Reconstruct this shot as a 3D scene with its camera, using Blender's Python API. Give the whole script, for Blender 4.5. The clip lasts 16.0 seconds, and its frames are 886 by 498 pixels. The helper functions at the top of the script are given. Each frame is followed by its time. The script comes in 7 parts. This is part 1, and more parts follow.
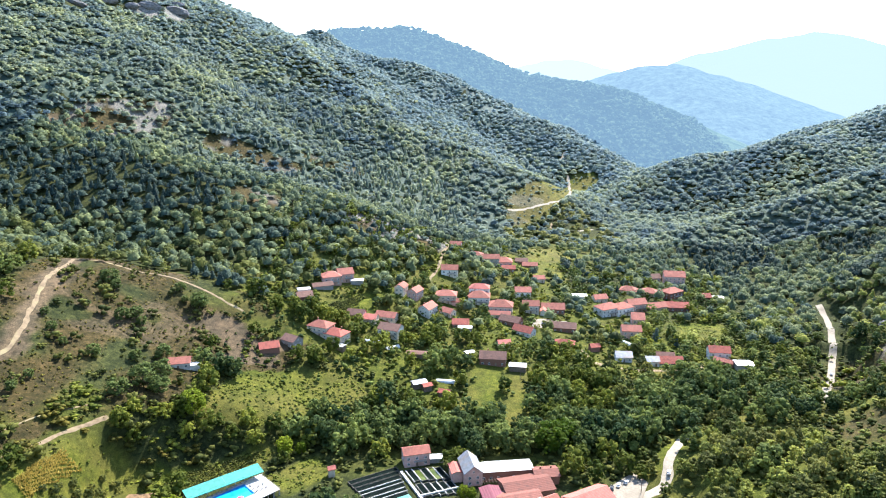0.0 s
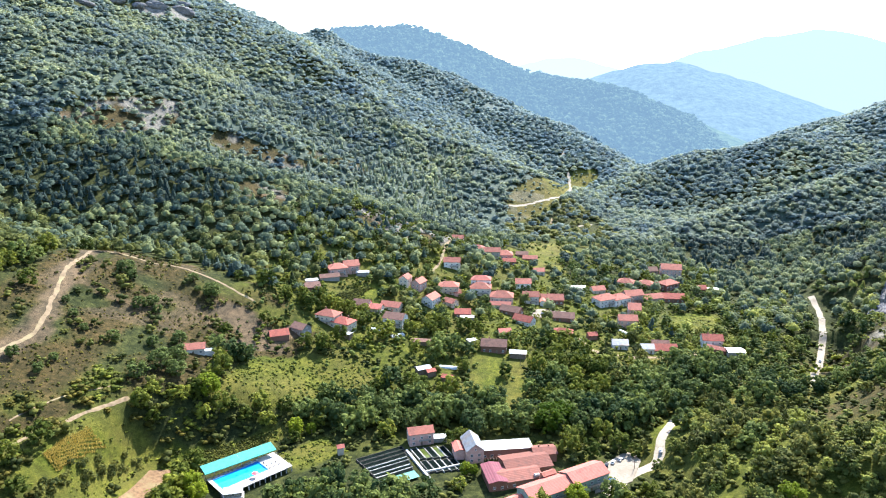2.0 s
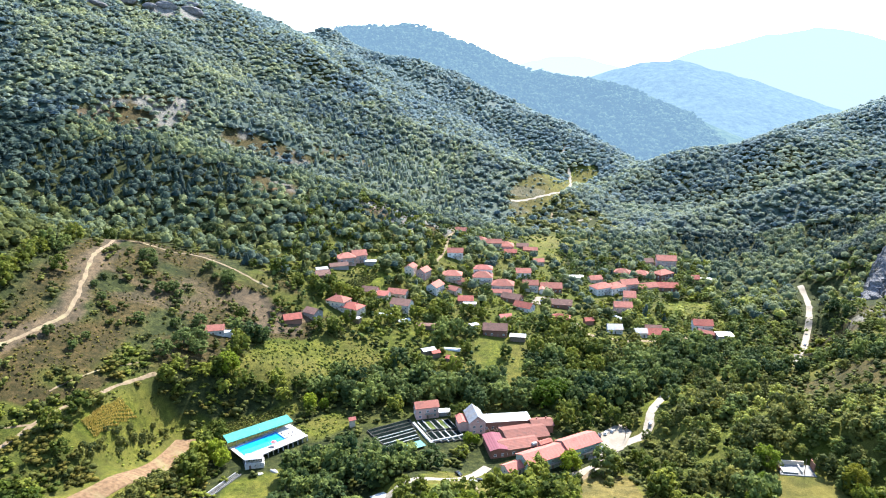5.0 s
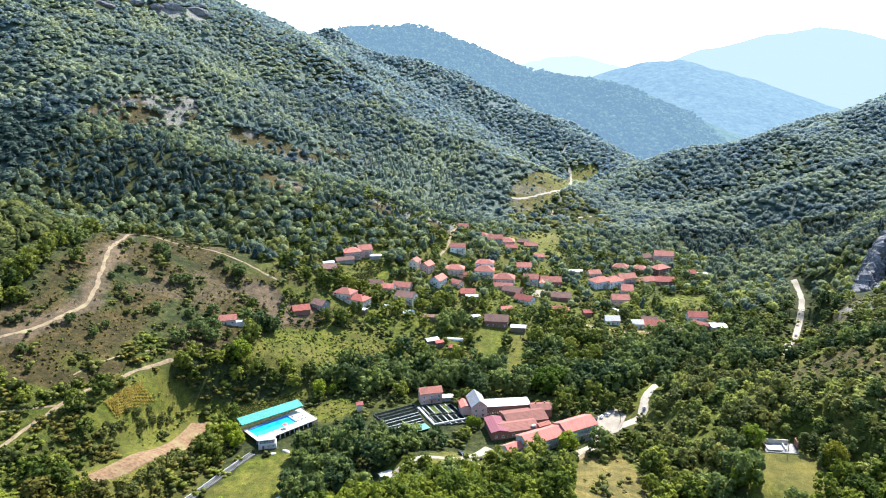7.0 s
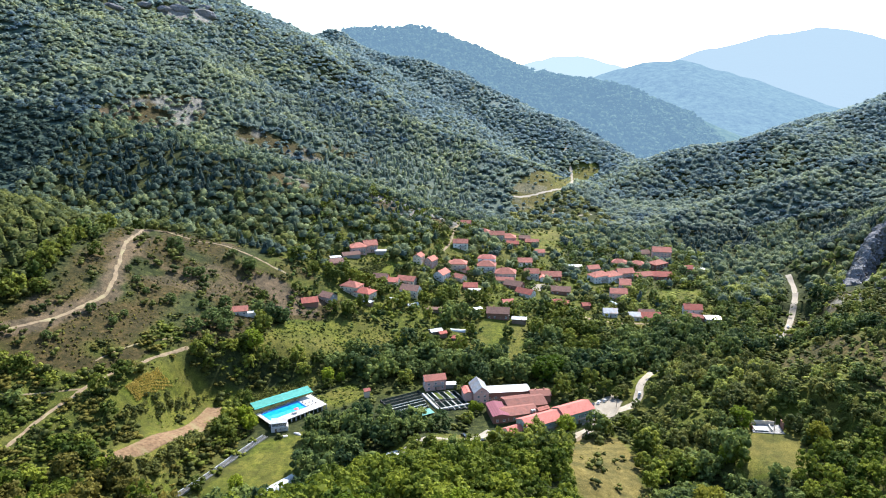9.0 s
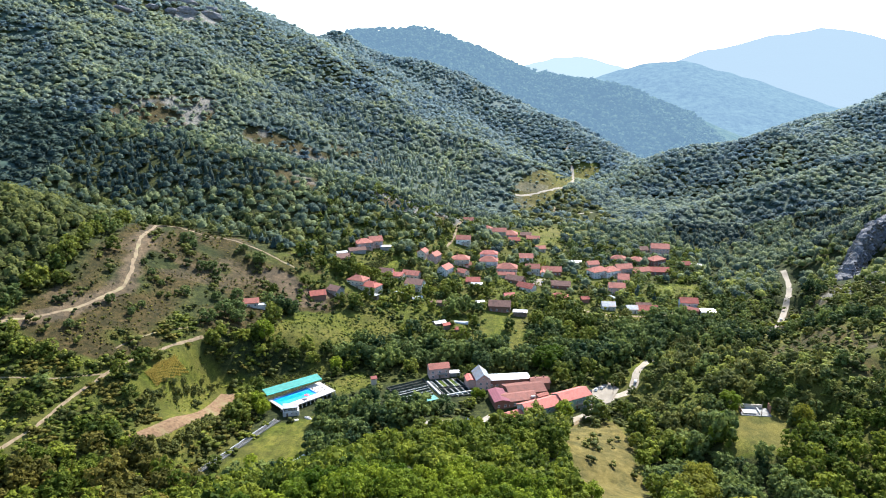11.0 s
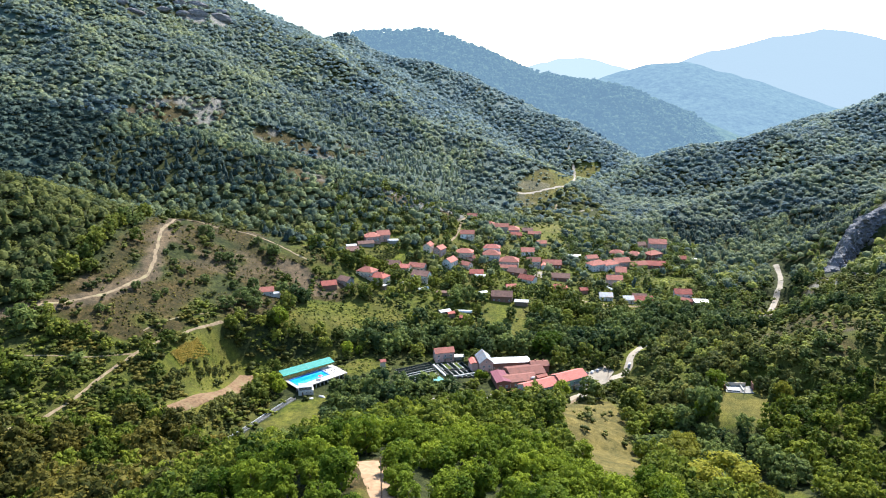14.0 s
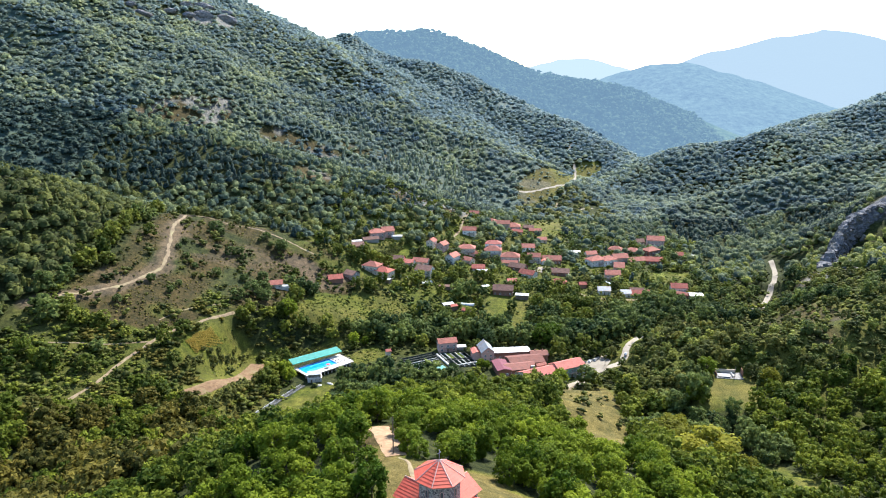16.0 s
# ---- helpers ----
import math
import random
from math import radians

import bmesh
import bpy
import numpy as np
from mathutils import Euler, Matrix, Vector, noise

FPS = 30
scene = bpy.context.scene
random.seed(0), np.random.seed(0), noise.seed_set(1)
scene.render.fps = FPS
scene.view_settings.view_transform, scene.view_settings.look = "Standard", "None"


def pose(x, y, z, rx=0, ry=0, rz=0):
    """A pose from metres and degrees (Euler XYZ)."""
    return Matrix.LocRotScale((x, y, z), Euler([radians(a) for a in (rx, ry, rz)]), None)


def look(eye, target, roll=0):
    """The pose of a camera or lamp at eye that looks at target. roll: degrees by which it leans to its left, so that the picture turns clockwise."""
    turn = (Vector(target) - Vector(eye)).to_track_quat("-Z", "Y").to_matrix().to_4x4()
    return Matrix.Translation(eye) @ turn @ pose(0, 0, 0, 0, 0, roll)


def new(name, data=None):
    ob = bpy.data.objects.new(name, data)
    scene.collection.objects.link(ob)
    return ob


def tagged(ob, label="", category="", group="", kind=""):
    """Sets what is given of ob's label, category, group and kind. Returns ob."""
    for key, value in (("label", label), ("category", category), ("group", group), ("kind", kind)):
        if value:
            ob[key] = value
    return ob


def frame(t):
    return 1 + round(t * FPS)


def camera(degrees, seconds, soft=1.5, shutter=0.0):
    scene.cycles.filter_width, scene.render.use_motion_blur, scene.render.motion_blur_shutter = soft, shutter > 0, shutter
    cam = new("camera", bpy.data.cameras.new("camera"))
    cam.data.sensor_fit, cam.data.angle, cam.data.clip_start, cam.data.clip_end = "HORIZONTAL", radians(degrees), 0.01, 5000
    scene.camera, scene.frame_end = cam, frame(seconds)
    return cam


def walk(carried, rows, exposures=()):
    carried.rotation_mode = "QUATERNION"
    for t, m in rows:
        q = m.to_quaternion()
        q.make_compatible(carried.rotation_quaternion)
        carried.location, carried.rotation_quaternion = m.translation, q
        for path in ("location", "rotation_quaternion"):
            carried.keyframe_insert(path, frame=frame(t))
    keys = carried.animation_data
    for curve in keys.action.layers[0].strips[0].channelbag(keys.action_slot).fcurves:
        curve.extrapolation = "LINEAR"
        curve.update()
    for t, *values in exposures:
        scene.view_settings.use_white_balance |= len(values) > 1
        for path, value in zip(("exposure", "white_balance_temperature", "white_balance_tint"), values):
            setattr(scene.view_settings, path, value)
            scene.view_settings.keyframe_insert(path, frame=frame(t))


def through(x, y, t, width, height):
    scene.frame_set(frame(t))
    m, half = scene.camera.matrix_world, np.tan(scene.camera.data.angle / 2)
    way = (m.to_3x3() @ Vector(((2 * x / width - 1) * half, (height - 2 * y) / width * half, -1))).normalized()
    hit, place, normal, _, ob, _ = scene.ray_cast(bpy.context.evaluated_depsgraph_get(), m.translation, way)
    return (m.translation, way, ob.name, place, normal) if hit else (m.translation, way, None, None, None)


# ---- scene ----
cam = camera(65.5, 16.0, soft=1.05)
# seconds, place in metres, pitch, roll, yaw in degrees
PATH = [
    (0, 0.26, 4.76, 197.62, -14.036, 0.063, -0.979),
    (1, -0.24, -4.73, 197.61, -14.114, -0.001, -0.893),
    (2, -0.75, -14.16, 197.59, -14.185, -0.038, -0.821),
    (3, -1.26, -23.58, 197.57, -14.243, -0.060, -0.753),
    (4, -1.77, -32.99, 197.56, -14.286, -0.080, -0.684),
    (5, -2.29, -42.40, 197.55, -14.312, -0.100, -0.610),
    (6, -2.81, -51.83, 197.56, -14.323, -0.125, -0.529),
    (7, -3.32, -61.29, 197.57, -14.319, -0.154, -0.441),
    (8, -3.83, -70.77, 197.59, -14.305, -0.183, -0.345),
    (9, -4.33, -80.29, 197.62, -14.282, -0.210, -0.245),
    (10, -4.82, -89.84, 197.65, -14.254, -0.231, -0.141),
    (11, -5.31, -99.42, 197.68, -14.225, -0.243, -0.037),
    (12, -5.78, -109.02, 197.71, -14.197, -0.246, 0.066),
    (13, -6.23, -118.63, 197.72, -14.172, -0.241, 0.164),
    (14, -6.67, -128.25, 197.70, -14.149, -0.231, 0.257),
    (15, -7.09, -137.85, 197.65, -14.127, -0.226, 0.343),
    (16, -7.49, -147.42, 197.56, -14.103, -0.238, 0.422),
]
walk(cam, [(t, pose(x, y, z, 90 + p, 0, w) @ pose(0, 0, 0, 0, 0, r)) for t, x, y, z, p, r, w in PATH],
     exposures=[(0, 1.77, 6230, 11), (4, 1.86, 6230, 11), (6.5, 1.72, 6180, 10), (8, 1.53, 6180, 10), (9, 1.41, 6180, 10), (11.5, 1.43, 6180, 10), (16, 1.38, 6200, 10)])

# ---- world, sun, exposure ----
SUN_AZ, SUN_EL = 28.0, 47.0   # degrees to the right of +y, degrees above the horizon
sun_from = Vector((math.sin(radians(SUN_AZ)) * math.cos(radians(SUN_EL)),
                   math.cos(radians(SUN_AZ)) * math.cos(radians(SUN_EL)), math.sin(radians(SUN_EL))))
world = bpy.data.worlds.new("world")
scene.world = world
world.use_nodes = True
wn = world.node_tree.nodes
sky = wn.new("ShaderNodeTexSky")
sky.sky_type = "NISHITA"
sky.sun_disc = False
sky.sun_elevation, sky.sun_rotation = radians(SUN_EL), radians(SUN_AZ)
sky.air_density, sky.dust_density, sky.ozone_density = 1.2, 0.8, 2.5
wn["Background"].inputs["Strength"].default_value = 0.135
world.node_tree.links.new(sky.outputs["Color"], wn["Background"].inputs["Color"])
sun_data = bpy.data.lights.new("sun", "SUN")
sun_data.energy, sun_data.angle, sun_data.color = 4.8, radians(0.5), (1.0, 0.94, 0.84)
sun = new("sun", sun_data)
sun.matrix_world = look(sun_from * 100, (0, 0, 0))

# ---- materials ----


class Mat:
    """A node material with a few shorthands."""

    def __init__(self, name, roughness=0.8, metallic=0.0):
        self.m = bpy.data.materials.new(name)
        self.m.use_nodes = True
        self.t = self.m.node_tree
        self.b = self.t.nodes["Principled BSDF"]
        self.b.inputs["Roughness"].default_value = roughness
        self.b.inputs["Metallic"].default_value = metallic
        self.b.inputs["Specular IOR Level"].default_value = 0.3

    def node(self, kind, **values):
        n = self.t.nodes.new(kind)
        for key, v in values.items():
            n.inputs[key].default_value = v
        return n

    def link(self, a, b):
        self.t.links.new(a, b)

    def coords(self, kind="Object"):
        return self.t.nodes.new("ShaderNodeTexCoord").outputs[kind]

    def position(self):
        return self.t.nodes.new("ShaderNodeNewGeometry").outputs["Position"]

    def noise(self, scale, detail=4.0, vec=None, rough=0.55):
        n = self.node("ShaderNodeTexNoise", Scale=scale, Detail=detail, Roughness=rough)
        if vec is not None:
            self.link(vec, n.inputs["Vector"])
        return n.outputs["Fac"]

    def ramp(self, fac, stops):
        n = self.t.nodes.new("ShaderNodeValToRGB")
        els = n.color_ramp.elements
        while len(els) < len(stops):
            els.new(0.5)
        for e, (p, c) in zip(els, stops):
            e.position, e.color = p, (*c, 1)
        self.link(fac, n.inputs["Fac"])
        return n.outputs["Color"]

    def mix(self, fac, a, b, how="MIX"):
        n = self.t.nodes.new("ShaderNodeMix")
        n.data_type, n.blend_type = "RGBA", how
        for i, v in ((0, fac), (6, a), (7, b)):
            if isinstance(v, (int, float)):
                n.inputs[i].default_value = v
            elif isinstance(v, tuple):
                n.inputs[i].default_value = (*v, 1)
            else:
                self.link(v, n.inputs[i])
        return n.outputs[2]

    def math(self, op, a, b=0.0):
        n = self.t.nodes.new("ShaderNodeMath")
        n.operation = op
        for i, v in ((0, a), (1, b)):
            if isinstance(v, (int, float)):
                n.inputs[i].default_value = v
            else:
                self.link(v, n.inputs[i])
        return n.outputs[0]

    def bump(self, height, strength=0.4, distance=0.05):
        n = self.node("ShaderNodeBump", Strength=strength, Distance=distance)
        self.link(height, n.inputs["Height"])
        self.link(n.outputs["Normal"], self.b.inputs["Normal"])
        return self

    def colour(self, c):
        if isinstance(c, tuple):
            self.b.inputs["Base Color"].default_value = (*c, 1)
        else:
            self.link(c, self.b.inputs["Base Color"])
        return self


def speckled(name, dark, light, scale=3.0, roughness=0.8, metallic=0.0, bump=0.3, stain=None):
    """A surface that varies at two scales and from piece to piece."""
    m = Mat(name, roughness, metallic)
    p = m.coords()
    c = m.ramp(m.noise(scale, 6, p), [(0.3, dark), (0.7, light)])
    if stain:
        c = m.mix(m.ramp(m.noise(scale * 0.17, 3, p), [(0.5, (0, 0, 0)), (0.68, (1, 1, 1))]), c, stain)
    r = m.t.nodes.new("ShaderNodeObjectInfo").outputs["Random"]
    hsv = m.node("ShaderNodeHueSaturation")
    m.link(m.math("MULTIPLY_ADD", r, 0.3), hsv.inputs["Value"])
    hsv.inputs["Value"].links[0].from_node.inputs[2].default_value = 0.85
    m.link(c, hsv.inputs["Color"])
    m.colour(hsv.outputs["Color"])
    m.bump(m.noise(scale * 4, 4, p), bump, 0.03)
    return m.m


def foliage(name, dark, light, rnd="tree", fine=1.6, mottle=0.75, relief=0.6, vary=0.6, through=0.36, haze_sheen=0.0, drift=0.6):
    """Leaves: a tone of its own for each tree, mottled, with some light coming through and a bluish sheen standing in
    for haze.
    """
    m = Mat(name, 0.7)
    m.b.inputs["Specular IOR Level"].default_value = 0.08
    m.b.inputs["Sheen Weight"].default_value = haze_sheen
    m.b.inputs["Sheen Roughness"].default_value = 0.45
    m.b.inputs["Sheen Tint"].default_value = (0.55, 0.78, 1.0, 1)
    g = m.t.nodes.new("ShaderNodeNewGeometry")
    if rnd == "tree":
        tone = m.t.nodes.new("ShaderNodeAttribute")
        tone.attribute_name = "tone"
        tone = tone.outputs["Fac"]
    else:
        tone = m.t.nodes.new("ShaderNodeObjectInfo").outputs["Random"]
    leaf = m.math("MULTIPLY", g.outputs["Random Per Island"], 0.2)
    big = m.math("MULTIPLY", m.noise(0.011, 3, g.outputs["Position"]), drift)
    mixed = m.math("ADD", m.math("ADD", m.math("MULTIPLY", tone, vary), 0.45 - drift / 2 - vary / 2), m.math("ADD", leaf, big))
    mid = tuple(0.58 * a + 0.42 * b for a, b in zip(dark, light))
    c = m.ramp(mixed, [(0.2, dark), (0.55, mid), (0.9, light)])
    mott = m.noise(fine, 5, g.outputs["Position"], 0.7)
    c = m.mix(mottle, c, m.ramp(mott, [(0.3, (0.5, 0.5, 0.5)), (0.7, (1.4, 1.4, 1.3))]), "MULTIPLY")
    m.colour(c)
    m.bump(m.noise(fine * 0.9, 3, g.outputs["Position"], 0.7), relief, 0.6)
    tr = m.node("ShaderNodeBsdfTranslucent")
    m.link(c, tr.inputs["Color"])
    mx = m.node("ShaderNodeMixShader", Fac=through)
    m.link(m.b.outputs[0], mx.inputs[1])
    m.link(tr.outputs[0], mx.inputs[2])
    m.link(mx.outputs[0], m.t.nodes["Material Output"].inputs["Surface"])
    return m.m


def ground_material():
    """Grass, dry grass, bare soil, rock and crops, mixed by the land cover of the ground."""
    m = Mat("ground_cover", 0.95)
    m.b.inputs["Specular IOR Level"].default_value = 0.1
    p = m.position()
    cover = m.t.nodes.new("ShaderNodeVertexColor")
    cover.layer_name = "cover"
    sep = m.t.nodes.new("ShaderNodeSeparateColor")
    m.link(cover.outputs["Color"], sep.inputs["Color"])
    n1, n2, n3 = m.noise(0.035, 5, p), m.noise(0.35, 6, p, 0.7), m.noise(2.2, 5, p, 0.7)
    grass = m.ramp(n2, [(0.25, (0.022, 0.031, 0.005)), (0.5, (0.074, 0.090, 0.011)), (0.72, (0.146, 0.148, 0.024))])
    # scrub and leaf litter, darkened further for the shade under trees
    scrub = m.ramp(n2, [(0.32, (0.010, 0.015, 0.005)), (0.5, (0.030, 0.037, 0.012)), (0.7, (0.068, 0.074, 0.024))])
    grass = m.mix(m.ramp(n1, [(0.4, (0, 0, 0)), (0.62, (0.6, 0.6, 0.6))]), grass, (0.110, 0.095, 0.026))
    grass = m.mix(m.math("MINIMUM", cover.outputs["Alpha"], 1.0), scrub, grass)
    straw = m.ramp(n2, [(0.25, (0.046, 0.040, 0.012)), (0.5, (0.112, 0.090, 0.030)), (0.75, (0.180, 0.142, 0.055))])
    grass = m.mix(m.math("MAXIMUM", m.math("SUBTRACT", cover.outputs["Alpha"], 1.0), 0.0), grass, straw)
    dry = m.ramp(n2, [(0.28, (0.012, 0.013, 0.006)), (0.5, (0.046, 0.036, 0.014)), (0.72, (0.100, 0.070, 0.032))])
    soil = m.ramp(n2, [(0.3, (0.050, 0.039, 0.027)), (0.7, (0.135, 0.099, 0.064))])
    rock = m.ramp(n3, [(0.3, (0.07, 0.07, 0.075)), (0.7, (0.26, 0.25, 0.24))])

    def soft(ch):
        """The cover channel with a ragged edge."""
        return m.math("MULTIPLY", m.math("SUBTRACT", m.math("ADD", ch, m.math("MULTIPLY", n2, 0.5)), 0.5), 1.8)
    for ch, c in ((sep.outputs[0], dry), (sep.outputs[1], soil), (sep.outputs[2], rock)):
        f = soft(ch)
        f.node.use_clamp = True
        grass = m.mix(f, grass, c)
    grass = m.mix(0.85, grass, m.ramp(n3, [(0.32, (0.35, 0.38, 0.35)), (0.68, (1.45, 1.42, 1.4))]), "MULTIPLY")
    grass = m.mix(0.75, grass, m.ramp(m.noise(0.085, 4, p, 0.6), [(0.36, (0.55, 0.62, 0.6)), (0.62, (1.25, 1.2, 1.1))]), "MULTIPLY")
    m.colour(grass)
    m.bump(m.noise(1.1, 6, p, 0.75), 0.8, 0.5)
    return m.m


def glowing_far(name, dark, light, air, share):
    """Far backdrop: woods with haze painted on as a share of even blue glow."""
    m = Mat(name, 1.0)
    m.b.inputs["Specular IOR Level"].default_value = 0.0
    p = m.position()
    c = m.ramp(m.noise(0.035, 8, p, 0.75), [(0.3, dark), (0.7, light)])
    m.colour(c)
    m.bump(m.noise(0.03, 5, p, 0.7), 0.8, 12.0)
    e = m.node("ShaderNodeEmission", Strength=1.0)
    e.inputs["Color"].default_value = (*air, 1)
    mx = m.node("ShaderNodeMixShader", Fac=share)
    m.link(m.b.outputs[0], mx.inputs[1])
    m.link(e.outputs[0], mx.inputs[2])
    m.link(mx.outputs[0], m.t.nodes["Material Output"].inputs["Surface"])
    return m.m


GROUND = ground_material()
# haze of distance is mixed into these three leaf colours as blue and pallor
LEAF_FAR_HAZE = foliage("far_haze_leaves", (0.104, 0.168, 0.192), (0.330, 0.374, 0.228), fine=0.5, mottle=0.25, relief=0.1, vary=0.36, through=0.5, haze_sheen=0.1, drift=1.5)
LEAF_DISTANT_HAZE = foliage("distant_haze_leaves", (0.158, 0.238, 0.276), (0.310, 0.378, 0.320), fine=0.5, mottle=0.25, relief=0.1, vary=0.32, through=0.5, haze_sheen=0.2, drift=1.2)
LEAF_HIGH_HAZE = foliage("high_haze_leaves", (0.106, 0.166, 0.198), (0.345, 0.380, 0.200), fine=0.5, mottle=0.25, relief=0.1, vary=0.38, through=0.48, haze_sheen=0.12, drift=1.5)
# dark fill between crowns: shade put into the colour, the far one haze-tinted
LEAF_GAP_SHADE = foliage("gap_shade_leaves", (0.044, 0.082, 0.076), (0.110, 0.145, 0.108), fine=0.12, mottle=0.7, relief=0.6)
LEAF_GAP_SHADE_FAR = foliage("far_gap_shade_leaves", (0.056, 0.100, 0.106), (0.130, 0.178, 0.150), fine=0.12, mottle=0.7, relief=0.6)
LEAF_OAK = foliage("oak_wood_leaves", (0.036, 0.054, 0.018), (0.205, 0.202, 0.048), fine=0.7, mottle=0.5, relief=0.4)
LEAF_BANK = foliage("bank_leaves", (0.058, 0.084, 0.024), (0.300, 0.318, 0.070), fine=0.7, mottle=0.5, relief=0.4)
# these two carry some haze blue in their dark tones
LEAF_WOOD = foliage("wood_leaves", (0.040, 0.076, 0.068), (0.232, 0.266, 0.116), fine=0.5, mottle=0.3, relief=0.2, vary=0.6, through=0.4)
LEAF_LOWER_HAZE = foliage("lower_haze_leaves", (0.076, 0.124, 0.148), (0.288, 0.322, 0.168), fine=0.5, mottle=0.25, relief=0.1, vary=0.42, through=0.45, haze_sheen=0.05, drift=1.3)
LEAF_FLANK = foliage("spur_oak_leaves", (0.024, 0.042, 0.016), (0.146, 0.158, 0.040), fine=0.7, mottle=0.4, relief=0.3)
# slope shade is put into this dark needle colour
LEAF_PINE_SHADE = foliage("shaded_pine_needles", (0.016, 0.036, 0.038), (0.076, 0.110, 0.080), fine=0.5, mottle=0.4, relief=0.2, vary=0.5, through=0.25)
LEAF_MID = foliage("valley_leaves", (0.036, 0.058, 0.010), (0.215, 0.232, 0.034), fine=0.9, mottle=0.5, relief=0.4)
LEAF_NEAR = foliage("oak_leaves", (0.046, 0.086, 0.006), (0.235, 0.285, 0.022), rnd="object", fine=0.6, through=0.42)
LEAF_HILL = foliage("young_oak_leaves", (0.036, 0.064, 0.008), (0.208, 0.236, 0.026), fine=0.9, mottle=0.5, relief=0.4, through=0.4)
# own dark green; on the hollow's trees it stands in for shade
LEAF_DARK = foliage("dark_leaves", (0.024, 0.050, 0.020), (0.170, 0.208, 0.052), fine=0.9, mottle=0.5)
LEAF_OLIVE = foliage("olive_leaves", (0.044, 0.050, 0.011), (0.182, 0.152, 0.030), fine=0.8)
LEAF_YELLOW = foliage("walnut_leaves", (0.120, 0.125, 0.012), (0.300, 0.285, 0.030), rnd="object", fine=0.6, through=0.42)
LEAF_SHRUB = foliage("shrub_leaves", (0.036, 0.050, 0.016), (0.165, 0.170, 0.040), fine=1.2)
FAR_MATERIALS = {
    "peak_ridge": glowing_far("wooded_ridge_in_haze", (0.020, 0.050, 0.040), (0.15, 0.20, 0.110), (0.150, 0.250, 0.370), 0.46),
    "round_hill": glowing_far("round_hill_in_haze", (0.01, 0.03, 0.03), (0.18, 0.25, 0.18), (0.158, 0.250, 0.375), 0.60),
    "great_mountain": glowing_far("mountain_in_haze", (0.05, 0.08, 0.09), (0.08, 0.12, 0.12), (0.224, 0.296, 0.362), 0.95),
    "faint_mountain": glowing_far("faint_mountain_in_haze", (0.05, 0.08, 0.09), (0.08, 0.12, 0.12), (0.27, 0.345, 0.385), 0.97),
}
BARK = speckled("bark", (0.05, 0.04, 0.03), (0.15, 0.12, 0.09), 6.0)
DIRT = speckled("pale_dirt", (0.115, 0.084, 0.050), (0.215, 0.160, 0.098), 0.5, 0.95, stain=(0.22, 0.19, 0.10))
SAND = speckled("orange_sand", (0.22, 0.135, 0.075), (0.36, 0.235, 0.14), 0.7, 0.95, stain=(0.20, 0.14, 0.07))
PLOUGHED = speckled("tan_ploughed_earth", (0.105, 0.064, 0.034), (0.235, 0.148, 0.080), 0.6, 0.95, stain=(0.20, 0.16, 0.08))
GRAVEL = speckled("white_gravel", (0.19, 0.165, 0.128), (0.31, 0.270, 0.215), 0.8, 0.95, stain=(0.20, 0.17, 0.13))
CONCRETE = speckled("concrete", (0.16, 0.155, 0.145), (0.27, 0.265, 0.25), 1.2, 0.9, stain=(0.11, 0.105, 0.10))
OLD_CONCRETE = speckled("old_stained_concrete", (0.030, 0.030, 0.026), (0.075, 0.072, 0.064), 0.9, 0.9, stain=(0.025, 0.03, 0.02))
WHITE_PAINT = speckled("white_paint", (0.42, 0.41, 0.39), (0.56, 0.55, 0.53), 0.8, 0.7, stain=(0.30, 0.29, 0.27))
SHEET_WHITE = speckled("white_sheet_metal", (0.40, 0.41, 0.42), (0.54, 0.55, 0.56), 0.6, 0.45, 0.2, 0.1)
SHEET_GREY = speckled("grey_sheet_metal", (0.17, 0.18, 0.20), (0.28, 0.30, 0.32), 0.6, 0.5, 0.3, 0.1, stain=(0.25, 0.17, 0.12))
WOOD = speckled("weathered_wood", (0.10, 0.07, 0.05), (0.24, 0.18, 0.13), 2.0, 0.85)
STEEL = speckled("grey_steel", (0.25, 0.25, 0.26), (0.40, 0.40, 0.41), 3.0, 0.5, 0.6, 0.1)
TYRE = speckled("tyre_rubber", (0.015, 0.015, 0.016), (0.03, 0.03, 0.03), 5.0, 0.9)
GREEN_NET = speckled("green_shade_net", (0.025, 0.17, 0.145), (0.05, 0.26, 0.22), 0.5, 0.75, 0.0, 0.1)
TEAL_EDGE = speckled("turquoise_canvas", (0.03, 0.30, 0.25), (0.06, 0.40, 0.33), 0.5, 0.7, 0.0, 0.1)


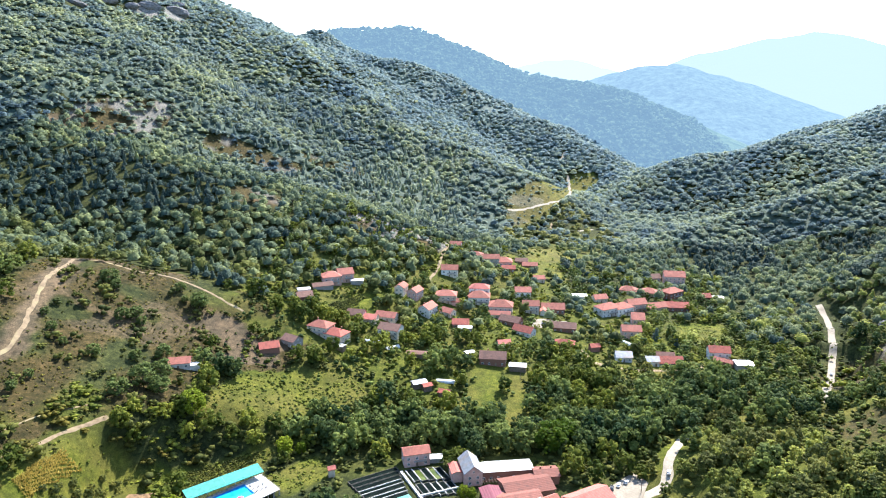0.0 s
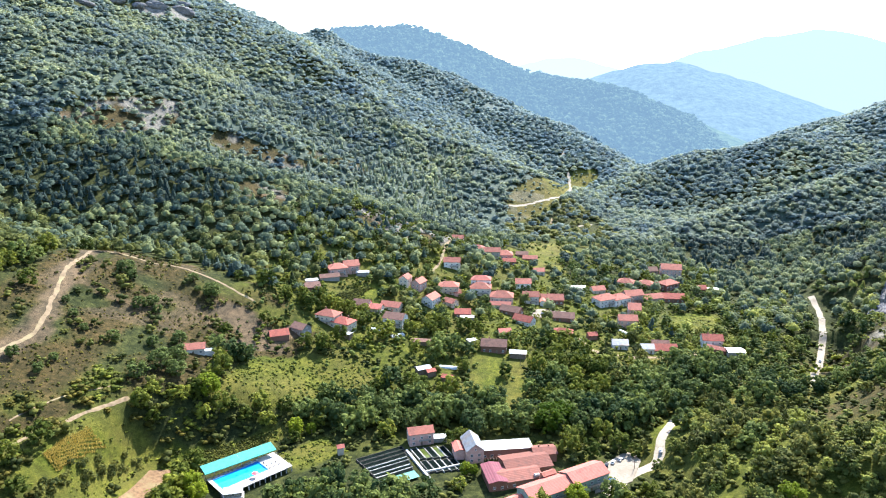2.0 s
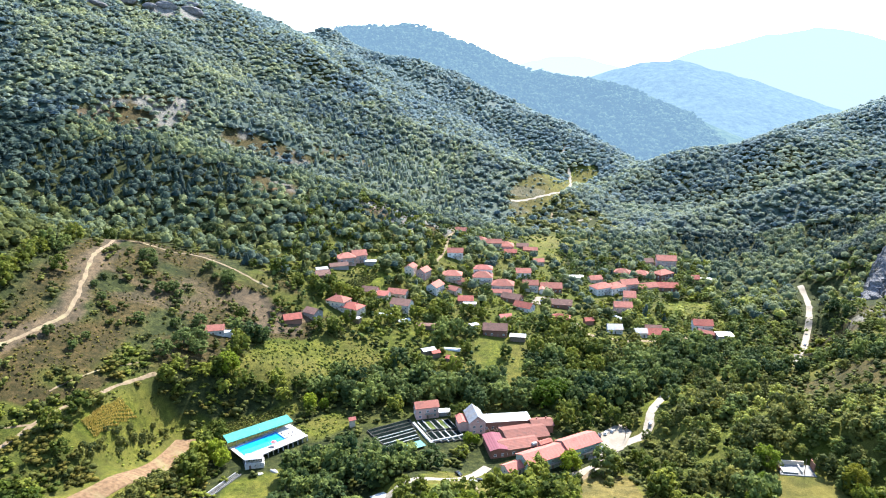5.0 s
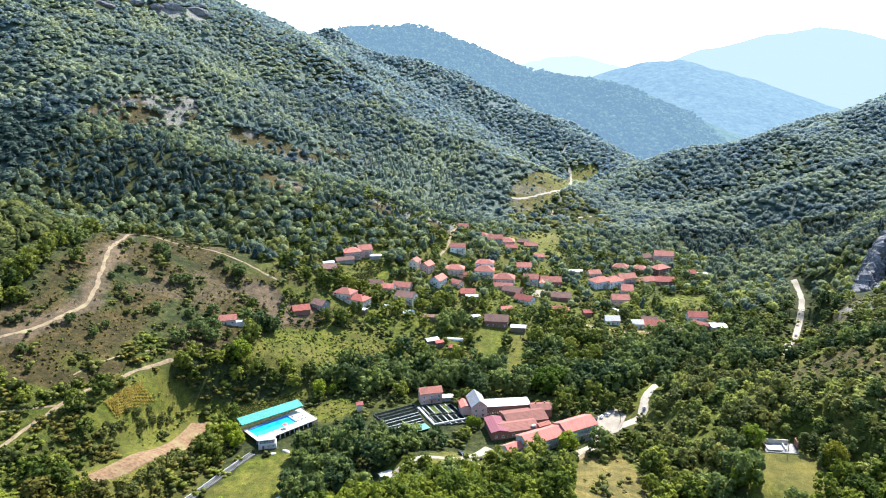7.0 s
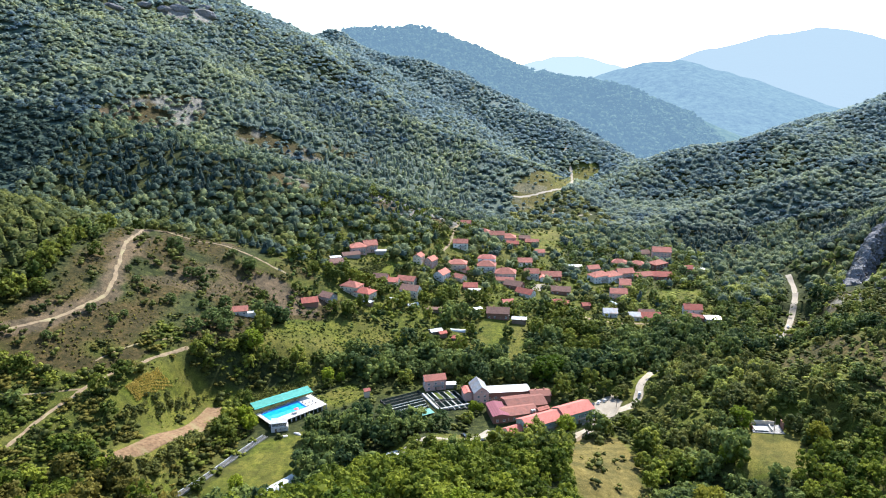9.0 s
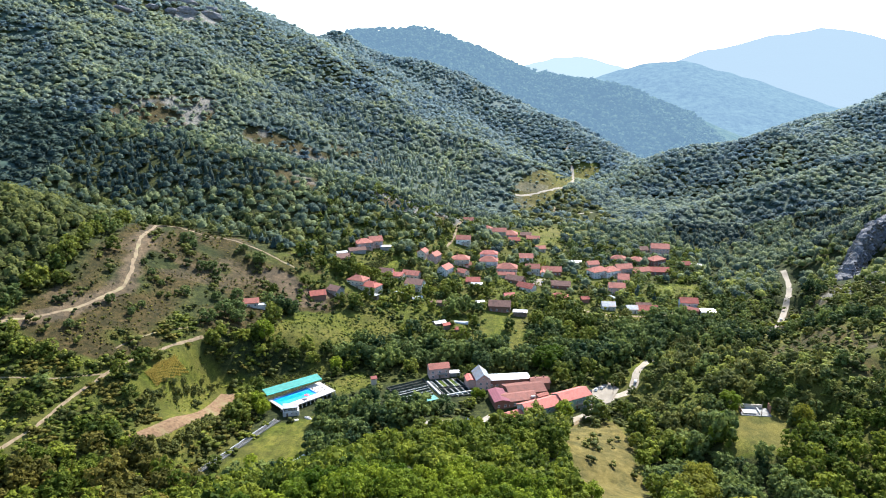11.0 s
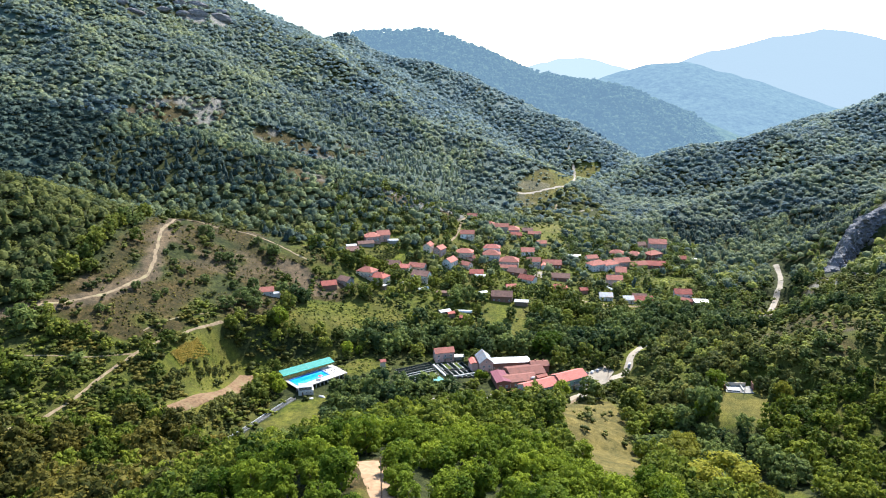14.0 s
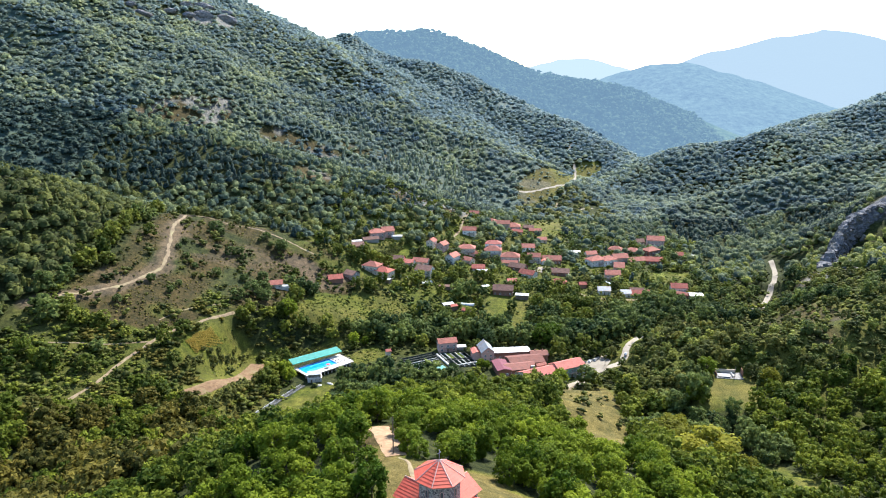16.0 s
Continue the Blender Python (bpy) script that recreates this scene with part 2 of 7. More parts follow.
def tiled(name, dark, light, row=0.42):
    """Clay roof tiles: courses down the slope, each tile a little different, with lichen and soot."""
    m = Mat(name, 0.85)
    m.b.inputs["Specular IOR Level"].default_value = 0.2
    p = m.coords()
    c = m.ramp(m.noise(2.2, 6, p, 0.7), [(0.28, dark), (0.72, light)])
    c = m.mix(m.ramp(m.noise(0.35, 4, p), [(0.5, (0, 0, 0)), (0.75, (0.7, 0.7, 0.7))]), c, tuple(v * 0.45 + 0.03 for v in dark))
    w = m.node("ShaderNodeTexWave", Scale=1.0 / row / 6.283 * 6.283 / 2, Distortion=0.4)
    w.bands_direction = "Z"
    m.link(p, w.inputs["Vector"])
    c = m.mix(0.35, c, m.ramp(w.outputs["Fac"], [(0.0, (0.5, 0.5, 0.5)), (0.4, (1.1, 1.1, 1.1))]), "MULTIPLY")
    r = m.t.nodes.new("ShaderNodeObjectInfo").outputs["Random"]
    hsv = m.node("ShaderNodeHueSaturation")
    v = m.math("MULTIPLY_ADD", r, 0.4)
    v.node.inputs[2].default_value = 0.8
    m.link(v, hsv.inputs["Value"])
    m.link(c, hsv.inputs["Color"])
    m.colour(hsv.outputs["Color"])
    m.bump(w.outputs["Fac"], 0.5, 0.08)
    return m.m


TILES = {
    "salmon": tiled("salmon_tiles", (0.24, 0.082, 0.060), (0.385, 0.155, 0.116)),
    "red": tiled("red_tiles", (0.22, 0.056, 0.042), (0.36, 0.115, 0.085)),
    "brown": tiled("old_brown_tiles", (0.11, 0.058, 0.046), (0.22, 0.125, 0.098)),
    "orange": tiled("new_orange_tiles", (0.33, 0.095, 0.072), (0.44, 0.165, 0.135)),
    "rust": tiled("rusty_pink_tiles", (0.145, 0.055, 0.042), (0.250, 0.108, 0.084)),
    "purple": tiled("plum_sheet", (0.115, 0.036, 0.048), (0.185, 0.066, 0.082)),
    "grey": SHEET_GREY, "white": SHEET_WHITE,
}
WALLS = {
    "white": speckled("white_render", (0.62, 0.60, 0.56), (0.76, 0.75, 0.71), 0.7, 0.9, stain=(0.46, 0.43, 0.38)),
    "cream": speckled("cream_render", (0.50, 0.42, 0.32), (0.64, 0.56, 0.45), 0.7, 0.9, stain=(0.38, 0.32, 0.25)),
    "pink": speckled("pink_render", (0.47, 0.29, 0.245), (0.58, 0.39, 0.335), 0.7, 0.9, stain=(0.35, 0.225, 0.185)),
    "brick": speckled("bare_brick", (0.172, 0.079, 0.053), (0.264, 0.139, 0.099), 2.5, 0.9),
    "grey": speckled("grey_render", (0.198, 0.191, 0.178), (0.290, 0.284, 0.264), 0.7, 0.9),
    "green": speckled("pale_green_render", (0.22, 0.35, 0.29), (0.31, 0.43, 0.37), 0.6, 0.9, stain=(0.251, 0.290, 0.251)),
    "wood": WOOD,
}


def plain_glass(name, tint=(0.05, 0.07, 0.08)):
    m = Mat(name, 0.06)
    m.b.inputs["Specular IOR Level"].default_value = 0.6
    m.colour(m.ramp(m.noise(0.8, 2, m.coords()), [(0.3, tint), (0.7, tuple(v * 1.6 for v in tint))]))
    return m.m


GLASS = plain_glass("window_glass")
FRAME = speckled("window_frame_paint", (0.55, 0.53, 0.50), (0.72, 0.70, 0.66), 3.0, 0.6)

# ---- ground: ridges and spurs round a valley ----
# each ridge: crest nodes (x, y, z), side slope, roundness of the crest
RIDGES = {
    "left_massif": ([(-1500, 900, 560), (-900, 1300, 480), (-584, 1529, 410), (-477, 1629, 345), (-431, 1729, 318), (-368, 1829, 292), (-281, 1786, 292), (-159, 1736, 240), (-41, 1686, 217), (95, 1586, 161), (205, 1486, 112), (279, 1386, 73), (311, 1306, 37)], 0.50, 30),
    "left_flank": ([(-900, 1340, 440), (-600, 1340, 280), (-278, 1286, 205), (-160, 1216, 148), (8, 1156, 91), (108, 1116, 56), (187, 1096, 23)], 0.44, 30),
    "left_clearing": ([(-1000, 1000, 320), (-640, 830, 190), (-418, 773, 138), (-210, 685, 104), (-120, 660, 78), (-50, 648, 56)], 0.38, 30),
    "village_bank": ([(-170, 600, 56), (-82, 545, 30), (-30, 500, 12)], 0.30, 15),
    "left_spur": ([(-700, 330, 240), (-400, 390, 132), (-300, 425, 94), (-245, 470, 75), (-200, 474, 62), (-150, 470, 46), (-95, 460, 24)], 0.40, 14),
    "right_high": ([(1900, 1400, 300), (1154, 1429, 200), (856, 1279, 146), (711, 1199, 104), (615, 1149, 93), (479, 1179, 67), (379, 1279, -2)], 0.43, 25),
    "right_middle": ([(1500, 780, 330), (900, 820, 135), (640, 850, 46), (510, 850, 0)], 0.36, 30),
    "right_spur": ([(1000, 1050, 150), (655, 950, 76), (586, 916, 63), (499, 900, 42), (413, 901, 18), (330, 856, 4)], 0.62, 10),
    "right_cliff": ([(1200, 520, 380), (700, 560, 200), (500, 560, 95), (425, 555, 40)], 0.72, 12),
    "right_near": ([(1000, 150, 330), (500, 230, 130), (320, 250, 74), (215, 240, 46), (165, 228, 22)], 0.40, 18),
    "church_hill": ([(-40, -420, 170), (-10, -150, 130), (-8, -30, 111), (-25, 15, 100), (-29, 43, 88), (-12, 134, 58), (36, 183, 36), (50, 228, 8)], 0.46, 14),
    "right_foot": ([(420, -120, 140), (260, 40, 66), (180, 100, 26)], 0.40, 25),
    "left_foot": ([(-700, 60, 190), (-420, 120, 95), (-260, 150, 40)], 0.38, 30),
}
# levelled places: centre x, y, reach, level
PADS = [(-95, 288, 62, 0.6), (-30, 325, 50, 0.4), (35, 310, 62, 0.4), (85, 290, 45, 0.8), (-60, 235, 40, 0.5), (-106, 216, 42, 0.8), (160, 212, 36, 25.0), (266, 425, 26, -1.0), (287, 459, 26, -2.0), (314, 506, 26, -3.0), (337, 553, 26, -4.0), (-8, -28, 17, 110.5)]
# dips in the slopes: reach, then x, y, depth along a line
HOLLOWS = [(26, [(-60, 200, 8.0), (-16, 206, 10.0), (12, 220, 8.0), (34, 222, 6.0), (52, 228, 4.0)]), (30, [(-118, 140, 6.0), (-80, 165, 7.5), (-40, 188, 6.5)]), (24, [(200, 292, 9.0), (228, 348, 15.0), (248, 388, 12.0)])]
STRIP = [(-160.5, 211, 22.5), (-140, 302, 5.5)]   # an even slope carrying the ploughed field
# far hills, each a form of its own behind the valley
FAR = {
    "peak_ridge": ([(-900, 2250, 300), (-558, 2186, 286), (-404, 2136, 284), (-238, 2086, 327), (-55, 2016, 329), (34, 1966, 291), (191, 1886, 230), (338, 1816, 194), (428, 1736, 176), (525, 1536, 92), (560, 1386, 50)], 0.45, 35),
    "round_hill": ([(757, 3529, 140), (924, 3529, 222), (1050, 3480, 250), (1174, 3429, 260), (1300, 3400, 215), (1439, 3379, 178), (1702, 3329, 82), (1851, 3229, -5), (1932, 3129, -60)], 0.36, 60),
    "great_mountain": ([(1400, 4629, 150), (1506, 4629, 248), (1796, 4629, 351), (2173, 4579, 432), (2433, 4529, 479), (2551, 4479, 468), (2819, 4429, 341), (3100, 4400, 250)], 0.40, 60),
    "faint_mountain": ([(450, 4779, 190), (590, 4779, 256), (760, 4779, 305), (934, 4779, 316), (1060, 4779, 280), (1209, 4779, 210)], 0.30, 60),
}
rng = np.random.default_rng(7)
TABLE = rng.random((256, 256))


def vnoise(x, y, cell):
    """Smooth noise from -1 to 1."""
    u, v = np.asarray(x) / cell, np.asarray(y) / cell
    i, j = np.floor(u).astype(int), np.floor(v).astype(int)
    fu, fv = u - i, v - j
    fu, fv = fu * fu * (3 - 2 * fu), fv * fv * (3 - 2 * fv)
    t = lambda a, b: TABLE[a % 256, b % 256]
    n = (t(i, j) * (1 - fu) + t(i + 1, j) * fu) * (1 - fv) + (t(i, j + 1) * (1 - fu) + t(i + 1, j + 1) * fu) * fv
    return n * 2 - 1


def along(x, y, nodes):
    """For a polyline: the best of height - slope * distance is left to the caller; gives distance and height of each segment."""
    for (ax, ay, az), (bx, by, bz) in zip(nodes, nodes[1:]):
        dx, dy = bx - ax, by - ay
        s = np.clip(((x - ax) * dx + (y - ay) * dy) / (dx * dx + dy * dy), 0, 1)
        yield np.hypot(x - ax - s * dx, y - ay - s * dy), az + s * (bz - az)


def smooth(a, b, v):
    v = np.clip((np.asarray(v, float) - a) / (b - a), 0, 1)
    return v * v * (3 - 2 * v)


def valley(x, y):
    """The valley's floor: the village on its low mound, the river lower on the far bank."""
    z = -2.0 - 0.020 * np.clip(y - 560, 0, 2900) - 0.09 * np.clip(y - 1950, 0, 1300) + 0.05 * np.clip(-x - 130, 0, 300)
    mound = (8 + 0.035 * np.clip(y - 460, 0, 260)) * smooth(340, 450, y) * (1 - smooth(720, 860, y)) * (1 - smooth(40, 280, x))
    return z + mound - 7 * smooth(220, 330, x) * (1 - smooth(700, 1000, y))


def height(x, y):
    x, y = np.asarray(x, float), np.asarray(y, float)
    floor = valley(x, y)
    total = np.ones_like(floor)
    soft = 9.0
    for nodes, slope, round_ in RIDGES.values():
        best = np.full_like(floor, -1e4)
        for d, z in along(x, y, nodes):
            best = np.maximum(best, z - slope * (np.sqrt(d * d + round_ * round_) - round_))
        total += np.exp(np.clip((best - floor) / soft, -30, 120))
    rise = soft * np.log(total)
    amp = np.clip(rise * 0.10, 0, 22)
    rough = 0.7 - np.abs(vnoise(x, y, 170.0)) * 1.6 + 0.45 * vnoise(x + 40, y, 61.0) + 0.2 * vnoise(x, y + 9, 23.0)
    z = floor + rise + amp * rough * 0.8 + 0.35 * vnoise(x, y, 14.0) + 0.8 * vnoise(x, y, 47.0)
    for reach, line in HOLLOWS:
        best = 0.0
        for d, depth in along(x, y, line):
            best = np.maximum(best, depth * np.exp(-(d / reach) ** 2))
        z = z - best
    for d, level in along(x, y, STRIP):
        z = z + (level - z) * (1 - smooth(7, 24, d))
    for px, py, reach, level in PADS:
        z = z + (level - z) * (1 - smooth(0.6, 1.25, np.hypot(x - px, y - py) / reach))
    return z


def spread(lo, hi, core_lo, core_hi, step, grow):
    """Grid lines: even in the core, wider and wider outside it."""
    mid = list(np.arange(core_lo, core_hi + 0.1, step))
    for end, sign in ((hi, 1), (lo, -1)):
        s, v = step, mid[-1] if sign > 0 else mid[0]
        more = []
        while (end - v) * sign > 0:
            s *= grow
            v += sign * s
            more.append(v)
        mid = mid + more if sign > 0 else more[::-1] + mid
    return np.array(mid)


GX = spread(-3200, 5200, -320, 400, 4.4, 1.03)
GY = spread(-1500, 5600, -80, 700, 4.4, 1.03)
XX, YY = np.meshgrid(GX, GY)
ZZ = height(XX, YY)


def ground(x, y):
    """The height of the ground sheet itself, triangle by triangle."""
    x, y = np.asarray(x, float), np.asarray(y, float)
    i = np.clip(np.searchsorted(GX, x) - 1, 0, len(GX) - 2)
    j = np.clip(np.searchsorted(GY, y) - 1, 0, len(GY) - 2)
    u, v = (x - GX[i]) / (GX[i + 1] - GX[i]), (y - GY[j]) / (GY[j + 1] - GY[j])
    a, b, c, d = ZZ[j, i], ZZ[j, i + 1], ZZ[j + 1, i + 1], ZZ[j + 1, i]
    return np.where(u >= v, a + (b - a) * u + (c - b) * v, a + (c - d) * u + (d - a) * v)


def mesh_from(name, verts, faces, material, smooth_=False):
    """A mesh from arrays of corners and of triangles or quads."""
    me = bpy.data.meshes.new(name)
    verts, faces = np.asarray(verts, np.float32), np.asarray(faces, np.int32)
    k = faces.shape[1]
    me.vertices.add(len(verts))
    me.vertices.foreach_set("co", verts.ravel())
    me.loops.add(faces.size)
    me.loops.foreach_set("vertex_index", faces.ravel())
    me.polygons.add(len(faces))
    me.polygons.foreach_set("loop_start", np.arange(0, faces.size, k, dtype=np.int32))
    me.polygons.foreach_set("use_smooth", np.full(len(faces), smooth_))
    me.update(calc_edges=True)
    me.materials.append(material)
    return me


def in_poly(x, y, pts):
    inside = np.zeros(np.shape(x), bool)
    for (ax, ay), (bx, by) in zip(pts, pts[1:] + pts[:1]):
        cross = ((ay > y) != (by > y)) & (x < (bx - ax) * (y - ay) / ((by - ay) or 1e-9) + ax)
        inside ^= cross
    return inside


def near_line(x, y, pts):
    best = np.full(np.shape(x), 1e9)
    for d, _ in along(x, y, [(a, b, 0) for a, b in pts]):
        best = np.minimum(best, d)
    return best


def blob(x, y, cx, cy, rx, ry, turn=0.0):
    """1 in the middle of an oval, 0 outside."""
    c, s = math.cos(radians(turn)), math.sin(radians(turn))
    u, v = ((x - cx) * c + (y - cy) * s) / rx, (-(x - cx) * s + (y - cy) * c) / ry
    return 1 - smooth(0.7, 1.15, np.hypot(u, v) + 0.18 * vnoise(x, y, 19.0))


# open land, by kind, as outlines in plan
MEADOWS = {
    "long_meadow": [(-130, 345), (-112, 396), (-60, 414), (-36, 400), (-40, 388), (-89, 352)],
    "garden_meadow": [(17, 384), (30, 438), (50, 436), (42, 398), (32, 382)],
    "strip_meadow": [(38, 366), (50, 424), (60, 418), (54, 366)],
    "east_meadow": [(190, 500), (200, 536), (244, 540), (222, 496)],
    "bank_field": [(-86, 474), (-54, 520), (-42, 512), (-64, 478)],
    "pool_field": [(-136, 300), (-134, 318), (-92, 340), (-84, 337), (-92, 322), (-116, 304)],
    "maize_field": [(-166, 250), (-163, 290), (-150, 305), (-150, 292), (-158, 252)],
    "lawn": [(-124, 212), (-104, 262), (-82, 274), (-76, 244), (-84, 222), (-98, 206)],
    "side_lawn": [(-70, 300), (-84, 318), (-62, 336), (-48, 320)],
    "hollow_lawn": [(-40, 236), (-30, 252), (-18, 250), (-24, 234)],
    "ruin_field": [(130, 188), (138, 228), (172, 226), (166, 194)],
    "hill_meadow": [(116, 146), (138, 140), (152, 112), (148, 90), (118, 74), (104, 100)],
    "church_clearing": [(-29, 8), (-31, 40), (-21, 42), (-19, 12), (-15, 2), (-8, 6), (1, 7), (8, 2), (14, -7), (24, -30), (18, -60), (-28, -40), (-22, -14)],
    "far_meadow": [(104, 950), (122, 922), (150, 962), (180, 1000), (222, 1075), (258, 1180), (298, 1230), (300, 1256), (262, 1260), (222, 1180), (186, 1118), (150, 1062), (112, 1012)],
    "terrace_grass": [(-180, 246), (-174, 288), (-154, 314), (-134, 318), (-130, 306), (-136, 262), (-146, 246)],
    "upper_gardens": [(98, 694), (108, 782), (150, 812), (176, 800), (148, 724), (130, 690)],
    "bank_meadow": [(-290, 868), (-262, 890), (-240, 892), (-262, 872)],
    "village_green": [(60, 640), (80, 700), (130, 690), (130, 620)],
    "hill_strip": [(46, 96), (48, 150), (54, 210), (62, 262), (96, 268), (88, 190), (80, 130), (66, 92)],
    "golden_slope": [(44, 60), (46, 100), (66, 96), (62, 60)],
    "stubble": [(-156, 206), (-142, 258), (-136, 306), (-124, 302), (-132, 250), (-142, 202)],
    "yard": [(-10, 240), (-6, 266), (20, 268), (28, 246), (18, 226), (4, 222)],
    "ploughed_field": [(-170, 210), (-156, 256), (-147, 302), (-133, 308), (-140, 258), (-154, 206)],
    "grass_strip": [(-174, 250), (-166, 292), (-152, 306), (-150, 296), (-162, 248)],
}
# how far a meadow has gone to straw, 0 to 1
STRAW = {"far_meadow": 0.4, "upper_gardens": 0.35, "bank_meadow": 0.1, "hill_strip": 0.9, "golden_slope": 0.7, "church_clearing": 1.0, "stubble": 0.2, "yard": 0.4, "ruin_field": 0.35, "strip_meadow": 0.25, "lawn": 0.12, "long_meadow": 0.1, "hill_meadow": 0.1}
DRY = {
    "bald_spur": [(-236, 252), (-262, 286), (-244, 330), (-240, 380), (-258, 440), (-262, 480), (-236, 488), (-180, 488), (-138, 478), (-103, 458), (-111, 440), (-145, 417), (-152, 369), (-163, 324), (-175, 294), (-196, 264)],
    "sandy_patch": [(-31, 14), (-33, 40), (-24, 44), (-21, 30), (-21, 12)],
    "yard_edge": [(-120, 392), (-100, 430), (-80, 436), (-92, 404)],
}
SOIL = {
    "spur_foot": [(-134, 392), (-120, 424), (-92, 440), (-98, 412)],
    "car_park": [(80, 282), (84, 300), (102, 316), (104, 304), (96, 288)],
}
TRACKS = {
    "spur_track": [(-268, 255), (-247, 279), (-233, 298), (-225, 320), (-220, 344), (-223, 362), (-231, 391), (-240, 430), (-246, 468)],
    "crest_track": [(-246, 468), (-225, 474), (-190, 474), (-158, 468), (-128, 452)],
    "lower_track": [(-216, 165), (-205, 192), (-200, 222), (-195, 240), (-190, 258), (-183, 274), (-172, 294), (-160, 318)],
    "side_track": [(-240, 226), (-217, 236), (-205, 243), (-192, 252)],
    "terrace_track": [(-196, 276), (-186, 300), (-168, 322)],
    "river_road": [(236, 376), (250, 402), (266, 425), (287, 459), (314, 506), (337, 553), (348, 588)],
    "mill_road": [(60, 262), (78, 272), (98, 294), (115, 305), (123, 322), (138, 343)],
    "village_road": [(108, 470), (113, 452), (124, 442), (149, 438), (178, 441), (190, 450)],
    "far_road": [(110, 975), (125, 981), (159, 1005), (203, 1047), (226, 1110), (244, 1206), (250, 1260)],
    "ford_lane": [(202, 924), (212, 930), (224, 938)],
    "orchard_lane": [(166, 934), (167, 944), (170, 956)],
    "upper_lane": [(244, 1308), (251, 1320), (258, 1338)],
    "yard_road": [(-48, 232), (-32, 238), (-18, 244), (1, 250), (14, 262), (24, 274)],
    "foot_track": [(44, 234), (56, 247), (68, 260), (80, 274)],
    "hill_path": [(-20, 6), (-17.4, 3), (-16, -5), (-14.5, -14)],
    "sandy_patch": [(-28.5, 40), (-26, 29), (-23, 17), (-20.5, 8)],
    "hill_top_track": [(2, 150), (14, 174), (19, 209), (16, 240), (14, 262)],
    "north_path": [(-2, 560), (8, 600), (16, 650), (24, 700)],
}


def cover(x, y):
    """Land cover of a place: dry grass, bare soil, rock, meadow (0 to 1 each); dark scrub is what is left."""
    z = ground(x, y)
    dry = 0.9 * blob(x, y, -190, 395, 100, 88, 25) * smooth(20, 34, z) * smooth(-262, -244, x)
    dry = np.maximum(dry, 0.85 * blob(x, y, -375, 850, 95, 34, 55))
    dry = np.maximum(dry, 0.75 * blob(x, y, -225, 895, 70, 26, 14))
    dry = np.maximum(dry, 0.6 * blob(x, y, -130, 960, 60, 26, 20))
    dry = np.maximum(dry, 0.85 * blob(x, y, -30, 645, 58, 32, -10))
    dry = np.maximum(dry, 0.75 * blob(x, y, -165, 650, 30, 24))
    dry = np.maximum(dry, 0.6 * blob(x, y, -105, 700, 34, 18, -20))
    dry = np.maximum(dry, 0.5 * blob(x, y, 120, 1000, 50, 120, -30))
    soil = 0.0 * dry
    soil = np.maximum(soil, 0.95 * blob(x, y, -156, 646, 12, 8))
    soil = np.maximum(soil, 0.9 * blob(x, y, -52, 640, 20, 12))
    soil = np.maximum(soil, 0.8 * blob(x, y, -412, 806, 26, 12, 50))
    soil = np.maximum(soil, 0.9 * blob(x, y, -125, 425, 34, 14, -35))
    rock = 0.5 * blob(x, y, 445, 560, 40, 24, 0) + 0.6 * blob(x, y, 330, 420, 40, 18, 10) + 0.8 * blob(x, y, -520, 1480, 90, 60) + 0.85 * blob(x, y, -470, 1255, 55, 24, 30) + 0.6 * blob(x, y, -418, 912, 26, 10, 30)
    rock = np.maximum(rock, np.where(y > 550, 0.8, 0.2) * dry * smooth(np.where(y > 550, -0.3, 0.25), np.where(y > 550, 0.3, 0.6), vnoise(x + 7, y, 17.0)))
    dry = np.maximum(dry, 0.7 * blob(x, y, 262, 330, 95, 150, -8) * smooth(0.1, 0.5, vnoise(x, y + 4, 24.0)))
    meadow = 0.75 * blob(x, y, 40, 480, 200, 170) + 0.55 * blob(x, y, -190, 245, 75, 95) + 0.8 * blob(x, y, 215, 310, 120, 150) + 0.5 * blob(x, y, 160, 800, 80, 130)
    for n, p in MEADOWS.items():
        meadow = np.where(in_poly(x, y, p), 1.0 + STRAW.get(n, 0.0), meadow)
    for n, p in DRY.items():
        dry = np.where(in_poly(x, y, p), 0.8 - 0.65 * smooth(-0.1, 0.6, vnoise(x, y, 22.0)) * (n == "bald_spur"), dry)
    soil = np.maximum(soil, 0.55 * (dry > 0.4) * (y < 560) * smooth(0.15, 0.5, vnoise(x + 3, y + 8, 29.0)))
    soil = np.maximum(soil, 0.85 * smooth(9, 4, near_line(x, y, TRACKS["spur_track"]) + 2 * vnoise(x, y, 9.0)))
    for p in SOIL.values():
        soil = np.where(in_poly(x, y, p), 1.0, soil)
    return dry, soil, np.clip(rock, 0, 1), np.clip(meadow, 0, 2)


def build_ground():
    ny, nx = XX.shape
    idx = np.arange(nx * ny).reshape(ny, nx)
    a, b, c, d = idx[:-1, :-1].ravel(), idx[:-1, 1:].ravel(), idx[1:, 1:].ravel(), idx[1:, :-1].ravel()
    faces = np.concatenate([np.stack([a, b, c], 1), np.stack([a, c, d], 1)])
    me = mesh_from("ground", np.stack([XX, YY, ZZ], -1).reshape(-1, 3), faces, GROUND, True)
    col = np.stack(cover(XX, YY), -1).reshape(-1, 4).astype(np.float32)
    layer = me.color_attributes.new("cover", "FLOAT_COLOR", "POINT")
    layer.data.foreach_set("color", col.ravel())
    tagged(new("ground", me), "valley floor and hillsides of grass, scrub and dry earth", "ground", kind="structure")


build_ground()


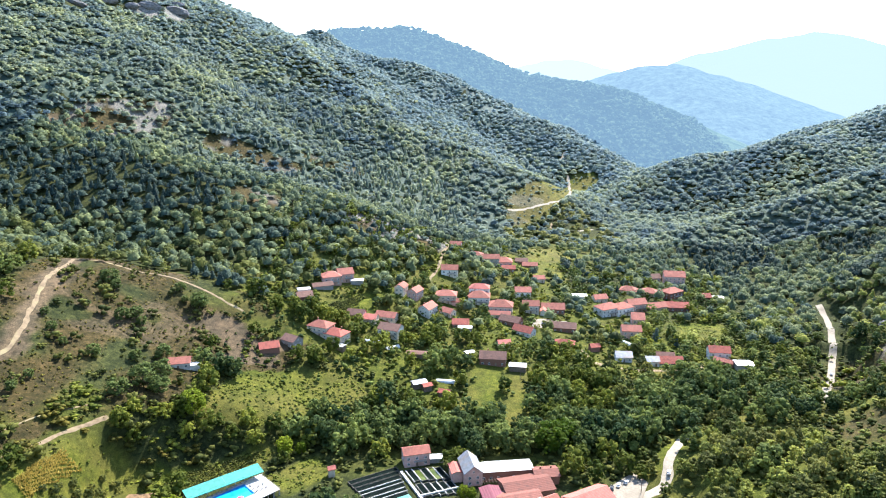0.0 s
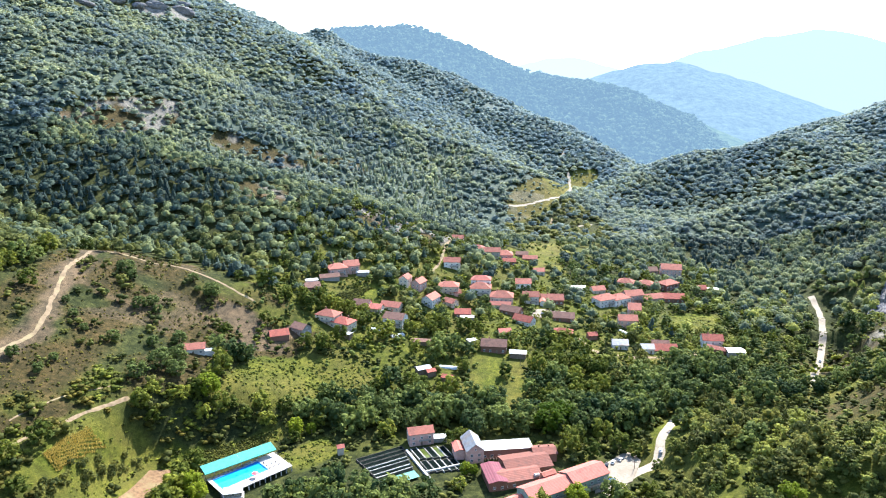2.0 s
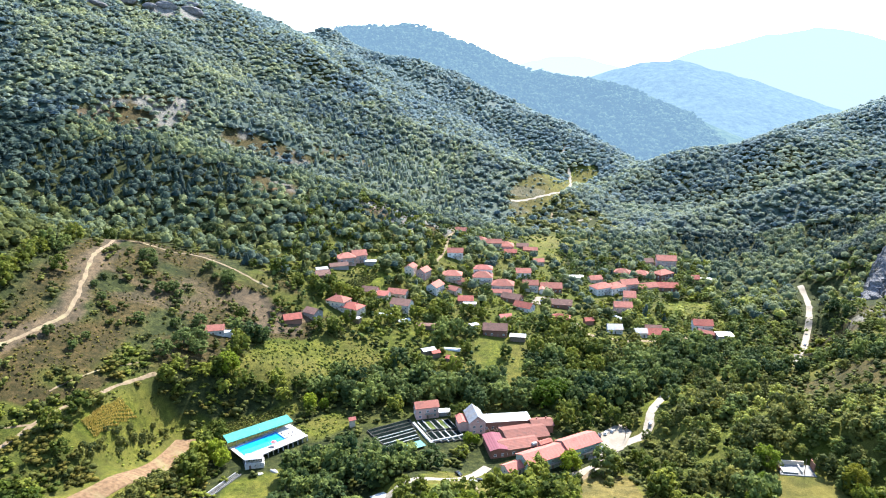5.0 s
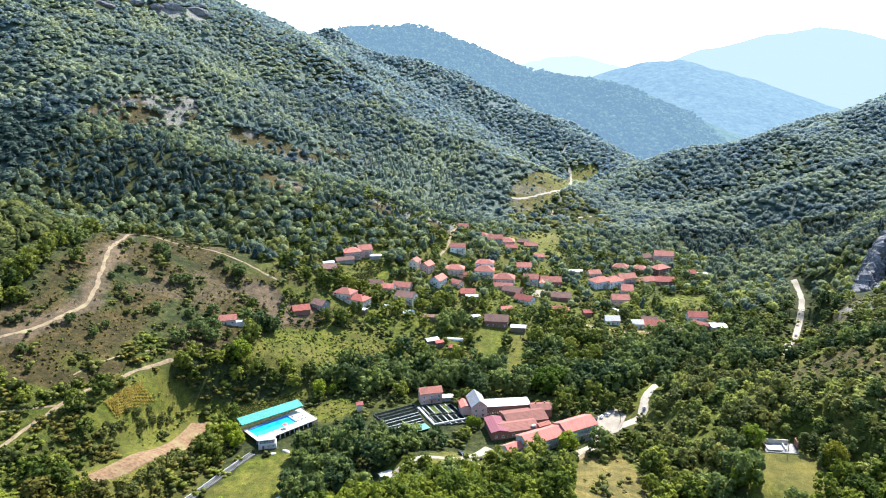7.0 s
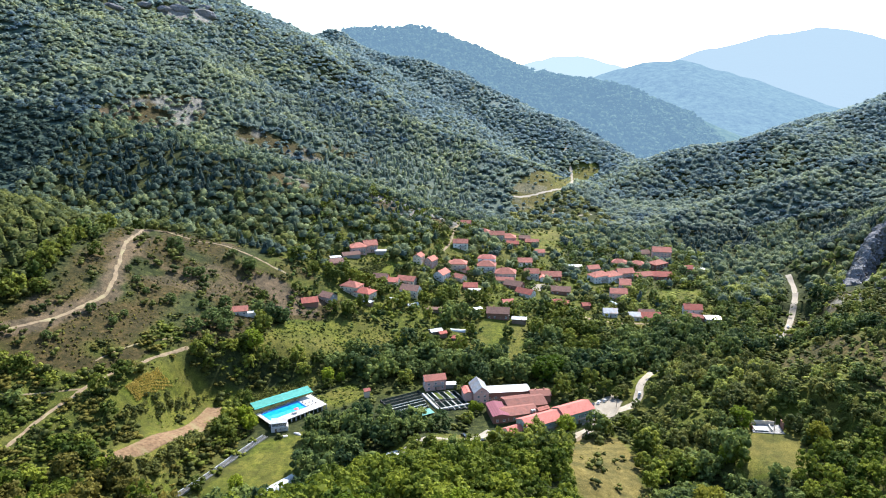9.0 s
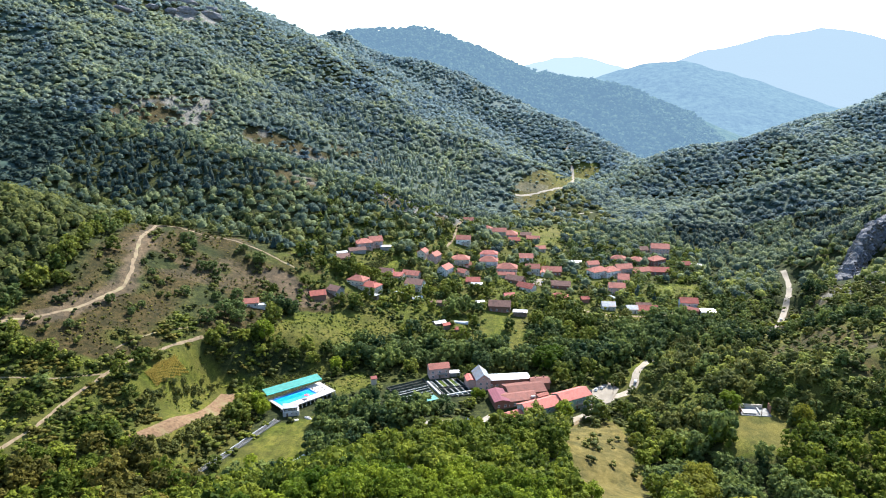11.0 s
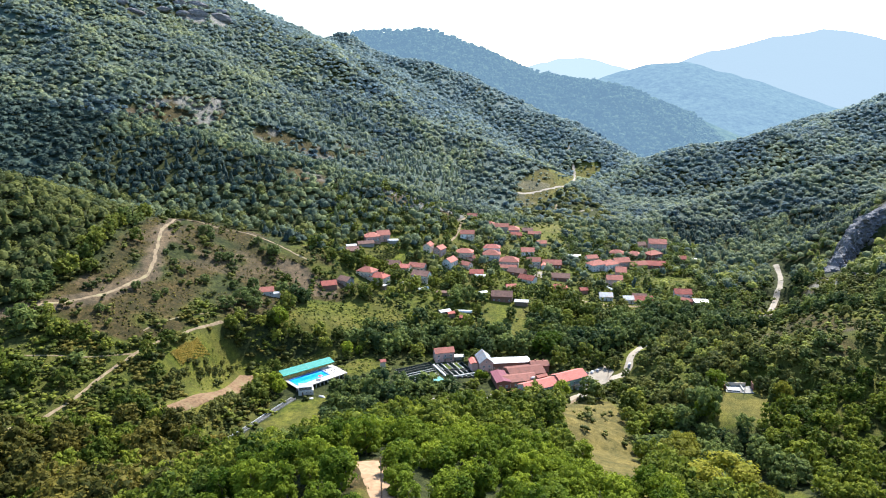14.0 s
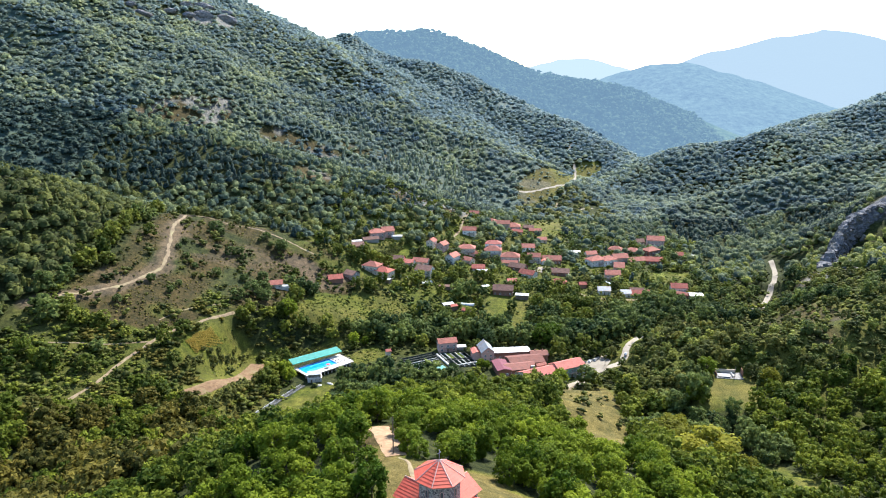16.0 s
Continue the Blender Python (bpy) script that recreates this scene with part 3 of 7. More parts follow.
def build_far(name, nodes, slope, round_, label):
    """A far hill as one folded sheet."""
    xs = np.linspace(min(n[0] for n in nodes) - 500, max(n[0] for n in nodes) + 500, 150)
    ys = np.linspace(min(n[1] for n in nodes) - (max(n[2] for n in nodes) + 60) / slope, min(4985, max(n[1] for n in nodes) + 150), 90)
    x, y = np.meshgrid(xs, ys)
    best = np.full(x.shape, -1e4)
    for d, z in along(x, y, nodes):
        best = np.maximum(best, z - slope * (np.sqrt(d * d + round_ * round_) - round_))
    best += 16 * (vnoise(x, y, 210.0) - 0.3) * smooth(20, 160, best) * 0.7 + 5 * vnoise(x, y, 70.0)
    best = np.maximum(best, -60)
    ny, nx = x.shape
    idx = np.arange(nx * ny).reshape(ny, nx)
    faces = np.stack([idx[:-1, :-1].ravel(), idx[:-1, 1:].ravel(), idx[1:, 1:].ravel(), idx[1:, :-1].ravel()], 1)
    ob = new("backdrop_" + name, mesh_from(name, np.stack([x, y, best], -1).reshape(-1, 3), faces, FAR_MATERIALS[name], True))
    tagged(ob, label, "mountain", kind="structure")
    return xs, ys, best


FAR_LABELS = {"peak_ridge": "wooded ridge veiled in blue haze", "round_hill": "rounded blue hill in the haze",
              "great_mountain": "great pale blue mountain on the skyline", "faint_mountain": "faint mountain almost lost in haze"}
FAR_GRIDS = {n: build_far(n, *v, FAR_LABELS[n]) for n, v in FAR.items()}


def build_road(name, pts, width, material, label, lift=0.14):
    """A ribbon laid on the ground, with a rounded line and a slightly uneven edge."""
    g = np.random.default_rng(len(name) * 31 + len(pts))
    p = [np.array(v, float) for v in pts]
    p = [2 * p[0] - p[1]] + p + [2 * p[-1] - p[-2]]
    line = []
    for a, b, c, d in zip(p, p[1:], p[2:], p[3:]):
        for s in np.linspace(0, 1, max(3, int(np.hypot(*(c - b)) / 2.0)), endpoint=False):
            line.append(0.5 * (2 * b + (c - a) * s + (2 * a - 5 * b + 4 * c - d) * s * s + (3 * b - a - 3 * c + d) * s ** 3))
    line = np.array(line + [p[-2]])
    tan = np.gradient(line, axis=0)
    tan /= np.linalg.norm(tan, axis=1)[:, None]
    nor = np.stack([-tan[:, 1], tan[:, 0]], 1)
    if width < 4.5:      # tracks wander and narrow
        line = line + nor * (0.35 * width * vnoise(line[:, 0], line[:, 1], 7.0))[:, None]
    w = width * (1 + (0.35 if width < 4.5 else 0.12) * vnoise(line[:, 1], line[:, 0], 5.0) + (0.3 if width < 4.5 else 0.1) * (g.random(len(line)) - 0.5))
    rows = []
    for k in (-0.5, -0.25, 0.0, 0.25, 0.5):
        q = line + nor * (w * k)[:, None]
        rows.append(np.column_stack([q, ground(q[:, 0], q[:, 1]) + lift - (0.1 if abs(k) == 0.5 else 0)]))
    v = np.stack(rows, 1).reshape(-1, 3)
    n = len(line)
    i = (np.arange(n - 1)[:, None] * 5 + np.arange(4)[None]).ravel()
    ob = new(name, mesh_from(name, v, np.stack([i, i + 1, i + 6, i + 5], 1), material, True))
    return tagged(ob, label, "track" if width < 4.5 else "road", kind="structure")


for road_name, width, material, label in (
        ("spur_track", 2.3, DIRT, "pale dirt track worn along the bald spur"),
        ("crest_track", 2.2, DIRT, "dirt track along the crest of the spur"),
        ("lower_track", 1.7, DIRT, "twin-rutted dirt track across the rough meadow"),
        ("side_track", 1.0, DIRT, "faint path joining the meadow track"),
        ("terrace_track", 0.8, DIRT, "narrow path on the terraced slope"),
        ("river_road", 4.8, GRAVEL, "white gravel road beside the river"),
        ("mill_road", 5.2, GRAVEL, "pale gravel road leading to the car park"),
        ("village_road", 4.0, DIRT, "dirt lane below the village houses"),
        ("far_road", 4.4, GRAVEL, "white road curving up the far valley"),
        ("ford_lane", 5.0, GRAVEL, "white gravel lane among the upper trees"),
        ("orchard_lane", 3.0, DIRT, "short dirt lane through the orchards"),
        ("upper_lane", 5.0, GRAVEL, "pale road bend on the far hillside"),
        ("foot_track", 2.2, DIRT, "sandy footpath skirting the green building"),
        ("yard_road", 5.0, GRAVEL, "gravel yard road before the restaurant"),
        ("sandy_patch", 6.0, SAND, "bare sandy patch above the chapel"),
        ("hill_path", 1.1, DIRT, "footpath worn to the chapel"),
        ("hill_top_track", 2.0, DIRT, "bare sandy track along the hill crest"),
        ("north_path", 2.5, DIRT, "sandy path above the village")):
    build_road(road_name, TRACKS[road_name], width, material, label)


def build_plough(corners, material, label):
    """A ploughed strip with real furrows running its length."""
    v, u = np.meshgrid(np.linspace(0, 1, 150), np.linspace(0, 1, 49), indexing="ij")
    g = np.random.default_rng(77)
    ragged = 0.012 * vnoise(v * 90, u * 3, 2.0)
    uu = u + ragged * (u > 0.5)
    a = np.array(corners, float)      # start, middle and end: near and far edge in x, y
    w = np.stack([2 * (v - 0.5) * (v - 1), 4 * v * (1 - v), 2 * v * (v - 0.5)], -1)[..., None]
    edge = (w * a[None, None, :, :]).sum(2)
    x, y = edge[..., 0] * (1 - uu) + edge[..., 2] * uu, edge[..., 1] * (1 - uu) + edge[..., 3] * uu
    z = ground(x, y) + 0.16 + 0.17 * (np.arange(49) % 2)[None] + 0.10 * g.random(x.shape)
    z[:, 0] -= 0.3
    z[:, -1] -= 0.3
    i = np.arange(150 * 49).reshape(150, 49)
    f = np.stack([i[:-1, :-1].ravel(), i[:-1, 1:].ravel(), i[1:, 1:].ravel(), i[1:, :-1].ravel()], 1)
    tagged(new("ploughed_field", mesh_from("ploughed_field", np.stack([x, y, z], -1).reshape(-1, 3), f, material)), label, "field", kind="structure")


build_plough([(-165, 212, -156, 210), (-153.5, 246, -143.5, 248), (-146, 300, -133, 304)], PLOUGHED, "tan ploughed strip with long furrows")


# ---- woods ----
def ico(level):
    bm = bmesh.new()
    bmesh.ops.create_icosphere(bm, subdivisions=level, radius=1.0)
    bm.verts.ensure_lookup_table()
    v = np.array([p.co[:] for p in bm.verts])
    f = np.array([[p.index for p in q.verts] for q in bm.faces])
    bm.free()
    return v, f


ICO = {k: ico(k) for k in (1, 2)}


def clustered(n, seed, level=1):
    """A crown of overlapping clumps, about 1 wide and 1 high, standing on its foot."""
    g = np.random.default_rng(seed)
    bv, bf = ICO[level]
    vs, fs = [], []
    for i in range(n):
        a, u = i * 2.4 + g.random() * 0.9, (i + 0.5) / n
        h = 0.22 + 0.62 * u
        r = 0.30 * math.sqrt(max(0.02, 1 - ((h - 0.42) / 0.50) ** 2)) * (0.75 + 0.4 * g.random())
        size = (0.17 + 0.09 * g.random()) * (1.5 if n < 6 else 1.15)
        v = bv * size * (1 + 0.22 * g.normal(size=(len(bv), 1))) * (1, 1, 0.85)
        vs.append(v + (r * math.cos(a), r * math.sin(a), h))
        fs.append(bf + i * len(bv))
    return np.concatenate(vs), np.concatenate(fs)


def leafy(leaves, leaf, seed, clumps=26):
    """A crown of leaf sprays round a core of clumps."""
    g = np.random.default_rng(seed)
    cs = []
    for i in range(clumps):
        a, u = i * 2.4 + g.random(), (i + 0.5) / clumps
        h = 0.20 + 0.66 * u
        r = 0.34 * math.sqrt(max(0.03, 1 - ((h - 0.45) / 0.50) ** 2)) * (0.7 + 0.45 * g.random())
        cs.append((r * math.cos(a), r * math.sin(a), h, 0.11 + 0.08 * g.random()))
    cs = np.array(cs)
    pick = g.integers(0, clumps, leaves)
    d = g.normal(size=(leaves, 3))
    d /= np.linalg.norm(d, axis=1)[:, None]
    d[:, 2] = np.where(d[:, 2] < -0.2, -d[:, 2], d[:, 2])
    c = cs[pick, :3] + d * (cs[pick, 3] * (0.65 + 0.45 * g.random(leaves)))[:, None] * (1, 1, 0.85)
    n = d * 0.9 + (0, 0, 0.35) + 0.4 * g.normal(size=(leaves, 3))
    n /= np.linalg.norm(n, axis=1)[:, None]
    t = np.cross(n, g.normal(size=(leaves, 3)))
    t /= np.linalg.norm(t, axis=1)[:, None]
    b = np.cross(n, t)
    s = leaf * (0.6 + 0.8 * g.random(leaves))[:, None]
    spray = np.stack([c + t * s, c - t * s * 0.5 + b * s * 0.8, c - t * s * 0.5 - b * s * 0.8], 1).reshape(-1, 3)
    faces = np.arange(leaves * 3).reshape(-1, 3)
    bv, bf = ICO[1]
    core, n0 = [], leaves * 3
    for x, y, z, r in cs[::3]:
        core.append(bv * r * 0.8 + (x * 0.9, y * 0.9, z))
    core = np.concatenate(core)
    cf = np.concatenate([bf + k * len(bv) + n0 for k in range(len(cs[::3]))])
    return np.concatenate([spray, core]), np.concatenate([faces, cf])


def mixed(blobs, leaves, leaf, seed, core=0.86):
    """A crown of clumps with loose leaf sprays over them."""
    v, f = clustered(blobs, seed)
    mids = v.reshape(blobs, -1, 3).mean(1)
    g = np.random.default_rng(seed + 500)
    own = g.integers(0, len(v), leaves)
    mid = mids[own // (len(v) // blobs)]
    out = v[own] - mid + g.normal(size=(leaves, 3)) * 0.05
    r = np.linalg.norm(out, axis=1)[:, None] + 1e-6
    c = mid + out / r * (r * (0.85 + 0.35 * g.random((leaves, 1))))
    n = out / r + 0.6 * g.normal(size=c.shape)
    n /= np.linalg.norm(n, axis=1)[:, None]
    t = np.cross(n, g.normal(size=c.shape))
    t /= np.linalg.norm(t, axis=1)[:, None]
    b = np.cross(n, t)
    s = leaf * (0.6 + 0.8 * g.random(leaves))[:, None]
    tri = np.stack([c + t * s, c - t * s * 0.5 + b * s * 0.8, c - t * s * 0.5 - b * s * 0.8], 1).reshape(-1, 3)
    k = np.repeat(mids, len(v) // blobs, 0)
    return np.concatenate([k + (v - k) * core, tri]), np.concatenate([f, np.arange(leaves * 3).reshape(-1, 3) + len(v)])


def wood(name, x, y, size, shapes, material, label, tall=(0.85, 1.25), seed=1, sink=0.05, z=None, soft=True, category="trees"):
    """One object of many crowns at the places given."""
    g = np.random.default_rng(seed)
    z = ground(x, y) if z is None else z
    vs, fs, tones, n0 = [], [], [], 0
    pick = g.integers(0, len(shapes), len(x))
    for k, (v, f) in enumerate(shapes):
        sel = np.flatnonzero(pick == k)
        if not len(sel):
            continue
        a = g.random(len(sel)) * 6.283
        s = size[sel]
        t = s * (tall[0] + (tall[1] - tall[0]) * g.random(len(sel)))
        px = (v[None, :, 0] * np.cos(a)[:, None] - v[None, :, 1] * np.sin(a)[:, None]) * s[:, None] + x[sel][:, None]
        py = (v[None, :, 0] * np.sin(a)[:, None] + v[None, :, 1] * np.cos(a)[:, None]) * s[:, None] + y[sel][:, None]
        pz = (v[None, :, 2] - sink) * t[:, None] + z[sel][:, None]
        vs.append(np.stack([px, py, pz], -1).reshape(-1, 3))
        fs.append((f[None] + (np.arange(len(sel)) * len(v))[:, None, None] + n0).reshape(-1, 3))
        tones.append(np.repeat(g.random(len(sel)), len(v)))
        n0 += len(sel) * len(v)
    me = mesh_from(name, np.concatenate(vs), np.concatenate(fs), material, soft)
    me.attributes.new("tone", "FLOAT", "POINT").data.foreach_set("value", np.concatenate(tones).astype(np.float32))
    ob = new(name, me)
    return tagged(ob, label, category, kind="stuff")


def scatter(x0, x1, y0, y1, step, seed):
    g = np.random.default_rng(seed)
    x, y = np.meshgrid(np.arange(x0, x1, step), np.arange(y0, y1, step))
    x, y = x.ravel() + (g.random(x.size) - 0.5) * step * 1.3, y.ravel() + (g.random(x.size) - 0.5) * step * 1.3
    return x, y, g.random(x.size), g


KEEP_CLEAR = [(8, 262, 11), (-8, 248, 8), (-31, 240, 7), (18, 276, 8), (-92, 196, 20), (-106, 196, 16), (-80, 200, 14), (-104, 178, 14), (203, 450, 12), (213, 430, 12)]   # (x, y, reach) of buildings, yards and gaps cut to fit the camera's view


def clear_of(x, y):
    """True where no track, field, building or gap for the camera's view stands in the way of a tree."""
    ok = np.ones(np.shape(x), bool)
    for n, p in TRACKS.items():
        ok &= near_line(x, y, p) > (9.5 if n == "river_road" else 5.2 if n == "mill_road" else 5.5 if n == "village_road" else 1.8 if n in ("hill_top_track", "side_track", "terrace_track") else 3.6)
    for group in (MEADOWS, DRY, SOIL):
        for p in group.values():
            ok &= ~in_poly(x, y, p)
    for bx, by, r in KEEP_CLEAR:
        ok &= np.hypot(x - bx, y - by) > r
    return ok


FIELD_HEDGE = [(-150, 328), (-120, 342), (-85, 350), (-45, 354)]   # bushes between the terraces
BELT = [(-45, 354), (10, 358), (60, 350), (110, 350), (160, 390), (215, 420)]   # trees along the stream


def forest_density(x, y):
    """How thickly the land is wooded, 0 to 1."""
    rise = ground(x, y) - valley(x, y)
    dry, soil, rock, meadow = cover(x, y)
    d = 0.25 + 0.75 * smooth(8, 24, rise)
    d = np.maximum(d, 0.62 * smooth(560, 760, y) + 0.0 * x)
    d = np.maximum(d, 0.74 * smooth(215, 300, x))
    # belts of trees across the valley floor
    d = np.maximum(d, 0.95 * (near_line(x, y, BELT) < 15))
    d = np.maximum(d, 0.8 * (near_line(x, y, FIELD_HEDGE) < 6))
    d = np.maximum(d, 0.9 * blob(x, y, 95, 400, 55, 45))
    d = np.maximum(d, 0.62 * blob(x, y, 165, 300, 68, 75))
    d = np.maximum(d, 0.9 * blob(x, y, 118, 215, 28, 60))
    d = np.maximum(d, 0.85 * blob(x, y, -190, 105, 90, 52))
    d = np.maximum(d, 0.97 * blob(x, y, -42, 266, 46, 19, 5))
    d = np.maximum(d, 0.97 * blob(x, y, -62, 240, 20, 34, 20))
    d = np.maximum(d, 0.9 * blob(x, y, -122, 282, 14, 36, -12))
    d = np.where(blob(x, y, 50, 500, 190, 110) > 0.5, np.clip(d, 0.34, 0.50), d)
    d = np.where(blob(x, y, -182, 272, 46, 58) > 0.5, np.minimum(d, 0.16), d)
    d = np.where(blob(x, y, -228, 206, 58, 48) > 0.5, np.minimum(d, 0.22), d)
    d = np.maximum(d, 0.97 * smooth(700, 800, y))
    d = np.where(blob(x, y, 262, 330, 95, 150, -8) > 0.4, np.minimum(d, 0.52), d)
    d = np.where(blob(x, y, 165, 840, 62, 150, -15) > 0.4, np.minimum(d, 0.45), d)
    thin = np.maximum(np.maximum(np.clip(dry * np.where(y > 550, 0.85, 1.3), 0, 0.95), soil), rock * 0.6)
    return d * (1 - thin) * clear_of(x, y)


# ---- building helpers ----
def part(name, bm, material, parent, label="", at=(0, 0, 0), turn=0.0):
    """Links a bmesh (or a mesh already made) as one mesh object under a thing or a part."""
    if isinstance(bm, bpy.types.Mesh):
        me = bm
    else:
        me = bpy.data.meshes.new(name)
        bmesh.ops.recalc_face_normals(bm, faces=bm.faces[:])
        bm.to_mesh(me)
        bm.free()
        me.materials.append(material)
    ob = new(name, me)
    ob.parent = parent
    ob.matrix_basis = pose(*at, 0, 0, turn)
    return tagged(ob, label)


def root(name, x, y, z, turn, label, category, group=""):
    ob = new(name)
    ob.empty_display_size = 0.5
    ob.matrix_basis = pose(x, y, z, 0, 0, turn)
    return tagged(ob, label, category, group)


def box(bm, x, y, z, sx, sy, sz, turn=0.0, tilt=(0, 0)):
    """A box about its middle."""
    m = pose(x, y, z, tilt[0], tilt[1], turn) @ Matrix.Diagonal((sx, sy, sz, 1))
    return bmesh.ops.create_cube(bm, size=1.0, matrix=m)["verts"]


def bx(*a, **k):
    bm = bmesh.new()
    box(bm, *a, **k)
    return bm


def tube(bm, x, y, z0, z1, r, r2=None, n=8):
    bmesh.ops.create_cone(bm, cap_ends=True, segments=n, radius1=r, radius2=r if r2 is None else r2, depth=z1 - z0,
                          matrix=Matrix.Translation((x, y, (z0 + z1) / 2)))


def rod(bm, a, b, r, n=6):
    a, b = Vector(a), Vector(b)
    m = Matrix.Translation((a + b) / 2) @ (b - a).to_track_quat("Z", "Y").to_matrix().to_4x4()
    bmesh.ops.create_cone(bm, cap_ends=True, segments=n, radius1=r, radius2=r, depth=(b - a).length, matrix=m)


def prism(bm, outline, y0, y1):
    """An outline in x and z drawn out along y."""
    a = [bm.verts.new((x, y0, z)) for x, z in outline]
    b = [bm.verts.new((x, y1, z)) for x, z in outline]
    bm.faces.new(a)
    bm.faces.new(b[::-1])
    for i in range(len(a)):
        j = (i + 1) % len(a)
        bm.faces.new((a[i], b[i], b[j], a[j]))


def gable_walls(w, d, h, rise, below=2.5):
    """Walls with two gables; the ridge runs along x."""
    bm = bmesh.new()
    out = [(-d / 2, -below), (d / 2, -below), (d / 2, h), (0, h + rise), (-d / 2, h)]
    prism(bm, out, -w / 2, w / 2)
    bmesh.ops.rotate(bm, verts=bm.verts[:], matrix=Matrix.Rotation(radians(90), 3, "Z"))
    return bm


def gable_roof(w, d, h, rise, over=0.55, thick=0.22, lift=0.03):
    bm = bmesh.new()
    k = rise / (d / 2)
    e = d / 2 + over
    lo = h - over * k + lift
    out = [(-e, lo), (0, h + rise + lift), (e, lo), (e, lo + thick), (0, h + rise + lift + thick * 1.15), (-e, lo + thick)]
    prism(bm, out, -w / 2 - over, w / 2 + over)
    bmesh.ops.rotate(bm, verts=bm.verts[:], matrix=Matrix.Rotation(radians(90), 3, "Z"))
    return bm


def hip_roof(w, d, h, rise, over=0.55, thick=0.22):
    bm = bmesh.new()
    a, b = w / 2 + over, d / 2 + over
    r = max(0.01, a - b) if a > b else 0.01
    low = [bm.verts.new((x, y, h)) for x, y in ((-a, -b), (a, -b), (a, b), (-a, b))]
    eave = [bm.verts.new((x, y, h + thick)) for x, y in ((-a, -b), (a, -b), (a, b), (-a, b))]
    p, q = bm.verts.new((-r, 0, h + thick + rise)), bm.verts.new((r, 0, h + thick + rise))
    bm.faces.new(low[::-1])
    for i in range(4):
        bm.faces.new((low[i], low[(i + 1) % 4], eave[(i + 1) % 4], eave[i]))
    bm.faces.new((eave[0], eave[1], q, p))
    bm.faces.new((eave[1], eave[2], q))
    bm.faces.new((eave[2], eave[3], p, q))
    bm.faces.new((eave[3], eave[0], p))
    return bm


def window_meshes(w, h):
    fr = bmesh.new()
    for x, z, sx, sz in ((0, h / 2, w, 0.12), (0, -h / 2, w + 0.2, 0.14), (-w / 2, 0, 0.12, h), (w / 2, 0, 0.12, h), (0, 0, 0.09, h)):
        box(fr, x, 0, z, sx, 0.16, sz)
    me = bpy.data.meshes.new("window")
    fr.to_mesh(me)
    fr.free()
    me.materials.append(FRAME)
    gl = bx(0, 0, 0, w - 0.1, 0.05, h - 0.1)
    mg = bpy.data.meshes.new("pane")
    gl.to_mesh(mg)
    gl.free()
    mg.materials.append(GLASS)
    return me, mg


WINDOWS = {k: window_meshes(*k) for k in ((1.3, 1.4), (0.8, 1.0))}
DOOR = bpy.data.meshes.new("door")
_b = bx(0, 0, 0, 1.1, 0.14, 2.1)
_b.to_mesh(DOOR)
_b.free()
DOOR.materials.append(WOOD)


def window(parent, x, y, z, turn, size=(1.3, 1.4)):
    fr, gl = WINDOWS[size]
    w = part("window", fr, None, parent, at=(x, y, z), turn=turn)
    part("pane", gl, None, w)


def house(x, y, turn, w, d, storeys=2, roof="gable", tile="salmon", wall="white", chimneys=1, label="", rise=None, name="house", windows=True, group="village houses", h=None):
    """A house whose ridge runs along its own x; its front faces its own -y."""
    z = float(min(ground(x, y), ground(x - w / 3, y - d / 3), ground(x + w / 3, y - d / 3))) + 0.2
    if group == "village houses":
        w, d = w * 1.1, d * 1.1
    h = h or (3.1 * storeys + 0.5)
    rise = rise or d * 0.31
    ob = root(name, x, y, z, turn, label or f"{wall} walled house with a {tile} tiled roof", name.replace("_", " "), group)
    KEEP_CLEAR.append((x, y, max(w, d) * 0.5 + 3.0))
    KEEP_CLEAR.append((x, y - 0.5 * d - 3.0, 0.35 * w + 1.5))
    if roof == "gable":
        part("wall", gable_walls(w, d, h, rise), WALLS[wall], ob)
        part("roof", gable_roof(w, d, h, rise), TILES[tile], ob)
    else:
        part("wall", bx(0, 0, h / 2 - 1.25, w, d, h + 2.5), WALLS[wall], ob)
        part("roof", hip_roof(w, d, h, rise), TILES[tile], ob)
    for i in range(chimneys):
        bm = bmesh.new()
        cx = (-0.2 + 0.45 * i) * w
        box(bm, cx, 0.12 * d, h + rise * 0.95, 0.7, 0.6, 1.9)
        box(bm, cx, 0.12 * d, h + rise * 0.95 + 1.0, 0.9, 0.8, 0.16)
        part("chimney", bm, WALLS["brick"], ob)
    if windows:
        n = max(1, int(w / 3.6))
        for s in range(storeys):
            zz = 1.6 + 2.9 * s
            for i in range(n):
                xx = (i + 0.5 - n / 2) * w / n
                if s == 0 and i == n // 2:
                    part("door", DOOR, None, ob, at=(xx, -d / 2 - 0.04, 1.05))
                else:
                    window(ob, xx, -d / 2 - 0.05, zz, 0)
            for side in (-1, 1):
                for yy in ((-0.22, 0.22) if d > 7 else (0,)):
                    window(ob, side * (w / 2 + 0.05), yy * d, zz, 90)
    if windows and storeys > 1 and w > 12:
        # a balcony across part of the front
        bal = part("balcony", bx(w * 0.12, -d / 2 - 0.75, 3.05, w * 0.5, 1.5, 0.18), CONCRETE, ob)
        part("railing", bx(w * 0.12, -d / 2 - 1.45, 3.6, w * 0.5, 0.06, 0.9), STEEL, bal)
    if windows and roof == "gable" and rise > 2.0:
        for side in (-1, 1):
            window(ob, side * (w / 2 + 0.05), 0, h + 0.5, 90, (0.8, 1.0))
    return ob


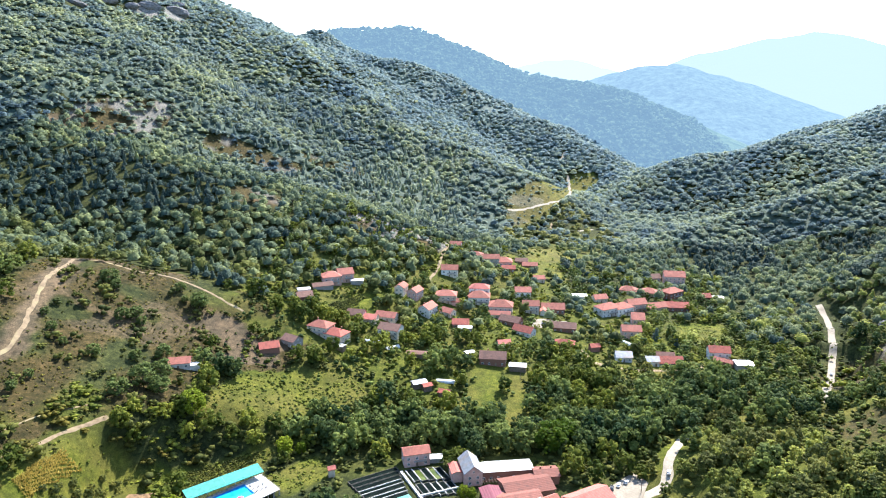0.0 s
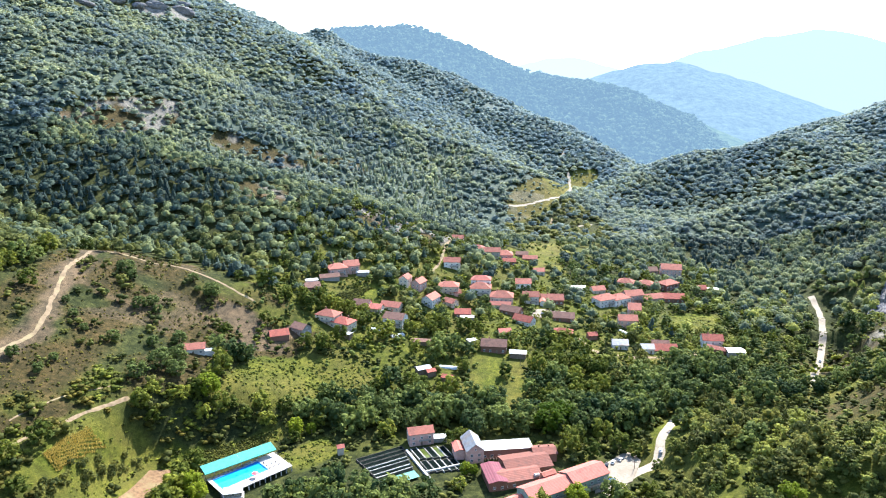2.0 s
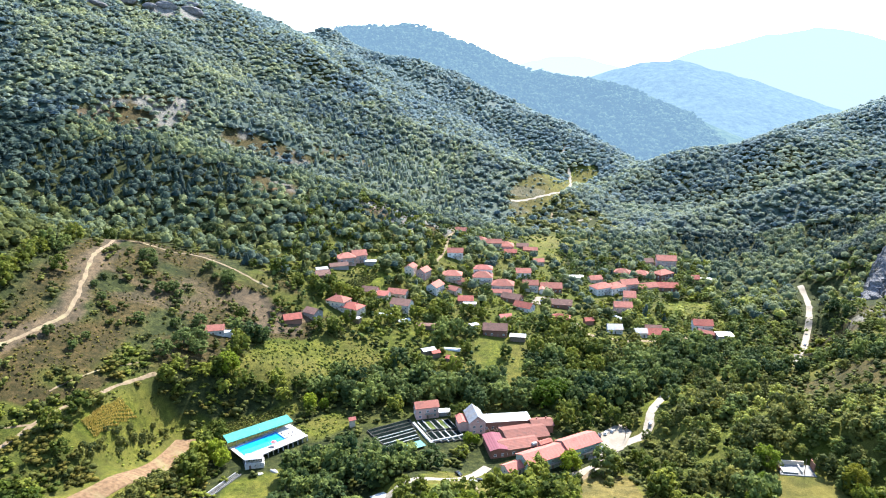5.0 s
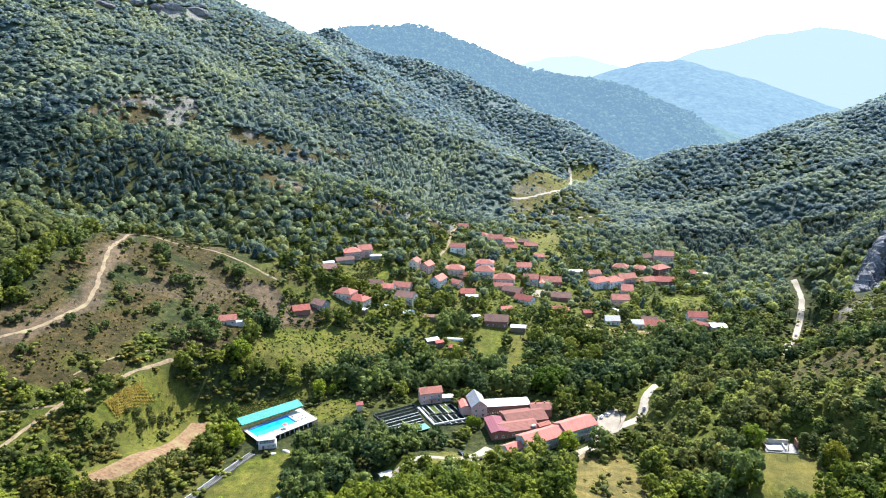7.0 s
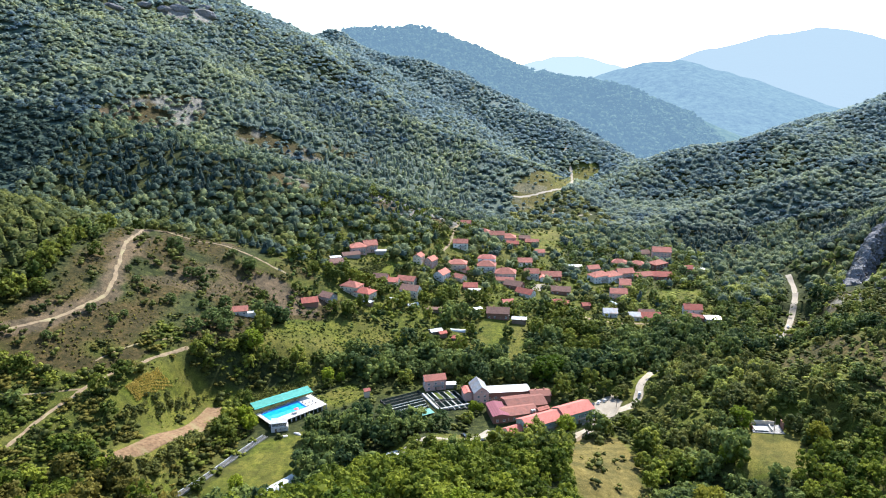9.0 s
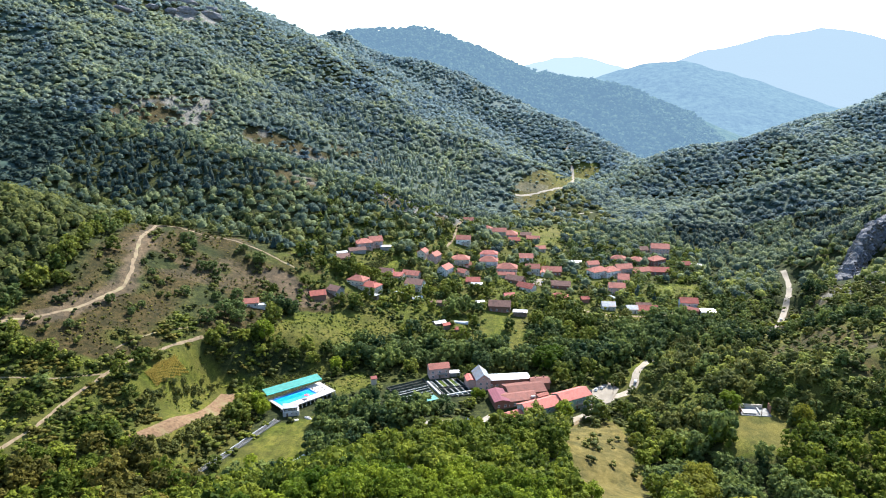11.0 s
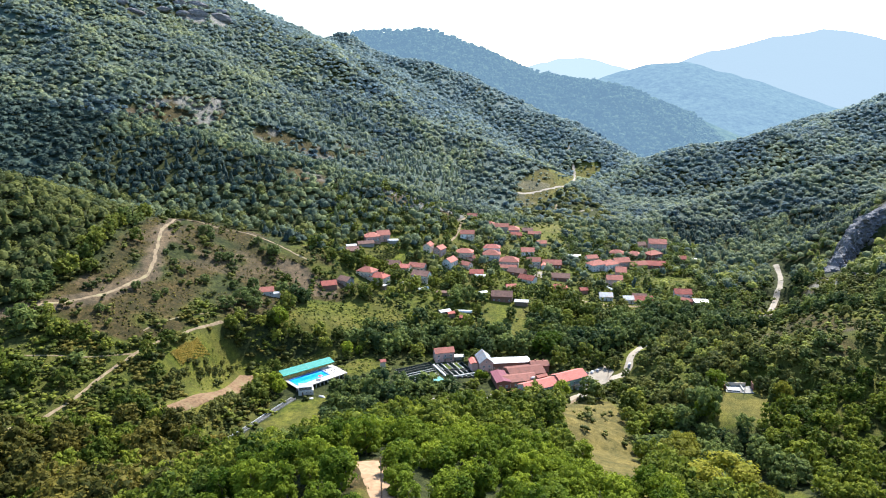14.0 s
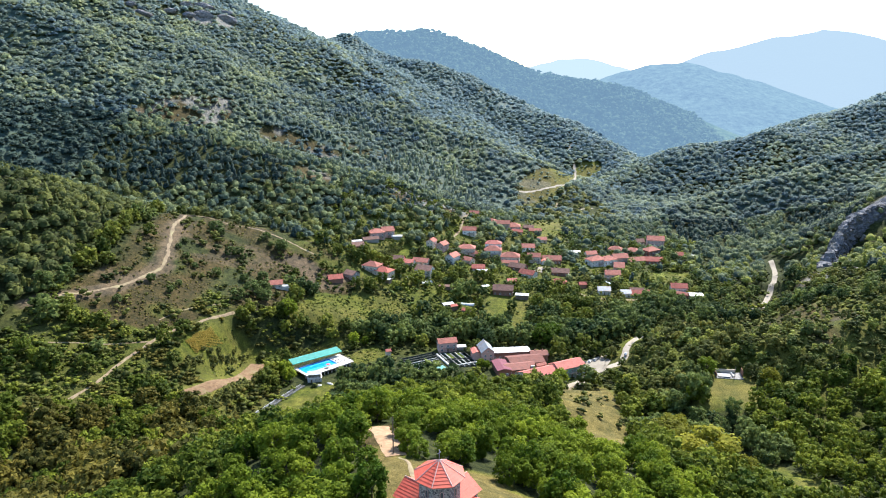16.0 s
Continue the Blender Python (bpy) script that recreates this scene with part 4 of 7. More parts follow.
def polytunnel(x, y, turn, w, d, label):
    """A plastic growing tunnel on hoops."""
    z = float(ground(x, y))
    ob = root("polytunnel", x, y, z, turn, label, "polytunnel")
    bm = bmesh.new()
    out = [(math.cos(a) * d / 2, math.sin(a) * d * 0.42) for a in np.linspace(0, math.pi, 9)]
    prism(bm, [(u, v - 0.3) for u, v in out], -w / 2, w / 2)
    bmesh.ops.rotate(bm, verts=bm.verts[:], matrix=Matrix.Rotation(radians(90), 3, "Z"))
    part("cover", bm, FOIL, ob)
    for i in range(6):
        bm = bmesh.new()
        xx = -w / 2 + w * i / 5
        for (a, b), (c, e) in zip(out, out[1:]):
            rod(bm, (xx, a * 1.01, b * 1.01 - 0.3), (xx, c * 1.01, e * 1.01 - 0.3), 0.06, 5)
        part("hoop", bm, STEEL, ob)
    KEEP_CLEAR.append((x, y, w / 2 + 1))
    return ob


FOIL = speckled("milky_plastic_sheet", (0.34, 0.39, 0.39), (0.50, 0.53, 0.53), 0.8, 0.35, 0.0, 0.1)

# ---- village: the western houses ----
house(-79, 526, 20, 13, 10, 2, "hip", "salmon", "pink", label="pink two-storey house with a salmon hipped roof")
house(-69, 534, 20, 11, 10, 2, "gable", "salmon", "pink", label="pink gabled house joined to its neighbour")
house(-84, 515, 20, 14, 6, 1, "gable", "brown", "grey", 0, label="low brown-roofed outbuilding below the pink house", name="outbuilding", windows=False)
house(-59, 530, 5, 9, 5, 1, "gable", "white", "grey", 0, label="small shed with a pale sheet roof", name="shed", windows=False, rise=0.6)
house(-94, 493, 20, 10, 8, 1, "gable", "brown", "brick", 0, label="low brick barn with a sagging brown roof", name="barn", windows=False)
house(-96, 502, 20, 8, 5, 1, "gable", "white", "white", 0, label="white-roofed shed beside the brick barn", name="shed", windows=False, rise=0.5)
house(-76, 454, -25, 14, 10, 2, "hip", "salmon", "cream", label="cream house with a hipped salmon roof")
house(-65, 448, -30, 14, 10, 2, "hip", "red", "cream", 2, label="cream house with a red hipped roof and terrace")
house(-61, 437, -30, 6, 3.5, 1, "gable", "white", "wood", 0, label="lean-to shed with a white sheet roof", name="shed", windows=False, rise=0.4)
house(-29, 468, -22, 14, 10, 2, "gable", "brown", "white", label="tall white house with a dull brown tiled roof", rise=3.2)
house(-55, 484, -15, 11, 8, 1, "gable", "brown", "pink", 0)
house(-45, 482, -15, 10, 8, 1, "gable", "orange", "cream", 0, label="small house with a bright orange new roof", rise=2.4)
house(-33, 490, -20, 14, 8, 1, "gable", "salmon", "cream", 0)
house(-24, 531, 70, 9, 7, 2, "gable", "salmon", "cream", 1, label="narrow cream house standing gable on")
house(-13, 530, 60, 10, 8, 2, "gable", "salmon", "pink", 1)
house(-3, 508, 60, 12, 9, 2, "gable", "salmon", "white", 1, label="white house with its gable to the lane")
house(12, 535, -6, 15, 10, 2, "hip", "salmon", "cream", 1)
house(20, 531, -6, 6, 6, 1, "gable", "salmon", "pink", 0, name="annex", label="small pink annex with a salmon roof")
house(13, 512, -40, 9, 7, 1, "gable", "salmon", "cream", 0)
house(22, 496, -3, 11, 8, 1, "gable", "red", "brick", 0, label="brick house with a weathered red roof")
house(25, 488, -3, 9, 5, 1, "gable", "grey", "grey", 0, name="shed", label="low grey sheet-roofed shed", windows=False, rise=0.5)
house(39, 543, -6, 16, 12, 2, "hip", "salmon", "white", 1, label="large white house with a salmon hipped roof")
house(40, 552, -6, 15, 9, 3, "hip", "orange", "white", 0, label="upper part of the large white house")
house(56, 531, -8, 17, 12, 2, "hip", "salmon", "cream", 1, label="large cream house with a broad salmon roof")
house(54, 521, -8, 15, 6, 1, "gable", "salmon", "cream", 0, name="annex", label="lower wing under a salmon roof")
house(62, 511, -32, 15, 9, 1, "gable", "brown", "brick", 0, label="long brick house with a dark brown roof", h=3.8)
house(70, 494, -35, 14, 9, 1, "gable", "red", "white", 0, label="white house with a bright red roof")
house(52, 468, 10, 8, 5, 1, "gable", "orange", "cream", 0, name="shed", label="garden shed with an orange roof", windows=False)
house(78, 565, -4, 12, 9, 2, "gable", "salmon", "white", 0)
house(81, 538, -4, 12, 9, 2, "gable", "salmon", "white", 1, label="white house with a balcony over the yard")
house(91, 535, 80, 7, 4, 1, "gable", "salmon", "white", 0, name="garage", label="small white garage beside the yard", windows=False)
house(100, 543, -4, 17, 10, 1, "gable", "salmon", "brick", 1, label="wide brick house with a dormer and salmon roof", h=4.2)
# the upper end
house(24, 656, -15, 10, 8, 1, "gable", "salmon", "wood", 0)
house(41, 636, -10, 14, 9, 1, "hip", "salmon", "cream", 0)
house(55, 632, -4, 16, 9, 2, "gable", "salmon", "cream", 1)
house(68, 634, -4, 15, 11, 2, "hip", "salmon", "pink", 0, label="pink house with a tall salmon roof")
house(72, 624, -4, 11, 7, 1, "gable", "red", "brick", 0, name="annex", label="red-roofed wing of the pink house")
house(90, 668, -8, 11, 7, 1, "gable", "brown", "brick", 0)
house(97, 658, -8, 13, 7, 1, "gable", "salmon", "brick", 0)
house(99, 613, 5, 9, 7, 1, "gable", "salmon", "cream", 0)
house(16, 582, -5, 13, 9, 2, "gable", "salmon", "white", 1, label="white house under the path with a salmon roof")
# gardens and barns before the village
house(42, 443, -8, 16, 10, 1, "gable", "brown", "brick", 1, label="old brick barn with a brown tiled roof", name="barn", h=5.0)
house(58, 434, -10, 10, 6, 1, "gable", "grey", "wood", 0, label="timber shed with a grey sheet roof", name="shed", windows=False, rise=0.6, h=3.6)
house(-8, 407, 25, 8, 5, 1, "gable", "grey", "wood", 0, label="grey timber garden hut", name="garden_hut", windows=False, rise=0.8)
house(-3, 404, 25, 5, 4, 1, "gable", "red", "wood", 0, label="garden hut with a red roof", name="garden_hut", windows=False, rise=1.0)
house(8, 398, -20, 6, 4.5, 1, "gable", "red", "wood", 0, label="small hut with a bright red roof", name="garden_hut", windows=False, rise=1.2)
house(-10, 443, -8, 12, 5, 1, "gable", "brown", "wood", 0, label="long low shed with a brown roof", name="shed", windows=False, rise=0.8)
house(26, 449, 30, 5, 4, 1, "gable", "white", "grey", 0, label="little grey shed with white roof", name="shed", windows=False, rise=0.4)
house(-147, 380, 12, 12, 7, 1, "gable", "salmon", "white", 0, label="small white cabin with a salmon roof", name="cabin")
house(-138, 381, 12, 5, 4, 1, "gable", "white", "white", 0, label="white-roofed lean-to beside the cabin", name="shed", windows=False, rise=0.4)
house(-105, 423, 20, 11, 8, 1, "gable", "red", "brick", 0, label="brick barn with a rusty red roof", name="barn", windows=False)
house(-92, 433, -35, 10, 8, 1, "gable", "brown", "grey", 0, label="grey gabled barn with a brown roof", name="barn", h=4.5)
polytunnel(-43, 454, -12, 15, 4.5, "long milky polytunnel in the gardens")
polytunnel(-27, 450, 28, 10, 4.5, "short white polytunnel by the white house")
polytunnel(9, 415, -12, 12, 4, "low plastic tunnel in the gardens")
polytunnel(146, 486, 120, 10, 4, "white plastic tunnel among the trees")
# ---- village: the eastern houses ----
house(130, 580, -3, 11, 7, 1, "gable", "grey", "white", 0, label="white hut with a grey sheet roof", rise=1.0, name="hut")
house(148, 581, 15, 11, 8, 1, "gable", "salmon", "cream", 0)
house(147, 549, 25, 17, 11, 2, "hip", "salmon", "white", 0, label="long white house with salmon roofs")
house(160, 553, 25, 15, 11, 2, "hip", "salmon", "white", 0)
house(176, 567, 12, 15, 10, 2, "gable", "salmon", "pink", 0)
house(184, 616, -25, 14, 10, 1, "hip", "salmon", "cream", 0)
house(203, 614, -30, 14, 10, 1, "hip", "salmon", "pink", 0)
house(221, 607, 30, 16, 11, 2, "hip", "salmon", "brick", 0, label="brick house with a broad salmon roof", rise=3.4)
house(243, 664, -10, 18, 12, 3, "gable", "salmon", "pink", 0, label="tall pink house at the village edge")
house(224, 672, 5, 13, 9, 1, "gable", "brown", "pink", 0)
house(194, 571, 15, 18, 9, 1, "gable", "salmon", "cream", 0)
house(214, 573, -8, 18, 10, 1, "gable", "red", "brick", 2, label="wide brick house with two chimneys on a red roof")
house(153, 500, -6, 13, 9, 2, "gable", "salmon", "pink", 0)
house(166, 527, -10, 9, 11, 2, "gable", "salmon", "pink", 0)
house(255, 614, -3, 9, 8, 1, "gable", "red", "brick", 0)
house(266, 617, -6, 13, 6, 1, "gable", "white", "white", 0, label="shed under a bright white sheet roof", name="shed", windows=False, rise=0.5)
house(103, 507, -12, 16, 9, 1, "gable", "brown", "brick", 1, label="brown-roofed brick house behind the trees")
house(97, 474, -15, 13, 8, 1, "hip", "red", "brick", 0)
house(118, 470, 10, 6, 5, 1, "gable", "red", "brick", 0, name="shed", label="tiny brick shed with a red roof", windows=False)
house(135, 455, -4, 10, 8, 1, "gable", "grey", "white", 0, label="white cottage with a pale grey roof", name="cottage")
house(166, 449, -2, 15, 9, 1, "gable", "red", "grey", 0, label="low grey house with a wide red roof", h=3.6)
house(153, 448, -2, 8, 7, 1, "gable", "grey", "white", 0, name="annex", label="white annex with a grey roof")
house(166, 459, -8, 11, 6, 1, "gable", "brown", "wood", 0, name="shed", label="brown-roofed shed behind the low house", windows=False)
house(205, 461, -8, 13, 9, 2, "gable", "red", "white", 1, label="two-storey white house with a red roof at the village end")
house(214, 441, -5, 10, 8, 1, "gable", "white", "grey", 0, name="shed", label="shed with a white sheet roof by the trees", windows=False, rise=0.7)
house(204, 448, -40, 12, 4, 1, "gable", "salmon", "brick", 0, name="shed", label="brick lean-to with a salmon roof", windows=False)
house(128, 386, 0, 3.2, 3, 1, "gable", "white", "white", 0, name="pump_house", label="small white pump house among the trees", windows=False, rise=0.4)


# ---- village yard ----
def slab(name, pts, lift, material, label, category):
    """A levelled paved patch, dished to the ground at its corners."""
    bm = bmesh.new()
    top = [bm.verts.new((x, y, float(ground(x, y)) + lift)) for x, y in pts]
    low = [bm.verts.new((x, y, float(ground(x, y)) - 1.0)) for x, y in pts]
    bm.faces.new(top)
    for i in range(len(pts)):
        j = (i + 1) % len(pts)
        bm.faces.new((top[i], low[i], low[j], top[j]))
    me = bpy.data.meshes.new(name)
    bmesh.ops.recalc_face_normals(bm, faces=bm.faces[:])
    bmesh.ops.triangulate(bm, faces=bm.faces[:])
    bm.to_mesh(me)
    bm.free()
    me.materials.append(material)
    return tagged(new(name, me), label, category, kind="structure")


slab("pavement_yard", [(79, 505), (76, 521), (92, 524), (108, 522), (105, 509)], 0.5, GRAVEL, "white gravel yard in the village", "yard")
slab("pavement_car_park", [(77, 279), (83, 301), (103, 317), (108, 308), (98, 289)], 0.35, GRAVEL, "white gravel car park", "car park")

# ---- cars ----
CAR_PAINT = {
    "white": speckled("white_car_paint", (0.50, 0.50, 0.50), (0.58, 0.58, 0.58), 1.0, 0.25, 0.0, 0.02),
    "black": speckled("black_car_paint", (0.012, 0.012, 0.014), (0.03, 0.03, 0.034), 1.0, 0.2, 0.0, 0.02),
    "silver": speckled("silver_car_paint", (0.42, 0.43, 0.45), (0.55, 0.56, 0.58), 1.0, 0.25, 0.6, 0.02),
    "blue": speckled("blue_car_paint", (0.03, 0.10, 0.30), (0.06, 0.16, 0.42), 1.0, 0.25, 0.0, 0.02),
}


def car(x, y, turn, paint, label, z=None):
    z = float(ground(x, y)) + 0.45 if z is None else z
    ob = root("car", x, y, z, turn, label, "car", "parked cars")
    bm = bmesh.new()
    prism(bm, [(-2.1, 0.35), (2.1, 0.35), (2.12, 0.7), (1.9, 0.92), (1.0, 1.0), (-1.9, 1.02), (-2.12, 0.8)], -0.86, 0.86)
    bmesh.ops.bevel(bm, geom=bm.edges[:], offset=0.07, segments=2, affect="EDGES")
    part("body", bm, CAR_PAINT[paint], ob)
    bm = bmesh.new()
    prism(bm, [(-1.75, 1.0), (0.95, 1.0), (0.3, 1.42), (-1.35, 1.45)], -0.74, 0.74)
    part("glasshouse", bm, GLASS, ob, "dark glass")
    bm = bmesh.new()
    prism(bm, [(-1.38, 1.44), (0.28, 1.41), (0.2, 1.5), (-1.25, 1.52)], -0.72, 0.72)
    part("roof", bm, CAR_PAINT[paint], ob)
    for wx in (-1.3, 1.32):
        for wy in (-0.8, 0.8):
            bm = bmesh.new()
            bmesh.ops.create_cone(bm, cap_ends=True, segments=14, radius1=0.33, radius2=0.33, depth=0.22,
                                  matrix=Matrix.Translation((wx, wy, 0.33)) @ Matrix.Rotation(radians(90), 4, "X"))
            part("wheel", bm, TYRE, ob)
    for wy in (-0.6, 0.6):
        part("headlight", bx(2.08, wy, 0.74, 0.1, 0.32, 0.14), FRAME, ob)
    KEEP_CLEAR.append((x, y, 5))
    return ob


car(88.5, 303, 70, "black", "black car in the gravel car park")
car(92.5, 305.5, 62, "white", "white car in the gravel car park")
car(97, 308, 55, "silver", "silver car in the gravel car park")
car(87.5, 289, 40, "blue", "blue car beside the green building")
car(119, 311, 72, "silver", "silver car on the gravel road")
car(8.5, 263, -50, "black", "black car on the yard road")
car(15, 250, 25, "white", "white car under the trees")
car(18, 254, 25, "black", "black car under the trees")
car(88, 512, 5, "silver", "silver car in the village yard", float(ground(88, 512)) + 0.6)
car(94, 513, 5, "white", "white car in the village yard", float(ground(94, 513)) + 0.6)
car(264, 414, 60, "white", "white car beside the river road")
car(257, 420, 60, "silver", "silver car beside the river road")
car(275, 439, 58, "white", "white car on the river road")


# ---- pool: a raised deck on piers, the basin, a shade canopy and a kiosk ----
DECK_Z = 3.6
WATER = Mat("pool_water", 0.04)
WATER.b.inputs["Specular IOR Level"].default_value = 0.5
WATER.colour(WATER.ramp(WATER.noise(0.35, 3, WATER.coords()), [(0.3, (0.01, 0.20, 0.42)), (0.7, (0.02, 0.30, 0.54))]))
WATER.bump(WATER.noise(2.5, 3, WATER.coords()), 0.15, 0.03)
POOL_TILE = speckled("blue_pool_tiles", (0.03, 0.16, 0.48), (0.05, 0.24, 0.60), 2.0, 0.3)
DECK_STONE = speckled("pale_paving", (0.44, 0.41, 0.37), (0.56, 0.53, 0.49), 0.8, 0.85, stain=(0.36, 0.32, 0.28))


def loc(o, u, v, a, b):
    """A place from an origin and two directions in plan."""
    return (o[0] + u[0] * a + v[0] * b, o[1] + u[1] * a + v[1] * b)


def build_pool():
    turn = 43.0
    ob = root("swimming_pool", -97, 294, 0.6, turn, "outdoor swimming pool with a pale paved deck on piers", "pool")
    KEEP_CLEAR.append((-97, 294, 25))
    KEEP_CLEAR.append((-85, 303, 18))
    KEEP_CLEAR.append((-108, 284, 17))
    z = DECK_Z - 0.6
    x0, x1, y0, y1 = -15.0, 22.5, -10.5, 8.0
    wx0, wx1, wy0, wy1 = -13.0, 12.0, -5.0, 5.8
    # deck round the basin, in four strips
    bm = bmesh.new()
    for ax, bx_, ay, by in ((x0, x1, y0, wy0), (x0, x1, wy1, y1), (x0, wx0, wy0, wy1), (wx1, x1, wy0, wy1)):
        box(bm, (ax + bx_) / 2, (ay + by) / 2, z - 0.2, bx_ - ax, by - ay, 0.4)
    part("deck", bm, DECK_STONE, ob, "pale paving slabs")
    part("basin", bx((wx0 + wx1) / 2, (wy0 + wy1) / 2, z - 1.3, wx1 - wx0 + 0.3, wy1 - wy0 + 0.3, 1.6), POOL_TILE, ob)
    part("water", bx((wx0 + wx1) / 2, (wy0 + wy1) / 2, z - 0.42, wx1 - wx0 - 0.9, wy1 - wy0 - 0.9, 0.25), WATER.m, ob, "clear turquoise water")
    bm = bmesh.new()
    for ax, bx_, ay, by in ((wx0, wx1, wy0, wy0 + 0.5), (wx0, wx1, wy1 - 0.5, wy1), (wx0, wx0 + 0.5, wy0, wy1), (wx1 - 0.5, wx1, wy0, wy1)):
        box(bm, (ax + bx_) / 2, (ay + by) / 2, z - 0.18, bx_ - ax, by - ay, 0.5)
    part("rim", bm, POOL_TILE, ob, "deep blue tiled rim")
    # undercroft along the front, with piers and a dark back wall
    part("back_wall", bx((x0 + x1) / 2, y0 + 4.0, z / 2 - 0.5, x1 - x0 - 0.4, 0.3, z), CONCRETE, ob)
    for i in range(9):
        part("pier", bx(-2.0 + i * 3.0, y0 + 0.35, z / 2 - 0.5, 0.45, 0.45, z + 0.6), WHITE_PAINT, ob)
    for i in range(14):
        px = x0 + 0.3 + i * (x1 - x0 - 0.6) / 13
        bm = bmesh.new()
        tube(bm, px, y0 + 0.2, z, z + 1.0, 0.04, n=6)
        part("rail_post", bm, STEEL, ob)
    bm = bmesh.new()
    rod(bm, (x0 + 0.3, y0 + 0.2, z + 1.0), (x1 - 0.3, y0 + 0.2, z + 1.0), 0.04)
    rod(bm, (x1 - 0.3, y0 + 0.2, z + 1.0), (x1 - 0.3, y1 - 0.3, z + 1.0), 0.04)
    part("handrail", bm, STEEL, ob)
    # sun loungers along the back, tables on the front deck
    return ob, turn, z


def build_canopy():
    """A shade roof of green net over posts along the pool's back."""
    ob = root("shade_canopy", -101, 303.5, 0.6, 38.0, "long green net canopy with a turquoise edge beside the pool", "canopy")
    w, d = 38.0, 6.5
    for i in range(2):
        bm = bmesh.new()
        xx = -w / 4 + i * w / 2
        box(bm, xx, 0, 7.1, w / 2 - 0.1, d, 0.1, tilt=(9, 0))
        part("net", bm, GREEN_NET, ob)
    part("edge_band", bx(0, -d / 2 - 0.1, 6.25, w, 0.9, 0.5, tilt=(25, 0)), TEAL_EDGE, ob, "turquoise canvas edge")
    for i in range(9):
        for yy, top in ((-d / 2 + 0.3, 6.6), (d / 2 - 0.3, 7.5)):
            bm = bmesh.new()
            tube(bm, -w / 2 + 0.4 + i * (w - 0.8) / 8, yy, 0, top, 0.09, n=6)
            part("post", bm, STEEL, ob)
    for i in range(9):
        bm = bmesh.new()
        px = -w / 2 + 0.4 + i * (w - 0.8) / 8
        rod(bm, (px, -d / 2, 6.55), (px, d / 2, 7.6), 0.07)
        part("rafter", bm, STEEL, ob)
    KEEP_CLEAR.append((-101, 303, 9))
    KEEP_CLEAR.append((-88, 314, 9))
    KEEP_CLEAR.append((-114, 293, 9))


def build_kiosk():
    ob = root("pool_kiosk", -96.5, 276.5, 0.6, 12.0, "small white pool kiosk with a grey lean-to roof", "kiosk")
    part("base", bx(0, 0, 1.4, 9.5, 5.0, 3.2), WALLS["white"], ob)
    part("room", bx(0, 0.3, 4.2, 8.0, 4.2, 2.4), WALLS["grey"], ob)
    part("roof", bx(0, 0, 5.7, 9.2, 5.6, 0.22, tilt=(6, 0)), SHEET_GREY, ob, "grey sheet roof")
    part("door", DOOR, None, ob, at=(-2.2, -2.54, 1.05))
    for xx in (0.4, 3.0):
        window(ob, xx, -2.55, 1.7, 0, (0.8, 1.0))
    for xx in (-2.5, 0.0, 2.5):
        window(ob, xx, -1.85, 4.4, 0)
    KEEP_CLEAR.append((-96, 276, 8))


build_pool()
build_canopy()
build_kiosk()


def in_pool(a, b):
    """World place of a point on the pool's deck."""
    c, s = math.cos(radians(43)), math.sin(radians(43))
    return -97 + a * c - b * s, 294 + a * s + b * c


def lounger(a, b, turn, cloth):
    x, y = in_pool(a, b)
    ob = root("sun_lounger", x, y, DECK_Z, 43 + turn, "folding sun lounger with a pale cloth by the pool", "lounger", "sun loungers")
    part("seat", bx(0.2, 0, 0.34, 1.3, 0.6, 0.06), cloth, ob)
    part("backrest", bx(-0.72, 0, 0.52, 0.7, 0.6, 0.06, tilt=(0, 35)), cloth, ob)
    for lx in (-0.4, 0.75):
        for ly in (-0.25, 0.25):
            part("leg", bx(lx, ly, 0.16, 0.05, 0.05, 0.32), STEEL, ob)


for k in range(11):
    lounger(-11.5 + 2.5 * k, 6.9, 90 + (k * 37 % 13) - 6, SHEET_GREY if k % 3 else WOOD)
for k in range(7):
    lounger(13.6 + 2.6 * (k % 3), -4.0 + 3.2 * (k // 3), 20 + 9 * k, SHEET_GREY)


def parasol(a, b, colour, label):
    x, y = in_pool(a, b)
    ob = root("parasol", x, y, DECK_Z, 0, label, "parasol")
    bm = bmesh.new()
    tube(bm, 0, 0, 0, 2.4, 0.04, n=6)
    part("pole", bm, STEEL, ob)
    bm = bmesh.new()
    bmesh.ops.create_cone(bm, cap_ends=True, segments=8, radius1=1.6, radius2=0.05, depth=0.6, matrix=Matrix.Translation((0, 0, 2.5)))
    part("canopy", bm, colour, ob)
    bm = bmesh.new()
    tube(bm, 0, 0, 0, 0.12, 0.35, n=12)
    part("base", bm, CONCRETE, ob)


parasol(3.6, -6.6, speckled("red_parasol_cloth", (0.55, 0.06, 0.08), (0.72, 0.16, 0.16), 1.0), "faded red parasol on the pool deck")


def water_slide(a, b):
    x, y = in_pool(a, b)
    ob = root("pool_ladder", x, y, DECK_Z, 43, "tall dark pool shower post with a curved top", "shower")
    bm = bmesh.new()
    tube(bm, 0, 0, 0, 2.6, 0.12, n=8)
    part("post", bm, STEEL, ob)
    bm = bmesh.new()
    rod(bm, (0, 0, 2.55), (0, 0.6, 2.75), 0.09)
    part("arm", bm, STEEL, ob)
    part("foot", bx(0, 0, 0.08, 0.9, 0.9, 0.16), CONCRETE, ob)


water_slide(0.6, -6.8)


